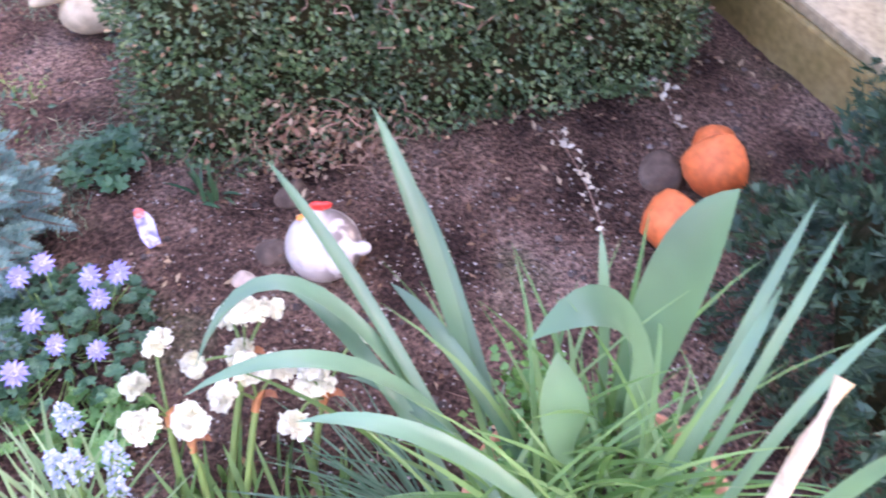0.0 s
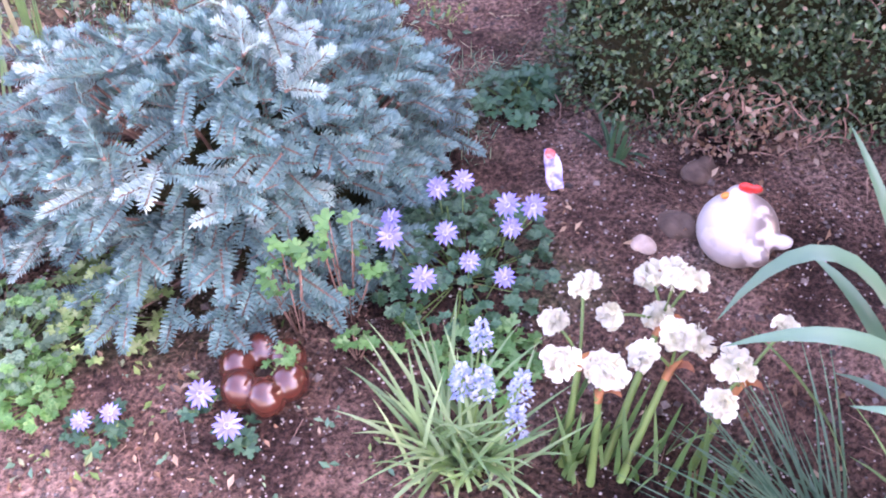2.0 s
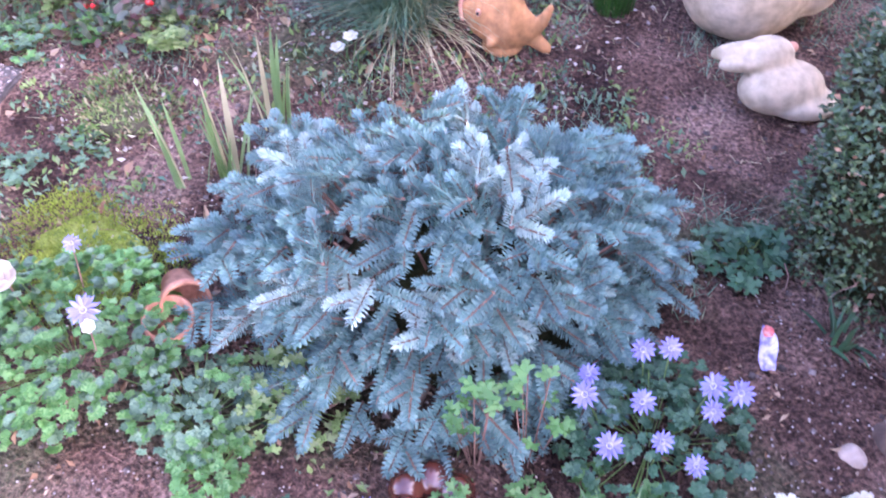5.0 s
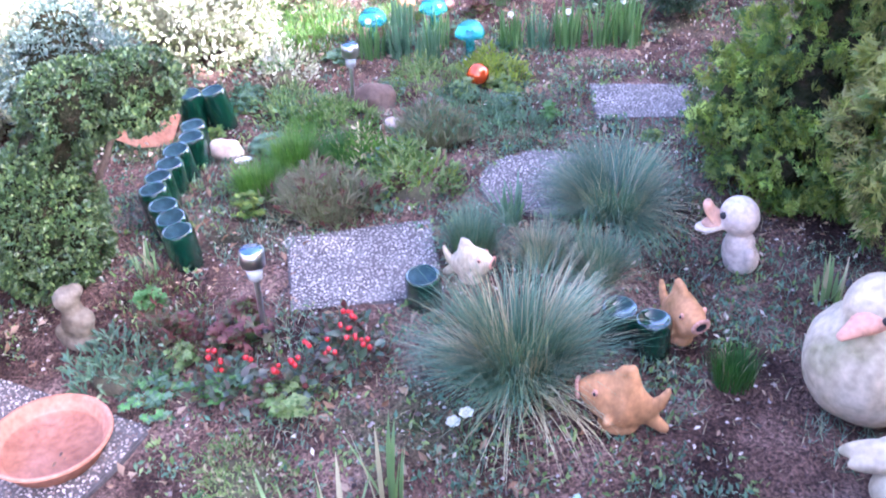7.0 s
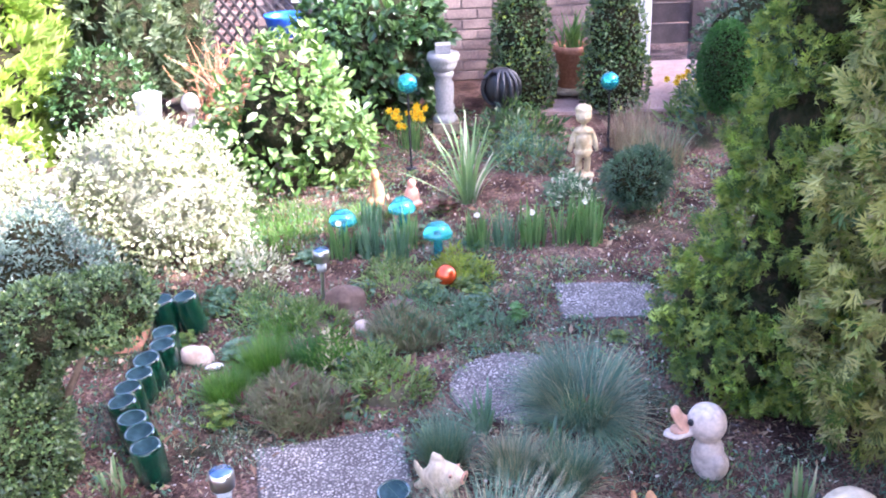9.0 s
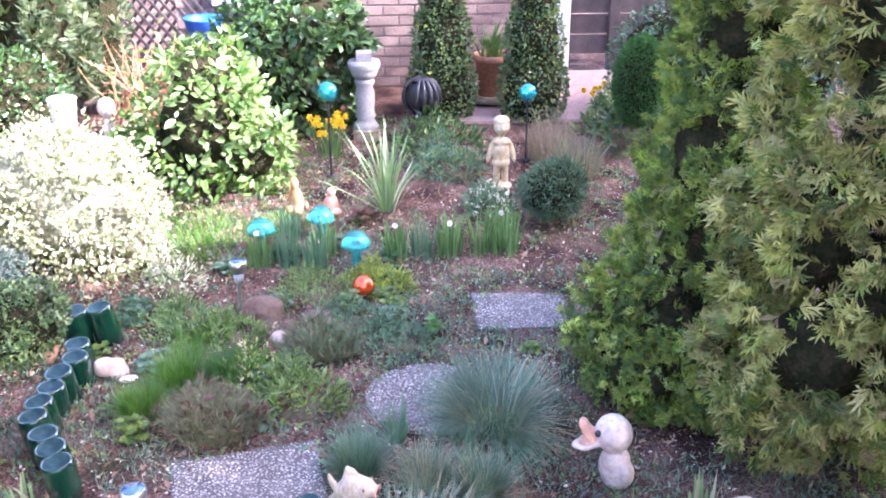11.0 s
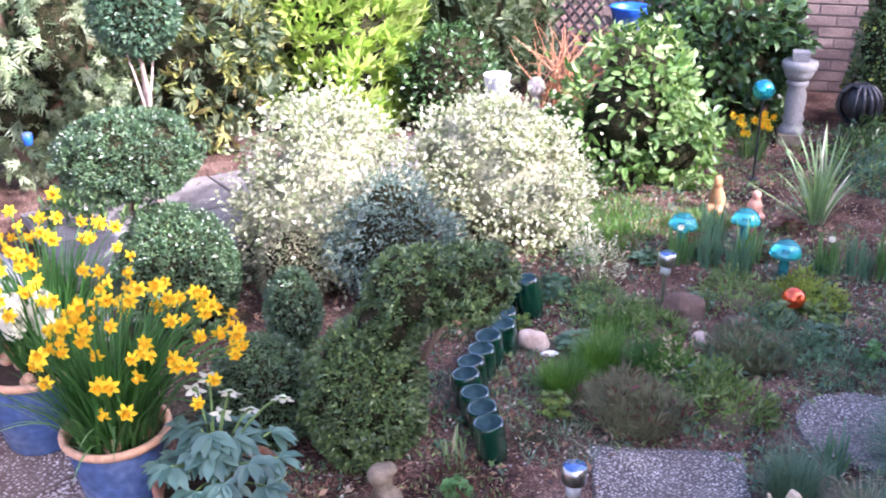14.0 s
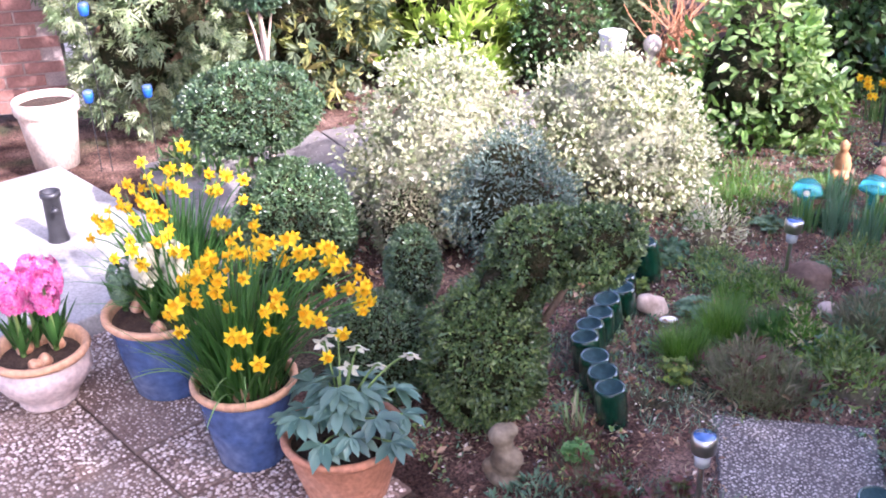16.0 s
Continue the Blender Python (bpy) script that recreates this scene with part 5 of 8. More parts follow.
duck = sculpt("duck_figure", [((0, 0, 0.13), (0.145, 0.15, 0.14), (0, 0, 0)), ((-0.01, 0.0, 0.265), (0.073, 0.073, 0.076), (0, 0, 0)), ((0, 0, 0.20), (0.1, 0.1, 0.085), (0, 0, 0)), ((0.13, 0.05, 0.1), (0.06, 0.05, 0.04), (0, -30, 0))],
              [PALE_CLAY, PINK_CLAY, BLACK], at(-1.06, 2.30, -0.03, 0) @ Matrix.Scale(1.15, 4), 0.007, 10,
              [((-0.034 + 0.0012 * k, -0.135 + 0.0028 * k, 0.262 + 0.0003 * k), (0.011 + 0.0011 * k, 0.013, 0.008 + 0.0006 * k), (0, 8, 20), 1) for k in range(25)] + [((0.03, -0.077, 0.293), (0.011, 0.006, 0.011), (0, 0, 10), 2), ((-0.084, 0.01, 0.288), (0.006, 0.011, 0.011), (0, 0, 0), 2)], 0.004)
tagged(duck, "large mossy pale clay duckling with pink beak", "garden ornament")
hare = sculpt("hare_figure", [((0.03, 0, 0.05), (0.085, 0.06, 0.05), (0, 0, 10)), ((0.0, 0.03, 0.105), (0.05, 0.038, 0.033), (0, 0, 0)), ((-0.05, 0.035, 0.108), (0.06, 0.02, 0.018), (0, -8, 0)), ((-0.04, 0.005, 0.1), (0.06, 0.018, 0.016), (0, -4, 0)), ((0.07, -0.02, 0.03), (0.07, 0.05, 0.028), (0, 0, 0))],
              [PALE_CLAY, PINK_CLAY], at(-0.87, 2.0, -0.01, 35) @ Matrix.Scale(1.22, 4), 0.005, 6, [((0.045, 0.04, 0.112), (0.012, 0.012, 0.01), (0, 0, 0), 1)])
tagged(hare, "pale clay hare lying with ears laid back", "garden ornament")
goose = sculpt("goose_figure", [((0.012, 0.012, 0.045), (0.055, 0.052, 0.055), (0, 0, 0)), ((0.005, 0.005, 0.1), (0.046, 0.046, 0.045), (0, 0, 0)), ((0.048, -0.02, 0.07), (0.024, 0.018, 0.045), (10, 20, 0)), ((-0.03, 0.045, 0.07), (0.018, 0.024, 0.045), (0, 15, 0)), ((-0.004, 0.0, 0.19), (0.059, 0.057, 0.062), (0, -15, 0)), ((0.004, 0.004, 0.075), (0.05, 0.048, 0.07), (0, 0, 0))]
               + chain([(-0.042, -0.032, 0.168), (-0.07, -0.052, 0.156), (-0.09, -0.066, 0.156)], [(0.026, 0.034, 0.016), (0.028, 0.04, 0.013), (0.017, 0.026, 0.010)]),
               [GOOSE_CLAY, BILL_CLAY, BLACK], at(-1.585, 2.625, -0.012, 0), 0.005, 4,
               [((-0.048 - 0.0024 * k, -0.034 - 0.0017 * k, 0.182 + 0.0002 * k * k + 0.0008 * k), (0.022 - 0.0004 * k, 0.034 - 0.0008 * k, 0.012), (25, 35, 35), 1) for k in range(14)] + [((-0.066, -0.049, 0.171), (0.03, 0.034, 0.007), (-5, -10, 35), 1), ((-0.032, -0.05, 0.205), (0.010, 0.009, 0.012), (0, 0, 0), 2), ((-0.062, 0.0, 0.2), (0.006, 0.01, 0.012), (0, 0, 0), 2)])
tagged(goose, "white clay goose chick with open pink bill", "garden ornament")
cherub = sculpt("stone_bust", [((0, 0, 0.03), (0.058, 0.048, 0.035), (0, 0, 0)), ((0.01, 0, 0.08), (0.048, 0.04, 0.05), (0, 12, 0)), ((0.02, 0, 0.105), (0.045, 0.036, 0.028), (0, 20, 0)), ((-0.004, 0, 0.162), (0.036, 0.037, 0.034), (0, 0, 0)), ((-0.03, -0.008, 0.158), (0.012, 0.014, 0.016), (0, 0, 0)), ((0.004, 0.0, 0.13), (0.03, 0.028, 0.035), (0, 0, 0)), ((0.01, 0.012, 0.178), (0.026, 0.028, 0.02), (0, 0, 0)), ((-0.03, -0.02, 0.05), (0.025, 0.02, 0.03), (0, 0, 0))],
               [GREY_STONE], at(-2.82, 1.165, -0.01, 20), 0.004, 5, (), 0.005)
tagged(cherub, "small lichen-covered stone bust standing in soil", "statue")
boy = sculpt("boy_statue", [((0, 0, 0.02), (0.06, 0.05, 0.025), (0, 0, 0)), ((-0.022, 0, 0.09), (0.018, 0.02, 0.09), (0, 0, 0)), ((0.022, 0, 0.09), (0.018, 0.02, 0.09), (0, 0, 0)), ((0, 0, 0.2), (0.045, 0.034, 0.075), (0, 0, 0)), ((0, 0, 0.15), (0.05, 0.036, 0.03), (0, 0, 0)), ((0, 0, 0.262), (0.052, 0.03, 0.024), (0, 0, 0)),
                            ((-0.058, 0, 0.205), (0.015, 0.018, 0.06), (0, 12, 0)), ((0.058, 0, 0.205), (0.015, 0.018, 0.06), (0, -12, 0)), ((0, 0, 0.295), (0.015, 0.015, 0.02), (0, 0, 0)), ((0, 0, 0.345), (0.042, 0.044, 0.046), (0, 0, 0)), ((0, 0.006, 0.372), (0.044, 0.046, 0.028), (0, 0, 0)), ((0, -0.04, 0.34), (0.008, 0.01, 0.008), (0, 0, 0))],
             [BOY_STONE], at(-3.18, 4.49, 0, 38), 0.0035, 2, (), 0.002)
tagged(boy, "weathered yellowish stone statue of a standing child", "statue")
for x, y, h, s, turn in ((-3.82, 3.60, 0.2, 1, 20), (-3.67, 3.69, 0.15, 2, 60)):
    ob = sculpt("frog_figure", [((0, 0, h * 0.35), (0.038, 0.034, h * 0.4), (8, 0, 0)), ((0, -0.01, h * 0.82), (0.022, 0.024, h * 0.16), (0, 0, 0)), ((0.02, -0.025, h * 0.15), (0.025, 0.03, h * 0.12), (0, 0, 0)), ((-0.02, -0.025, h * 0.15), (0.025, 0.03, h * 0.12), (0, 0, 0))],
                [FISH_CLAY if s == 1 else PINK_CLAY], at(x, y, 0, turn), 0.005, 4)
    tagged(ob, "small clay animal figure sitting by the pond edge", "garden ornament", "clay animals")


def rock(x, y, r, material, label, seed, sz=0.7):
    rng = np.random.default_rng(seed)
    bl = [((0, 0, r * 0.3), (r, r * 0.8, r * sz), (0, 0, 0))] + [((*rng.uniform(-0.4, 0.4, 2) * r, r * 0.3), tuple(r * rng.uniform(0.4, 0.7, 3)), tuple(rng.uniform(0, 90, 3))) for _ in range(4)]
    ob = sculpt("rock", bl, [material], at(x, y, -0.01, 37 * seed), r / 10, 1, (), r * 0.26)
    tagged(ob, label, "rock")


rock(-3.16, 2.70, 0.10, ROCK, "dark brown boulder half sunk in soil", 1)
rock(-2.93, 2.78, 0.085, ROCK, "dark brown boulder half sunk in soil", 2, 0.5)
rock(-2.97, 2.60, 0.05, PALE_ROCK, "pale rounded stone before the boulders", 3)
rock(-0.36, 1.18, 0.026, PALE_ROCK, "pale flat stone on bare soil", 4, 0.5)
rock(-0.31, 1.25, 0.045, ROCK, "mossy stone beside the hen", 5, 0.25)
rock(-0.30, 1.40, 0.04, ROCK, "brown flat stone under the hedge", 6, 0.2)
rock(0.435, 1.47, 0.055, ROCK, "brown stone next to the orange pots", 7, 0.5)
shell = sculpt("broken_stone", [((0, 0, 0.03), (0.06, 0.042, 0.045), (0, 18, 0)), ((0.03, 0.005, 0.03), (0.042, 0.04, 0.036), (20, 30, 0)), ((-0.035, 0.01, 0.055), (0.026, 0.022, 0.02), (0, 40, 40))], [PALE_ROCK], at(-3.28, 2.06, 0.0, 75), 0.008, 0, (), 0.022)
tagged(shell, "pale broken stone piece beside the bottles", "stone")
chip = sculpt("stone_chip", [((0, 0, 0.012), (0.035, 0.016, 0.012), (0, 0, 0))], [WHITE_GLAZE], at(-3.2, 2.07, 0.0, 60), 0.004, 1, (), 0.004)
tagged(chip, "thin white stone chip on soil", "stone")


def bottle(x, y, h, tip, turn, label, r=0.054, base=None):
    """A wine bottle dug in neck down: its punted base shows on top."""
    root = thing("bottle", x, y, float(g(x, y)), label, "bottle", "bottle edging")
    prof = [(r * 0.8, h - 0.003), (r * 0.86, h), (r * 0.92, h - 0.002), (r * 0.97, h - 0.008), (r, h - 0.018), (r, 0.03), (r * 0.98, -0.04), (r * 0.6, -0.06)]
    o = part("glass_body", lathe(prof, 32), BOTTLE, root)
    o2 = part("hollow_base", lathe([(0.001, h - 0.034), (r * 0.5, h - 0.03), (r * 0.80, h - 0.012), (r * 0.9, 0.0), (r * 0.88, -0.04)], 24), BOTTLE, root)
    part("punt", lathe([(0.001, h - 0.020), (r * 0.35, h - 0.018), (r * 0.65, h - 0.010), (r * 0.8, h - 0.003)], 28), base or DUSTY_GLASS, root, "clean dark green bottle base" if base else "dusty blue-grey bottle base")
    root.matrix_world = pose(x, y, float(g(x, y)), tip, 0, turn)
    return root


for i, (x, y) in enumerate([(-2.84, 1.543), (-2.93, 1.588), (-3.02, 1.61), (-3.108, 1.65), (-3.175, 1.712), (-3.235, 1.787), (-3.285, 1.868), (-3.33, 1.955), (-3.41, 2.02), (-3.50, 2.21), (-3.57, 2.13)]):
    bottle(x + 0.006, y + 0.012, 0.122 - 0.005 * (i % 3) + (0.035 if i > 8 else 0), 6 + 4 * math.sin(i * 2.3), -27 + 20 * math.sin(i * 1.3), "upturned green glass bottle dug in as bed edging", 0.049)
for i, (x, y) in enumerate([(-1.57, 2.13), (-1.67, 2.11), (-1.775, 2.07), (-2.125, 1.84)]):
    bottle(x, y, 0.11, 6 * math.sin(i * 1.7), 70 * i, "upturned green glass bottle dug in beside fescue", 0.05, BOTTLE if i < 3 else None)


def solar_lamp(x, y, h, label, lean=0):
    root = thing("solar_lamp", x, y, float(g(x, y)), label, "garden lamp", "solar lamps")
    part("spike", lathe([(0.0001, -0.02), (0.008, 0.0), (0.009, 0.05), (0.0001, 0.051)], 12), BLACK, root)
    part("pole", lathe([(0.0075, 0.045), (0.0075, h - 0.085)], 14), STEEL, root)
    part("diffuser", lathe([(0.001, h - 0.088), (0.019, h - 0.088), (0.023, h - 0.04), (0.021, h - 0.04), (0.017, h - 0.084), (0.001, h - 0.084)], 24), CLEAR, root, "ribbed clear diffuser")
    cap = part("cap", lathe([(0.024, h - 0.047), (0.031, h - 0.046), (0.033, h - 0.004), (0.028, h)], 28), STEEL, root)
    part("solar_panel", lathe([(0.0001, h + 0.001), (0.028, h + 0.001), (0.029, h - 0.003)], 28), SOLAR, cap, "blue solar cell")
    root.matrix_world = pose(x, y, float(g(x, y)), 0, lean, 0)


solar_lamp(-2.345, 1.45, 0.3, "stainless steel solar lamp on a spike")
solar_lamp(-3.20, 2.62, 0.27, "small steel solar lamp in ground cover", 2)


def saucer():
    z = -0.06
    root = thing("plant_saucer", -2.49, 0.885, z, "wide terracotta saucer of water on a slab", "saucer")
    bowl = part("bowl", lathe([(0.0001, 0), (0.118, 0), (0.143, 0.045), (0.149, 0.047), (0.152, 0.053), (0.150, 0.058), (0.143, 0.058), (0.137, 0.05), (0.114, 0.011), (0.0001, 0.01)], 56), SAUCER_CLAY, root)
    water = thin_water()
    o = part("water", lathe([(0.0001, 0.026), (0.1205, 0.026)], 48), water, bowl, "shallow clear rain water")
    o.visible_shadow = False
    rng = np.random.default_rng(4)
    P = on(0, 0, 9, 0.09, 0.09, rng)
    P[:, 2] = 0.0125
    soup("dead_leaf", [leaves(rng, P, np.tile([0.3, 0.2, 0.1], (9, 1)), 0.016, 0.5, 0.6, 0.4, DEAD)], bowl)


saucer()


def mushroom(x, y, h, label):
    root = thing("glass_mushroom", x, y, float(g(x, y)), label, "garden ornament", "glass mushrooms")
    r = 0.066
    part("stem", lathe([(0.021, -0.02), (0.02, h * 0.4), (0.016, h * 0.52), (0.022, h * 0.6), (0.012, h * 0.66), (0.012, h * 0.72)], 20), TEAL, root)
    part("cap", lathe([(0.012, h * 0.66), (r * 0.9, h * 0.62), (r, h * 0.66), (r * 0.97, h * 0.72), (r * 0.8, h * 0.90), (r * 0.45, h * 1.03), (0.0001, h * 1.07)], 36), TEAL, root)


for x, y in ((-3.62, 3.16), (-3.50, 3.43), (-3.17, 3.29)):
    mushroom(x, y, 0.155, "turquoise glass mushroom among narcissus leaves")


def stake_ball(x, y, z, r, material, label):
    root = thing("gazing_ball", x, y, float(g(x, y)), label, "garden ornament")
    bm = bmesh.new()
    ball_into(bm, (0, 0, z), r, seg=32)
    part("ball", bm, material, root)
    stake = part("stake", lathe([(0.006, -0.02), (0.006, z - r + 0.006)], 10), BLACK, root)
    if z > 0.2:
        part("collar", lathe([(0.006, 0.012), (0.03, 0.018), (0.03, 0.024), (0.006, 0.026)], 16), BLACK, stake)
    else:
        part("collar", lathe([(0.012, z - r - 0.004), (0.02, z - r + 0.004), (0.012, z - r + 0.012)], 16), BLACK, stake)


stake_ball(-3.29, 4.93, 0.41, 0.052, MIRROR_TEAL, "mirrored turquoise ball on a tall black stake")
stake_ball(-4.01, 4.08, 0.49, 0.055, MIRROR_TEAL, "mirrored turquoise ball on a stake in the bush")
stake_ball(-2.93, 3.05, 0.065, 0.045, MIRROR_RED, "small copper red mirrored ball near the ground")

ped = thing("sundial_pedestal", -4.34, 4.78, 0, "pale turned stone pedestal with a square dial block", "pedestal")
ped.scale = (0.84, 0.84, 1.08)
part("base", box_bm(0.19, 0.19, 0.06, 0.008, Matrix.Translation((0, 0, 0.03)) @ Matrix.Rotation(0.7, 4, "Z")), GREY_STONE, ped, smooth=False)
part("shaft", lathe([(0.085, 0.06), (0.09, 0.075), (0.075, 0.095), (0.06, 0.11), (0.075, 0.135), (0.062, 0.16), (0.07, 0.22), (0.068, 0.27), (0.055, 0.30), (0.072, 0.32), (0.072, 0.335), (0.06, 0.345)], 36), CONCRETE, ped)
capital = part("capital", lathe([(0.06, 0.342), (0.085, 0.36), (0.1, 0.385), (0.098, 0.395), (0.115, 0.405), (0.118, 0.43), (0.11, 0.445), (0.0001, 0.445)], 36), CONCRETE, ped)
part("dial_block", box_bm(0.11, 0.11, 0.05, 0.006, Matrix.Translation((0, 0, 0.47)) @ Matrix.Rotation(0.7, 4, "Z")), CONCRETE, capital, smooth=False)

lan = thing("lantern", -4.09, 5.02, 0, "round black ribbed metal lantern with a white candle", "lantern")
lan.scale = (1.1, 1.1, 1.1)
lan.location.z = 0.1
part("plinth", box_bm(0.16, 0.16, 0.09, 0.006, Matrix.Translation((0, 0, -0.0455))), GREY_STONE, lan, smooth=False)
part("foot", lathe([(0.0001, 0), (0.06, 0), (0.06, 0.02), (0.03, 0.03)], 24), DARK_METAL, lan)
prof = [(0.105 * math.sin(a), 0.135 - 0.105 * math.cos(a)) for a in np.linspace(0.35, math.pi - 0.45, 14)]
for i in range(16):
    if i in (11, 12):
        continue
    a = i * math.pi / 8
    p = [(r * math.cos(a), r * math.sin(a), z) for r, z in prof]
    soup("rib", [(*tubes([p], [0.011], 6), DARK_METAL)], lan)
part("lid", lathe([(0.0001, 0.245), (0.04, 0.24), (0.055, 0.228), (0.05, 0.222)], 24), DARK_METAL, lan)
part("candle", lathe([(0.028, 0.05), (0.028, 0.15), (0.0001, 0.152)], 20), WHITE_PLASTIC, lan)
part("inner_shell", lathe([(0.085 * math.sin(a), 0.135 - 0.09 * math.cos(a)) for a in np.linspace(0.4, math.pi - 0.5, 10)], 24), BLACK, lan)

cone = thing("white_planter_cone", -5.06, 3.2, 0, "white tapered plastic planter on a stand", "planter")
part("cone", lathe([(0.0001, 0.22), (0.045, 0.22), (0.072, 0.48), (0.076, 0.485), (0.072, 0.49), (0.066, 0.485), (0.05, 0.3), (0.0001, 0.3)], 36), WHITE_PLASTIC, cone)
part("stand", lathe([(0.07, 0), (0.07, 0.02), (0.02, 0.03), (0.02, 0.22)], 20), DARK_METAL, cone)
gnome = sculpt("white_stone_ball", [((0, 0, 0.05), (0.05, 0.05, 0.06), (0, 0, 0)), ((0, 0, 0.4), (0.05, 0.05, 0.055), (0, 0, 0)), ((0, 0, 0.2), (0.03, 0.03, 0.2), (0, 0, 0))], [GOOSE_CLAY], at(-5.0, 3.42, 0, 0), 0.008, 3)
tagged(gnome, "pale stone ball finial on a short post", "garden ornament")

tub = thing("blue_tub", -5.8, 4.85, 0, "bright blue plastic tub on a low brick pier", "tub")
part("pier", box_bm(0.3, 0.3, 0.42, 0.006, Matrix.Translation((0, 0, 0.21))), BRICK, tub, smooth=False)
part("bowl", lathe([(0.0001, 0.42), (0.1, 0.42), (0.13, 0.55), (0.138, 0.56), (0.135, 0.57), (0.12, 0.555), (0.09, 0.44), (0.0001, 0.44)], 32), BLUE_PLASTIC, tub)

bigpot = thing("terracotta_planter", -4.13, 5.86, 0, "large terracotta pot with strappy green leaves on a stone stand", "planter")
part("stand", lathe([(0.0001, 0), (0.1, 0), (0.1, 0.04), (0.19, 0.05), (0.19, 0.07), (0.0001, 0.07)], 28), GREY_STONE, bigpot)
part("pot", lathe([(0.0001, 0.07), (0.085, 0.07), (0.105, 0.3), (0.12, 0.3), (0.125, 0.345), (0.118, 0.35), (0.105, 0.345), (0.1, 0.3), (0.0001, 0.3)], 36), TERRACOTTA, bigpot)
rng = np.random.default_rng(6)
n = 40
V, Fc = blades(rng, np.stack([rng.normal(0, 0.03, n), rng.normal(0, 0.03, n), np.full(n, 0.31)], -1), rng.uniform(0, 6.28, n), rng.uniform(0.05, 0.5, n), rng.uniform(0.1, 0.8, n), rng.uniform(0.15, 0.3, n), np.full(n, 0.025), fold=0.3)
soup("leaves", [(V, Fc, BULBLEAF)], bigpot)

para = thing("parasol_stand", -4.84, 0.30, 0.06, "dark grey parasol stand tube on a base plate", "parasol stand")
para.scale = (1.2, 1.2, 1.06)
part("base_plate", lathe([(0.0001, 0), (0.08, 0), (0.08, 0.012), (0.05, 0.025), (0.0001, 0.025)], 28), CONCRETE, para)
tube = part("tube", lathe([(0.036, 0.02), (0.03, 0.06), (0.028, 0.2), (0.034, 0.205), (0.034, 0.225), (0.026, 0.225), (0.026, 0.1)], 28), DARK_METAL, para)
part("screw", lathe([(0.004, 0), (0.004, 0.03), (0.012, 0.032), (0.012, 0.042), (0.0001, 0.043)], 14), DARK_METAL, tube).matrix_local = pose(0.028, 0, 0.17, 0, 90, 0)

wp = thing("white_planter", -5.98, 0.46, 0.0, "large whitewashed tapered planter in sunlight", "planter")
wp.scale = (0.84, 0.84, 1.08)
wpot = part("pot", lathe([(0.0001, 0), (0.13, 0), (0.168, 0.255)], 40), GOOSE_CLAY, wp)
part("rim", lathe([(0.166, 0.25), (0.185, 0.262), (0.188, 0.315), (0.178, 0.325), (0.166, 0.318), (0.162, 0.29)], 40), GOOSE_CLAY, wpot)
part("soil", lathe([(0.0001, 0.3), (0.164, 0.292)], 28), POT_SOIL, wp)

# orange pots and the timber by the hedge
for x, y, r, tip, turn in ((0.55, 1.365, 0.064, 70, 200), (0.395, 1.235, 0.06, 62, 130), (0.54, 1.46, 0.045, 80, 170)):
    p = part("clay_pot", lathe([(0.0001, 0), (r * 0.62, 0), (r * 0.9, r * 0.5), (r, r * 1.05), (r * 0.9, r * 1.5), (r * 0.72, r * 1.62), (r * 0.68, r * 1.55), (r * 0.85, r * 1.3), (r * 0.9, r * 0.9), (r * 0.55, r * 0.1), (0.0001, r * 0.1)], 36), ORANGE_CLAY, None)
    p.matrix_world = pose(x, y, float(g(x, y)) + r * 0.8, tip, 0, turn)
    tagged(p, "round orange clay pot lying on its side", "pot", "orange pots")
PALE_WOOD = rough_mat("weathered_beige_wood", [(0.26, 0.2, 0.11), (0.36, 0.28, 0.17), (0.44, 0.35, 0.23)], 5, 60, 0.75, 0.35, 0.002)
beam = thing("timber_edging", 0.75, 1.87, -0.05, "mossy timber edging with a wide pale top board", "board", turn=-62)
part("plank", box_bm(1.3, 0.05, 0.15, 0.008, Matrix.Translation((0, 0, 0.075))), OLD_WOOD, beam, "mossy olive front plank", smooth=False)
part("top_board", box_bm(1.3, 0.19, 0.035, 0.008, Matrix.Translation((0, 0.075, 0.1695))), PALE_WOOD, beam, "pale weathered top board", smooth=False)
part("back_board", box_bm(1.3, 0.14, 0.03, 0.006, Matrix.Translation((0, 0.245, 0.172))), PALE_WOOD, beam, smooth=False)

# terracotta pots half hidden by the spruce, brown glazed ring pot
for x, y, r, tip in ((-1.56, 0.80, 0.045, 75), (-1.50, 0.72, 0.045, 10)):
    p = part("flower_pot", lathe([(0.0001, 0), (r * 0.7, 0), (r * 0.92, r * 1.4), (r * 1.05, r * 1.4), (r * 1.08, r * 1.8), (r * 0.95, r * 1.8), (r * 0.85, r * 1.3), (r * 0.6, r * 0.12), (0.0001, r * 0.12)], 30), TERRACOTTA, None)
    p.matrix_world = pose(x, y, float(g(x, y)) + (r if tip > 40 else 0), tip, 0, 60)
    tagged(p, "small terracotta flower pot beside the spruce", "pot", "small pots")
lobes = [((0.046 * math.cos(i * math.pi / 3), 0.046 * math.sin(i * math.pi / 3), 0.032), (0.034, 0.034, 0.036), (0, 0, 0)) for i in range(6)]
ringpot = sculpt("glazed_planter", lobes, [BROWN_GLAZE], at(-0.895, 0.705, -0.004), 0.003, 12)
tagged(ringpot, "brown glazed ring planter of six lobes", "planter")
part("soil_fill", lathe([(0.0001, 0.035), (0.02, 0.034), (0.03, 0.03)], 18), POT_SOIL, ringpot)

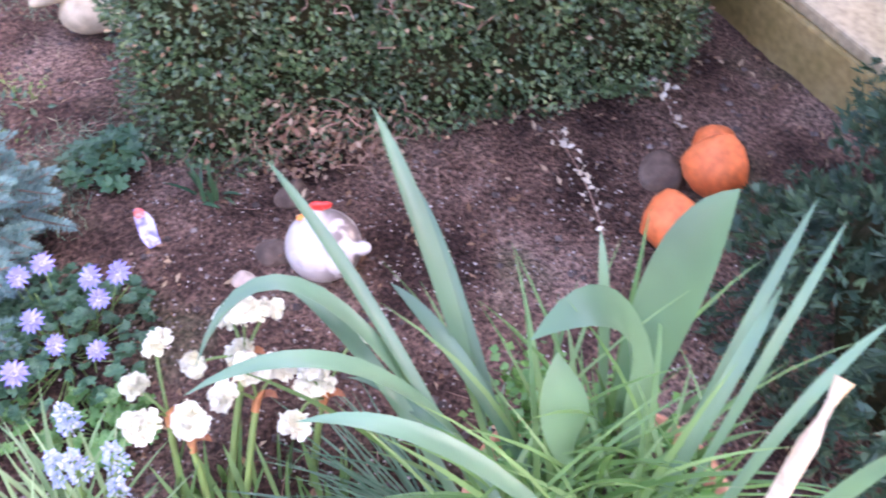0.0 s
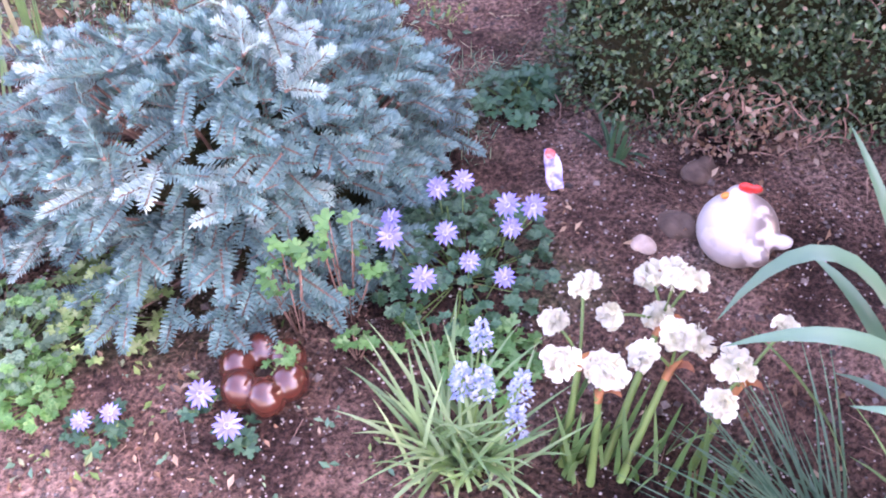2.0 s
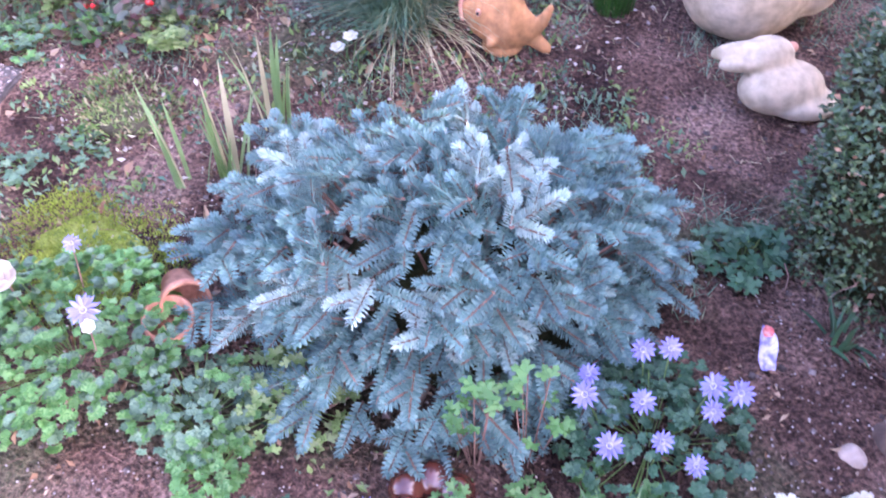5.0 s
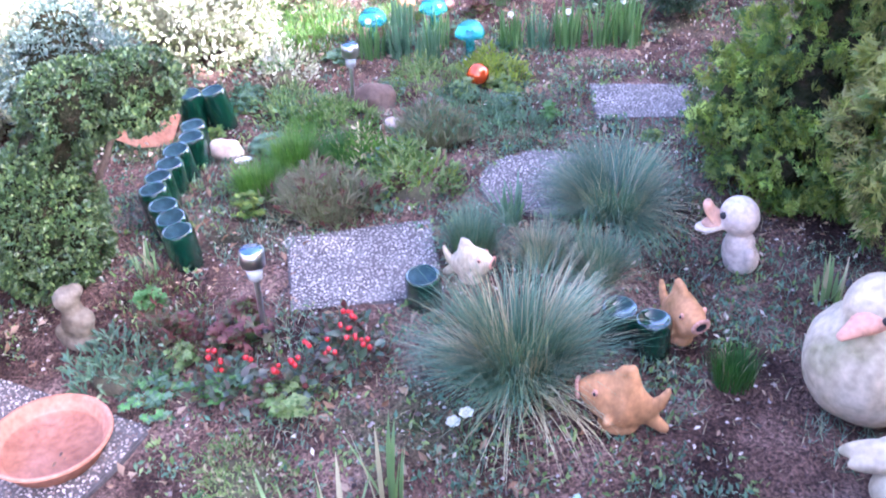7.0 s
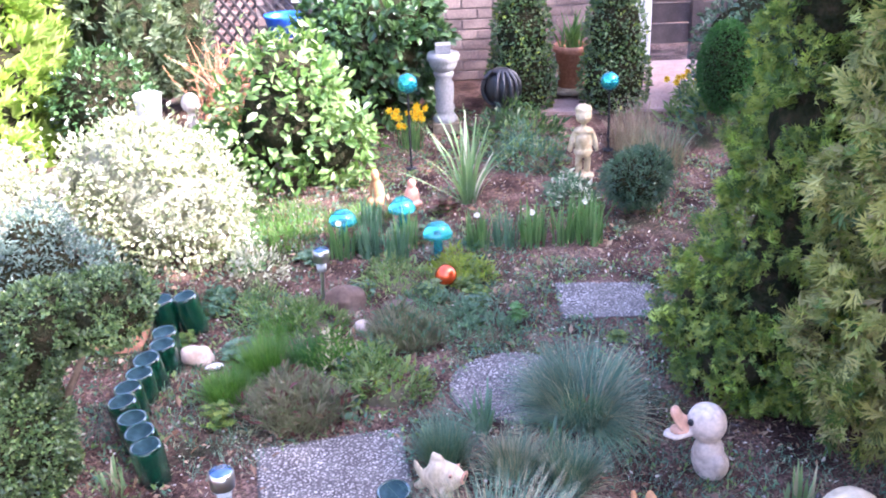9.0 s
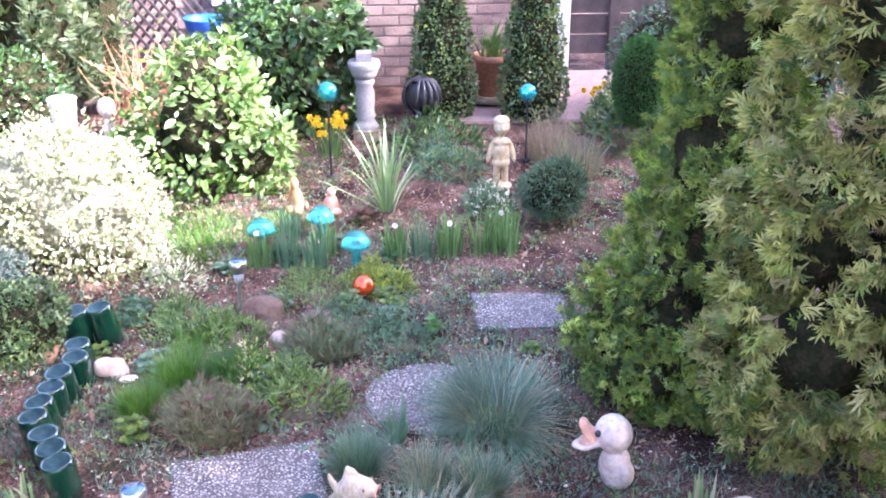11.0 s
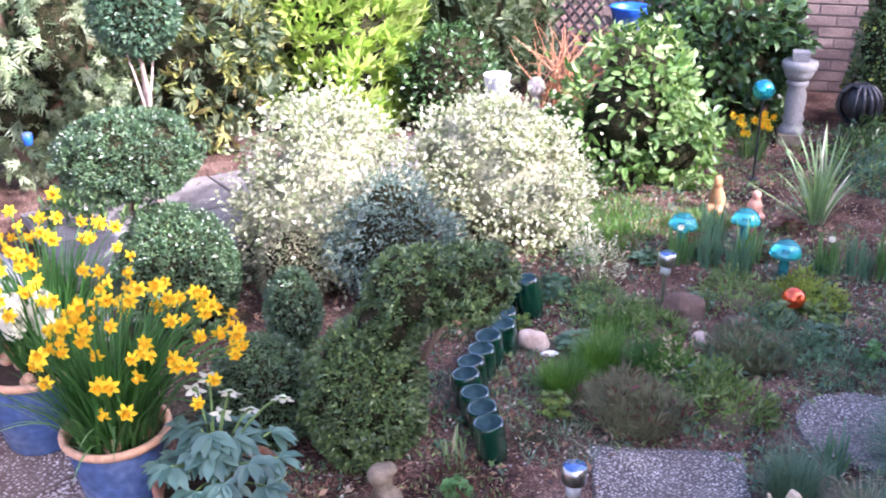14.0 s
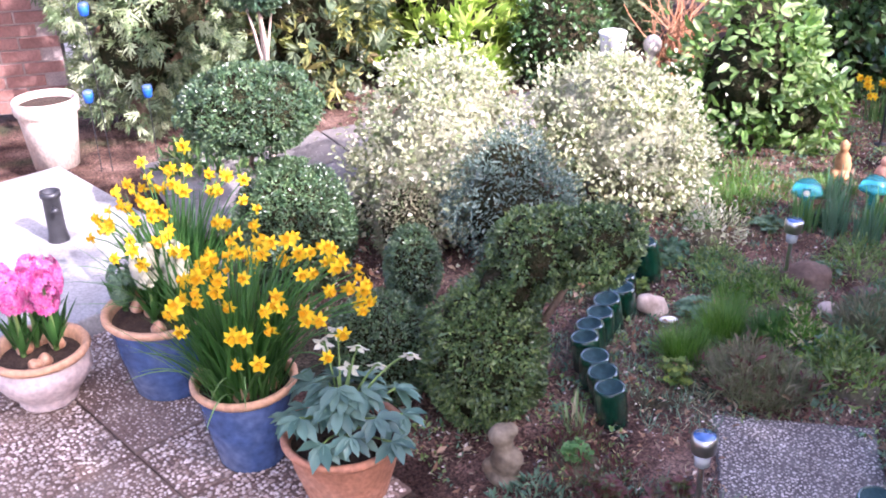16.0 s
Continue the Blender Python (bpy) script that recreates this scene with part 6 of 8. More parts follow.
# little blue objects of unknown kind before the laurel; their stakes are added
for x, y, z in ((-5.93, 0.71, 0.76), (-5.95, 0.66, 0.33), (-5.95, 0.95, 0.31)):
    light = thing("blue_object", x, y, float(g(x, y)), "small blue object of unknown kind on an added thin stake", "garden light", "blue garden lights")
    z -= float(g(x, y))
    part("stake", lathe([(0.0025, -0.02), (0.0025, z - 0.03)], 8), BLACK, light)
    part("housing", lathe([(0.0001, z - 0.035), (0.02, z - 0.03), (0.026, z + 0.01), (0.024, z + 0.016), (0.0001, z + 0.016)], 20), BLUE_PLASTIC, light)
    part("lid", lathe([(0.026, z + 0.016), (0.027, z + 0.026), (0.014, z + 0.034), (0.0001, z + 0.036)], 20), BLUE_POT, light, "dark blue domed lid")

# roof tile piece leaning behind the topiary
tilep = part("clay_shard", box_bm(0.2, 0.016, 0.17, 0.006), TERRACOTTA, None, smooth=False)
tilep.matrix_world = pose(-3.60, 1.96, 0.07, -20, 25, 40)
tagged(tilep, "terracotta shard leaning in the ground", "shard")


# ---- flower meshes ----
ROUND_V = [(0, 0, 0), (-.42, .45, .1), (0, .5, -.03), (.42, .45, .1), (-.5, .78, .1), (0, .8, -.02), (.5, .78, .1), (-.24, 1, .04), (.24, 1, .02)]
ROUND_F = [(0, 2, 1), (0, 3, 2), (1, 2, 5), (1, 5, 4), (2, 3, 6), (2, 6, 5), (4, 5, 7), (5, 6, 8), (5, 8, 7)]


POPPYPETAL = leaf_mat("beige_white_petals", [(0.62, 0.55, 0.46), (0.7, 0.63, 0.55), (0.58, 0.48, 0.4)], 0.5, 0.3, 40, 0.2, (1.1, 1.05, 1.0))


def petal_ring(n, length, width, lift=0.15, z=0.0, turn=0.0, broad=False):
    """A ring of petals facing up."""
    tv = np.array(ROUND_V if broad else LONG_V) * (width, length, length)
    a = np.arange(n) * 2 * np.pi / n + turn
    d = np.stack([np.cos(a) * np.cos(lift), np.sin(a) * np.cos(lift), np.full(n, np.sin(lift))], -1)
    V, Fc = scatter(tv, ROUND_F if broad else LONG_F, frames(d, np.tile([0, 0, 1.0], (n, 1))), np.tile([0, 0, z], (n, 1)), np.ones(n))
    return V, Fc


def cup_piece(r0, r1, h, seg=10, z=0.0):
    a = np.arange(seg) * 2 * np.pi / seg
    rows = [(0.3 * r0, 0), (r0, 0.15 * h), (r0 * 1.02, 0.7 * h), (r1, h)]
    V = np.concatenate([np.stack([r * np.cos(a) * (1 + (0.08 * np.cos(5 * a) if k == 3 else 0)), r * np.sin(a) * (1 + (0.08 * np.cos(5 * a) if k == 3 else 0)), np.full(seg, z + q)], -1) for k, (r, q) in enumerate(rows)])
    i = np.arange(3)[:, None] * seg
    j = np.arange(seg)[None]
    return V, np.stack([i + j, i + (j + 1) % seg, i + seg + (j + 1) % seg, i + seg + j], -1).reshape(-1, 4)


def ruffle(rng, r, n, material):
    """A double flower head: many small overlapping petals."""
    d = unit(rng.normal(0, 1, (n, 3)) + np.array([0, 0, 0.5]))
    V, Fc = scatter(ROUND_V, ROUND_F, frames(unit(d + rng.normal(0, 0.6, d.shape)), d), d * r * rng.uniform(0.1, 0.5, (n, 1)), np.stack([np.full(n, r * 0.8) * rng.uniform(0.7, 1.2, n), np.full(n, r * 0.85), np.full(n, r * 0.8)], -1))
    return V, Fc, material


DAFFODIL = mesh_from("flower", [(*petal_ring(6, 0.026, 0.015, 0.1), YELLOW), (*cup_piece(0.0075, 0.011, 0.018), CUP)])
ANEMONE = mesh_from("flower", [(*petal_ring(12, 0.023, 0.007, 0.12), LILAC), (*petal_ring(9, 0.021, 0.006, 0.2, 0.001, 0.2), LILAC), (*cup_piece(0.005, 0.004, 0.004, 8), CREAM)])
def narc(k):
    rng = np.random.default_rng(k)
    out = []
    for i in range(3):
        V, Fc, mt = ruffle(rng, 0.0165, 34, WHITEPETAL if i else CREAM)
        a = i * 2.1 + rng.normal(0, 0.4)
        out.append((V + (0.010 * math.cos(a), 0.010 * math.sin(a), 0.004 * rng.normal()), Fc, mt))
    return out


NARC_HEAD = [mesh_from("flower", narc(k) + [(*petal_ring(7, 0.022, 0.021, -0.2, broad=True), WHITEPETAL)]) for k in range(3)]
POPPY = mesh_from("flower", [(*petal_ring(5, 0.034, 0.028, 0.7, broad=True), POPPYPETAL), (*petal_ring(3, 0.03, 0.025, 0.95, 0.001, 0.4, True), POPPYPETAL), (*cup_piece(0.007, 0.006, 0.006, 8), BRONZE)])
TULIPFLOWER = mesh_from("flower", [(*petal_ring(6, 0.028, 0.02, 0.45, broad=True), WHITEPETAL), (*petal_ring(3, 0.02, 0.016, 0.9, 0.001, 0.5, True), CREAM)])
HELLFLOWER = mesh_from("flower", [(*petal_ring(5, 0.036, 0.021, 0.55), WHITEPETAL), (*cup_piece(0.006, 0.008, 0.01, 8), STALK)])


def child_mesh(name, me, parent, m, label=""):
    ob = new(name, me)
    ob.parent = parent
    ob.matrix_local = m
    return tagged(ob, label)


def face_to(p, d, s=1.0, spin=0.0):
    """Place a flower at p that faces along d."""
    return Matrix.Translation(p) @ Vector(d).to_track_quat("Z", "Y").to_matrix().to_4x4() @ Matrix.Rotation(spin, 4, "Z") @ Matrix.Scale(s, 4)


def strap(path, width, fold=0.25, shape=1.0):
    """One broad strap leaf along a curve."""
    p = np.asarray(path)
    t = unit(np.gradient(p, axis=0))
    side = unit(np.cross(t, np.array([0, 0, 1.0]) + 0.001))
    s = np.linspace(0, 1, len(p))
    w = 0.5 * width * np.clip((0.45 + 1.1 * s ** 0.8 * shape) * (1 - s ** 3.0), 0.02, 1.2)
    up = np.cross(side, t)
    V = np.stack([p - side * w[:, None] + up * (fold * w)[:, None], p - side * w[:, None] * 0.5 + up * (0.3 * fold * w)[:, None], p, p + side * w[:, None] * 0.5 + up * (0.3 * fold * w)[:, None], p + side * w[:, None] + up * (fold * w)[:, None]], 1)
    n = len(p)
    i = np.arange(n - 1)[:, None] * 5 + np.arange(4)[None]
    return V.reshape(-1, 3), np.stack([i, i + 1, i + 6, i + 5], -1).reshape(-1, 4)


# ---- planting close to the camera ----
def bulb_planter():
    x0, y0, z0 = 0.22, 0.60, float(g(0.2, 0.6))
    pot = thing("planter", x0, y0, z0, "broad terracotta planter hidden under bulb leaves", "planter")
    part("pot", lathe([(0.0001, 0), (0.13, 0), (0.165, 0.24), (0.178, 0.245), (0.18, 0.275), (0.17, 0.28), (0.158, 0.25), (0.0001, 0.24)], 40), TERRACOTTA, pot)
    part("soil", lathe([(0.0001, 0.262), (0.1, 0.258), (0.16, 0.25)], 24), POT_SOIL, pot)
    rng = np.random.default_rng(101)
    plant = thing("narcissus_plant", x0, y0, z0 + 0.27, "clump of long arching blue-green strap leaves", "plant")
    straps = [((0.07, 0.667, 0.30), (0.005, 0.75, 0.585), (-0.056, 0.832, 0.685), 0.03), ((0.06, 0.583, 0.30), (-0.079, 0.707, 0.577), (-0.172, 0.788, 0.65), 0.022),
              ((0.05, 0.611, 0.28), (-0.147, 0.74, 0.73), (-0.247, 0.617, 0.50), 0.028), ((0.06, 0.62, 0.30), (-0.06, 0.6, 0.66), (-0.239, 0.556, 0.54), 0.03),
              ((0.05, 0.55, 0.28), (-0.069, 0.673, 0.521), (-0.172, 0.733, 0.51), 0.026), ((0.19, 0.48, 0.32), (0.03, 0.503, 0.63), (-0.12, 0.521, 0.55), 0.03),
              ((0.135, 0.6, 0.27), (0.03, 0.686, 0.48), (-0.045, 0.765, 0.467), 0.028), ((0.28, 0.586, 0.28), (0.346, 0.651, 0.556), (0.416, 0.747, 0.637), 0.018),
              ((0.295, 0.558, 0.28), (0.36, 0.604, 0.581), (0.427, 0.695, 0.658), 0.016), ((0.268, 0.558, 0.28), (0.329, 0.606, 0.517), (0.388, 0.695, 0.554), 0.022)]
    more = [((0.30, 0.5, 0.28), (0.366, 0.542, 0.593), (0.46, 0.6, 0.62), 0.018), ((0.33, 0.45, 0.28), (0.37, 0.43, 0.6), (0.42, 0.43, 0.68), 0.03),
            ((0.22, 0.68, 0.27), (0.209, 0.729, 0.495), (0.199, 0.778, 0.55), 0.018), ((0.1, 0.64, 0.28), (0.02, 0.80, 0.5), (-0.02, 0.9, 0.5), 0.02), ((0.12, 0.52, 0.28), (0.0, 0.62, 0.48), (-0.1, 0.7, 0.36), 0.022)]
    o = np.array([x0, y0, z0 + 0.27])
    for a, b, c, w in straps + more:
        soup("leaf", [(*strap(curve3(a, b, c, 14) - o, 0.86 * w), NARCLEAF)], plant)
    n = 150
    base = np.stack([rng.normal(-0.02, 0.07, n), rng.normal(-0.01, 0.06, n), np.zeros(n)], -1)
    V, Fc = blades(rng, base, rng.uniform(0, 6.28, n), rng.uniform(0.1, 0.5, n), rng.uniform(0.3, 1.6, n), rng.uniform(0.16, 0.42, n), rng.uniform(0.005, 0.013, n), 7)
    tagged(soup("grassy_leaves", [(V, Fc, BULBLEAF)], plant), kind="stuff")
    tul = thing("tulip_plant", 0.24, 0.66, z0 + 0.27, "tulip with three broad pale green leaves", "plant")
    o = np.array([0.24, 0.66, z0 + 0.27])
    for a, b, c, w in [((0.254, 0.70, 0.28), (0.29, 0.769, 0.528), (0.347, 0.787, 0.608), 0.085), ((0.258, 0.651, 0.28), (0.25, 0.71, 0.62), (0.117, 0.651, 0.51), 0.07), ((0.187, 0.6, 0.28), (0.154, 0.583, 0.42), (0.146, 0.642, 0.50), 0.07)]:
        soup("leaf", [(*strap(curve3(a, b, c, 14) - o, w, 0.18), TULIPLEAF)], tul)
    for x, y in ((0.13, 0.74), (0.30, 0.62), (0.33, 0.54), (0.22, 0.55), (0.24, 0.70), (0.12, 0.62), (0.18, 0.48)):
        q = thing("parsley", x, y, z0 + 0.25, "curly bright green parsley in the planter", "herb", "parsley")
        m = 260
        P = np.stack([rng.normal(0, 0.03, m), rng.normal(0, 0.03, m), rng.uniform(0.04, 0.12, m)], -1)
        tagged(soup("leaf_tuft", [leaves(rng, P, np.tile([0, 0, 1.0], (m, 1)), 0.014, 0.9, 0.9, 0.4, PARSLEY)], q), kind="stuff")
        soup("stalk", [(*tubes([[(0, 0, 0), (dx, dy, 0.06), (dx * 1.6, dy * 1.6, 0.09)] for dx, dy in rng.normal(0, 0.015, (8, 2))], [[0.0015] * 3] * 8, 5), STALK)], q)
    cane = thing("cane", 0.305, 0.4, 0.25, "short pale cut cane standing in the planter", "cane")
    soup("stick", [(*tubes([[(-0.045, -0.055, -0.06), (-0.02, -0.02, 0.3), (0.0, 0.0, 0.48), (0.025, 0.033, 0.515)]], [[0.008] * 4], 10), rough_mat("pale_cane", [(0.45, 0.33, 0.2), (0.65, 0.55, 0.42)], 20, 60, 0.6, 0.2, 0.001))], cane)


bulb_planter()
# strings of sunlit leaves, their brightness put into a pale leaf colour
lit_leaf_runner([(0.31, 1.29), (0.28, 1.44), (0.225, 1.57)], 34, "runner on reddish soil, leaves coloured pale as sunlit spots", 91)
lit_leaf_runner([(0.49, 1.60), (0.46, 1.70), (0.43, 1.80)], 26, "runner beside the orange pots, leaves coloured pale as sunlit spots", 92)


def white_narcissus():
    rng = np.random.default_rng(103)
    heads = [(-0.451, 0.827), (-0.425, 0.892), (-0.376, 0.884), (-0.331, 0.974), (-0.294, 0.955), (-0.265, 0.983), (-0.307, 0.911), (-0.419, 0.748), (-0.349, 0.76), (-0.373, 0.796), (-0.316, 0.813), (-0.274, 0.845), (-0.24, 0.879), (-0.184, 0.85), (-0.196, 0.75), (-0.124, 0.935)]
    x0, y0 = -0.30, 0.76
    z0 = float(g(x0, y0))
    root = thing("white_narcissus", x0, y0, z0, "clump of double white narcissus with thick green stalks", "flower")
    knots = [(-0.4, 0.80, 0.10), (-0.30, 0.91, 0.10), (-0.36, 0.76, 0.09), (-0.27, 0.83, 0.10), (-0.17, 0.84, 0.09)]
    feet = [(-0.39, 0.72), (-0.33, 0.74), (-0.34, 0.70), (-0.30, 0.72), (-0.20, 0.78)]
    for (kx, ky, kz), (fx, fy) in zip(knots, feet):
        soup("stalk", [(*tubes([curve3((fx - x0, fy - y0, -0.01), ((fx + kx) / 2 - x0, (fy + ky) / 2 - y0, 0.12), (kx - x0, ky - y0, kz - z0), 8)], [np.linspace(0.007, 0.005, 8)], 8), STALK)], root)
        soup("sheath", [(*tubes([[(kx - x0 + 0.12 * (fx - kx), ky - y0 + 0.12 * (fy - ky), kz - z0 - 0.012), (kx - x0, ky - y0, kz - z0 + 0.002), (kx - x0 + 0.012, ky - y0 + 0.004, kz - z0 + 0.022)]], [[0.0062, 0.0075, 0.001]], 8), SHEATH), (*strap(curve3((kx - x0, ky - y0, kz - z0 - 0.01), (kx - x0 + 0.014, ky - y0 + 0.012, kz - z0 + 0.02), (kx - x0 + 0.034, ky - y0 - 0.004, kz - z0 + 0.012), 6), 0.016), SHEATH)], root)
    for i, (x, y) in enumerate(heads):
        z = 0.135 + 0.03 * math.sin(i * 1.9) - z0
        k = min(knots, key=lambda q: (q[0] - x) ** 2 + (q[1] - y) ** 2)
        d = Vector((x - k[0], y - k[1] - 0.03, 0.06)).normalized()
        fl = child_mesh("flower", NARC_HEAD[i % 3], root, face_to((x - x0, y - y0, z), d, 0.88 + 0.28 * rng.random(), i))
        soup("pedicel", [(*tubes([curve3((k[0] - x0, k[1] - y0, k[2] - z0), ((k[0] + x) / 2 - x0, (k[1] + y) / 2 - y0, z + 0.01), (x - x0, y - y0, z - 0.003), 6)], [[0.0025] * 6], 6), STALK)], root)
    n = 46
    base = np.stack([rng.uniform(-0.12, 0.16, n), rng.normal(-0.02, 0.03, n), np.full(n, -0.01)], -1)
    V, Fc = blades(rng, base, rng.normal(0.4, 1.4, n), rng.uniform(0.05, 0.35, n), rng.uniform(0.0, 0.4, n), rng.uniform(0.09, 0.19, n), rng.uniform(0.009, 0.014, n), 6, fold=0.3)
    tagged(soup("strap_leaves", [(V, Fc, BULBLEAF)], root), kind="stuff")


white_narcissus()


def grape_hyacinth():
    rng = np.random.default_rng(104)
    x0, y0 = -0.54, 0.68
    root = thing("grape_hyacinth", x0, y0, float(g(x0, y0)), "pale blue grape hyacinths in a tuft of narrow leaves", "flower")
    for hx, hy, hz in ((-0.55, 0.79, 0.19), (-0.525, 0.725, 0.17), (-0.47, 0.735, 0.17), (-0.56, 0.73, 0.15), (-0.465, 0.70, 0.13)):
        top = np.array([hx - x0, hy - y0, hz])
        soup("stem", [(*tubes([curve3((0.3 * (hx - x0), 0.3 * (hy - y0), 0), (0.6 * (hx - x0), 0.6 * (hy - y0), 0.1), top, 7)], [[0.0022] * 7], 6), STALK)], root)
        m = 170
        t = rng.uniform(0, 1, m)
        a = rng.uniform(0, 6.28, m)
        r = 0.0155 * (1 - 0.8 * t ** 1.3) * rng.uniform(0.6, 1.1, m)
        P = top + np.stack([r * np.cos(a), r * np.sin(a), (t - 0.6) * 0.065], -1)
        d = unit(np.stack([np.cos(a), np.sin(a), -0.35 + t], -1))
        soup("flower_spike", [leaves(rng, P, d, 0.0088, 0.6, 0.5, 0.4, PALEBLUE)], root)
    n = 100
    base = np.stack([rng.normal(0, 0.03, n), rng.normal(-0.01, 0.025, n), np.zeros(n)], -1)
    az = rng.uniform(0, 6.28, n)
    V, Fc = blades(rng, base, az, rng.uniform(0.15, 0.8, n), rng.uniform(0.2, 1.1, n), rng.uniform(0.13, 0.26, n), rng.uniform(0.007, 0.011, n), 7, fold=0.4)
    tagged(soup("leaf_tuft", [(V, Fc, SHOOT)], root), kind="stuff")
    root = thing("rush_clump", 0.03, 0.68, float(g(0.03, 0.68)), "tuft of narrow blue-green rush leaves", "plant")
    n = 95
    base = np.stack([rng.normal(0, 0.025, n), rng.normal(0, 0.025, n), np.zeros(n)], -1)
    V, Fc = blades(rng, base, rng.normal(3.0, 0.7, n), rng.uniform(0.6, 1.2, n), rng.uniform(0.1, 0.6, n), rng.uniform(0.18, 0.38, n), rng.uniform(0.004, 0.0062, n), 7, fold=0.3)
    tagged(soup("leaf_tuft", [(V, Fc, NARCLEAF)], root), kind="stuff")


grape_hyacinth()


LOBE_V = [(0, 0, 0), (-.16, .18, .02), (-.5, .3, .07), (-.46, .52, .05), (-.2, .5, .02), (-.26, .8, .05), (-.1, .84, .01), (0, 1, -.03), (.1, .84, .01), (.26, .8, .05), (.2, .5, .02), (.46, .52, .05), (.5, .3, .07), (.16, .18, .02), (0, .5, -.04)]
LOBE_F = [(14, k + 1, k) for k in range(13)] + [(14, 0, 13)]


def lobed(rng, P, up, size, material, n=3):
    """Divided leaves: several leaflets spread from one point."""
    k = len(P)
    PP = np.repeat(P, n, 0)
    a = np.tile(np.linspace(-1.0, 1.0, n), k) + np.repeat(rng.uniform(0, 6.28, k), n)
    d = np.stack([np.cos(a), np.sin(a), np.repeat(rng.uniform(-0.25, 0.35, k), n)], -1)
    s = size * np.repeat(rng.uniform(0.7, 1.3, k), n)
    V, Fc = scatter(LOBE_V, LOBE_F, frames(d, np.repeat(up, n, 0)), PP, np.stack([s * 0.82, s * 0.95, s], -1))
    return V, Fc, material


def herb(name, x, y, r, h, n, size, material, label, category="plant", seed=0, group="", lobes=3, second=None, stalk=STALK, low=0.45):
    """A low leafy plant: thin stalks, each with a divided leaf."""
    rng = np.random.default_rng(seed)
    root = thing(name, x, y, float(g(x, y)), label, category, group)
    q = np.sqrt(rng.uniform(0, 1, n))
    a = rng.uniform(0, 6.28, n)
    P = np.stack([r * q * np.cos(a), r * q * np.sin(a), h * (1 - 0.55 * q ** 2) * rng.uniform(low, 1.1, n)], -1)
    up = unit(np.stack([0.4 * q * np.cos(a), 0.4 * q * np.sin(a), np.ones(n)], -1) + rng.normal(0, 0.3, (n, 3)))
    tagged(soup("foliage", [lobed(rng, P, up, size, material, lobes)] + ([lobed(rng, P[: n // 3] + (0, 0, 0.006), up[: n // 3], size, second, lobes)] if second else [])), kind="stuff").parent = root
    m = min(n, 60)
    tagged(soup("stalk_work", [(*tubes([curve3((0.25 * p[0], 0.25 * p[1], 0), (0.8 * p[0], 0.8 * p[1], p[2] * 0.7), p, 5) for p in P[:m]], [[0.0013] * 5] * m, 4), stalk)], root), kind="stuff")
    return root


anem = herb("anemone", -0.66, 1.03, 0.17, 0.10, 240, 0.02, ANEMLEAF, "blue wood anemones with daisy-like lilac flowers", "flower", 111, lobes=5)
for i, (x, y) in enumerate([(-0.731, 1.098), (-0.692, 1.12), (-0.685, 1.011), (-0.782, 1.001), (-0.765, 0.955), (-0.583, 1.06), (-0.558, 1.11), (-0.621, 0.948), (-0.694, 0.919), (-0.563, 0.958), (-0.60, 1.09)]):
    z = 0.13 + 0.012 * math.sin(i * 2.1)
    if i in (8, 9):
        z -= 0.02
    child_mesh("flower", ANEMONE, anem, face_to((x + 0.66, y - 1.03, z), (0.25 * math.sin(i * 1.7), -0.45, 0.8), 1.0 + 0.12 * math.sin(i * 3.3), i))
    soup("flower_stalk", [(*tubes([curve3((0.6 * (x + 0.66), 0.6 * (y - 1.03), 0), (0.8 * (x + 0.66), 0.8 * (y - 1.03), 0.08), (x + 0.66, y - 1.03, z), 5)], [[0.0014] * 5], 5), STALK)], anem)
for i, (x, y) in enumerate([(-0.966, 0.627), (-0.898, 0.589), (-1.084, 0.548), (-1.12, 0.52)]):
    a2 = herb("anemone", x, y, 0.035, 0.03, 9, 0.02, ANEMLEAF, "small lilac anemone flowering low on bare soil", "flower", 115 + i, "low anemones")
    child_mesh("flower", ANEMONE, a2, face_to((0, 0, 0.045), (0.1, -0.3, 0.9), 1.15 if i < 2 else 0.8, i))
herb("celery_leaf", -0.885, 0.822, 0.05, 0.25, 11, 0.023, PARSLEY, "fresh green leafy shoots over the spruce", "herb", 121, stalk=TWIG, low=0.95)
herb("celery_leaf", -0.815, 0.875, 0.05, 0.25, 10, 0.025, PARSLEY, "fresh green leafy shoots over the spruce", "herb", 122, stalk=TWIG, low=0.95)
herb("celery_leaf", -0.865, 0.725, 0.032, 0.085, 26, 0.017, PARSLEY, "green leaf growing out of the brown planter", "herb", 123)
herb("celery_leaf", -0.77, 0.80, 0.03, 0.10, 8, 0.022, PARSLEY, "single fresh herb shoot on a reddish stalk", "herb", 124, stalk=TWIG)
herb("celery_leaf", -0.56, 0.87, 0.09, 0.06, 45, 0.024, PARSLEY, "low bright green herb leaves", "herb", 125)
herb("celery_leaf", -0.70, 0.875, 0.05, 0.045, 16, 0.018, PARSLEY, "fresh green herb leaves in soil", "herb", 126)
herb("columbine", -1.34, 0.62, 0.12, 0.09, 150, 0.018, SEDUM, "bluish green columbine clump beside the spruce", "plant", 127, second=PARSLEY, lobes=5)
herb("columbine", -1.24, 0.55, 0.07, 0.06, 70, 0.018, PARSLEY, "light green columbine clump in soil", "plant", 128, lobes=5)
herb("lemon_balm", -1.22, 0.74, 0.12, 0.09, 120, 0.02, WEED, "yellowish leafy herb under the spruce", "herb", 129)
herb("hellebore_seedling", -0.70, 1.50, 0.09, 0.07, 40, 0.035, ANEMLEAF, "dark green leafy plant between spruce and hedge", "plant", 130)
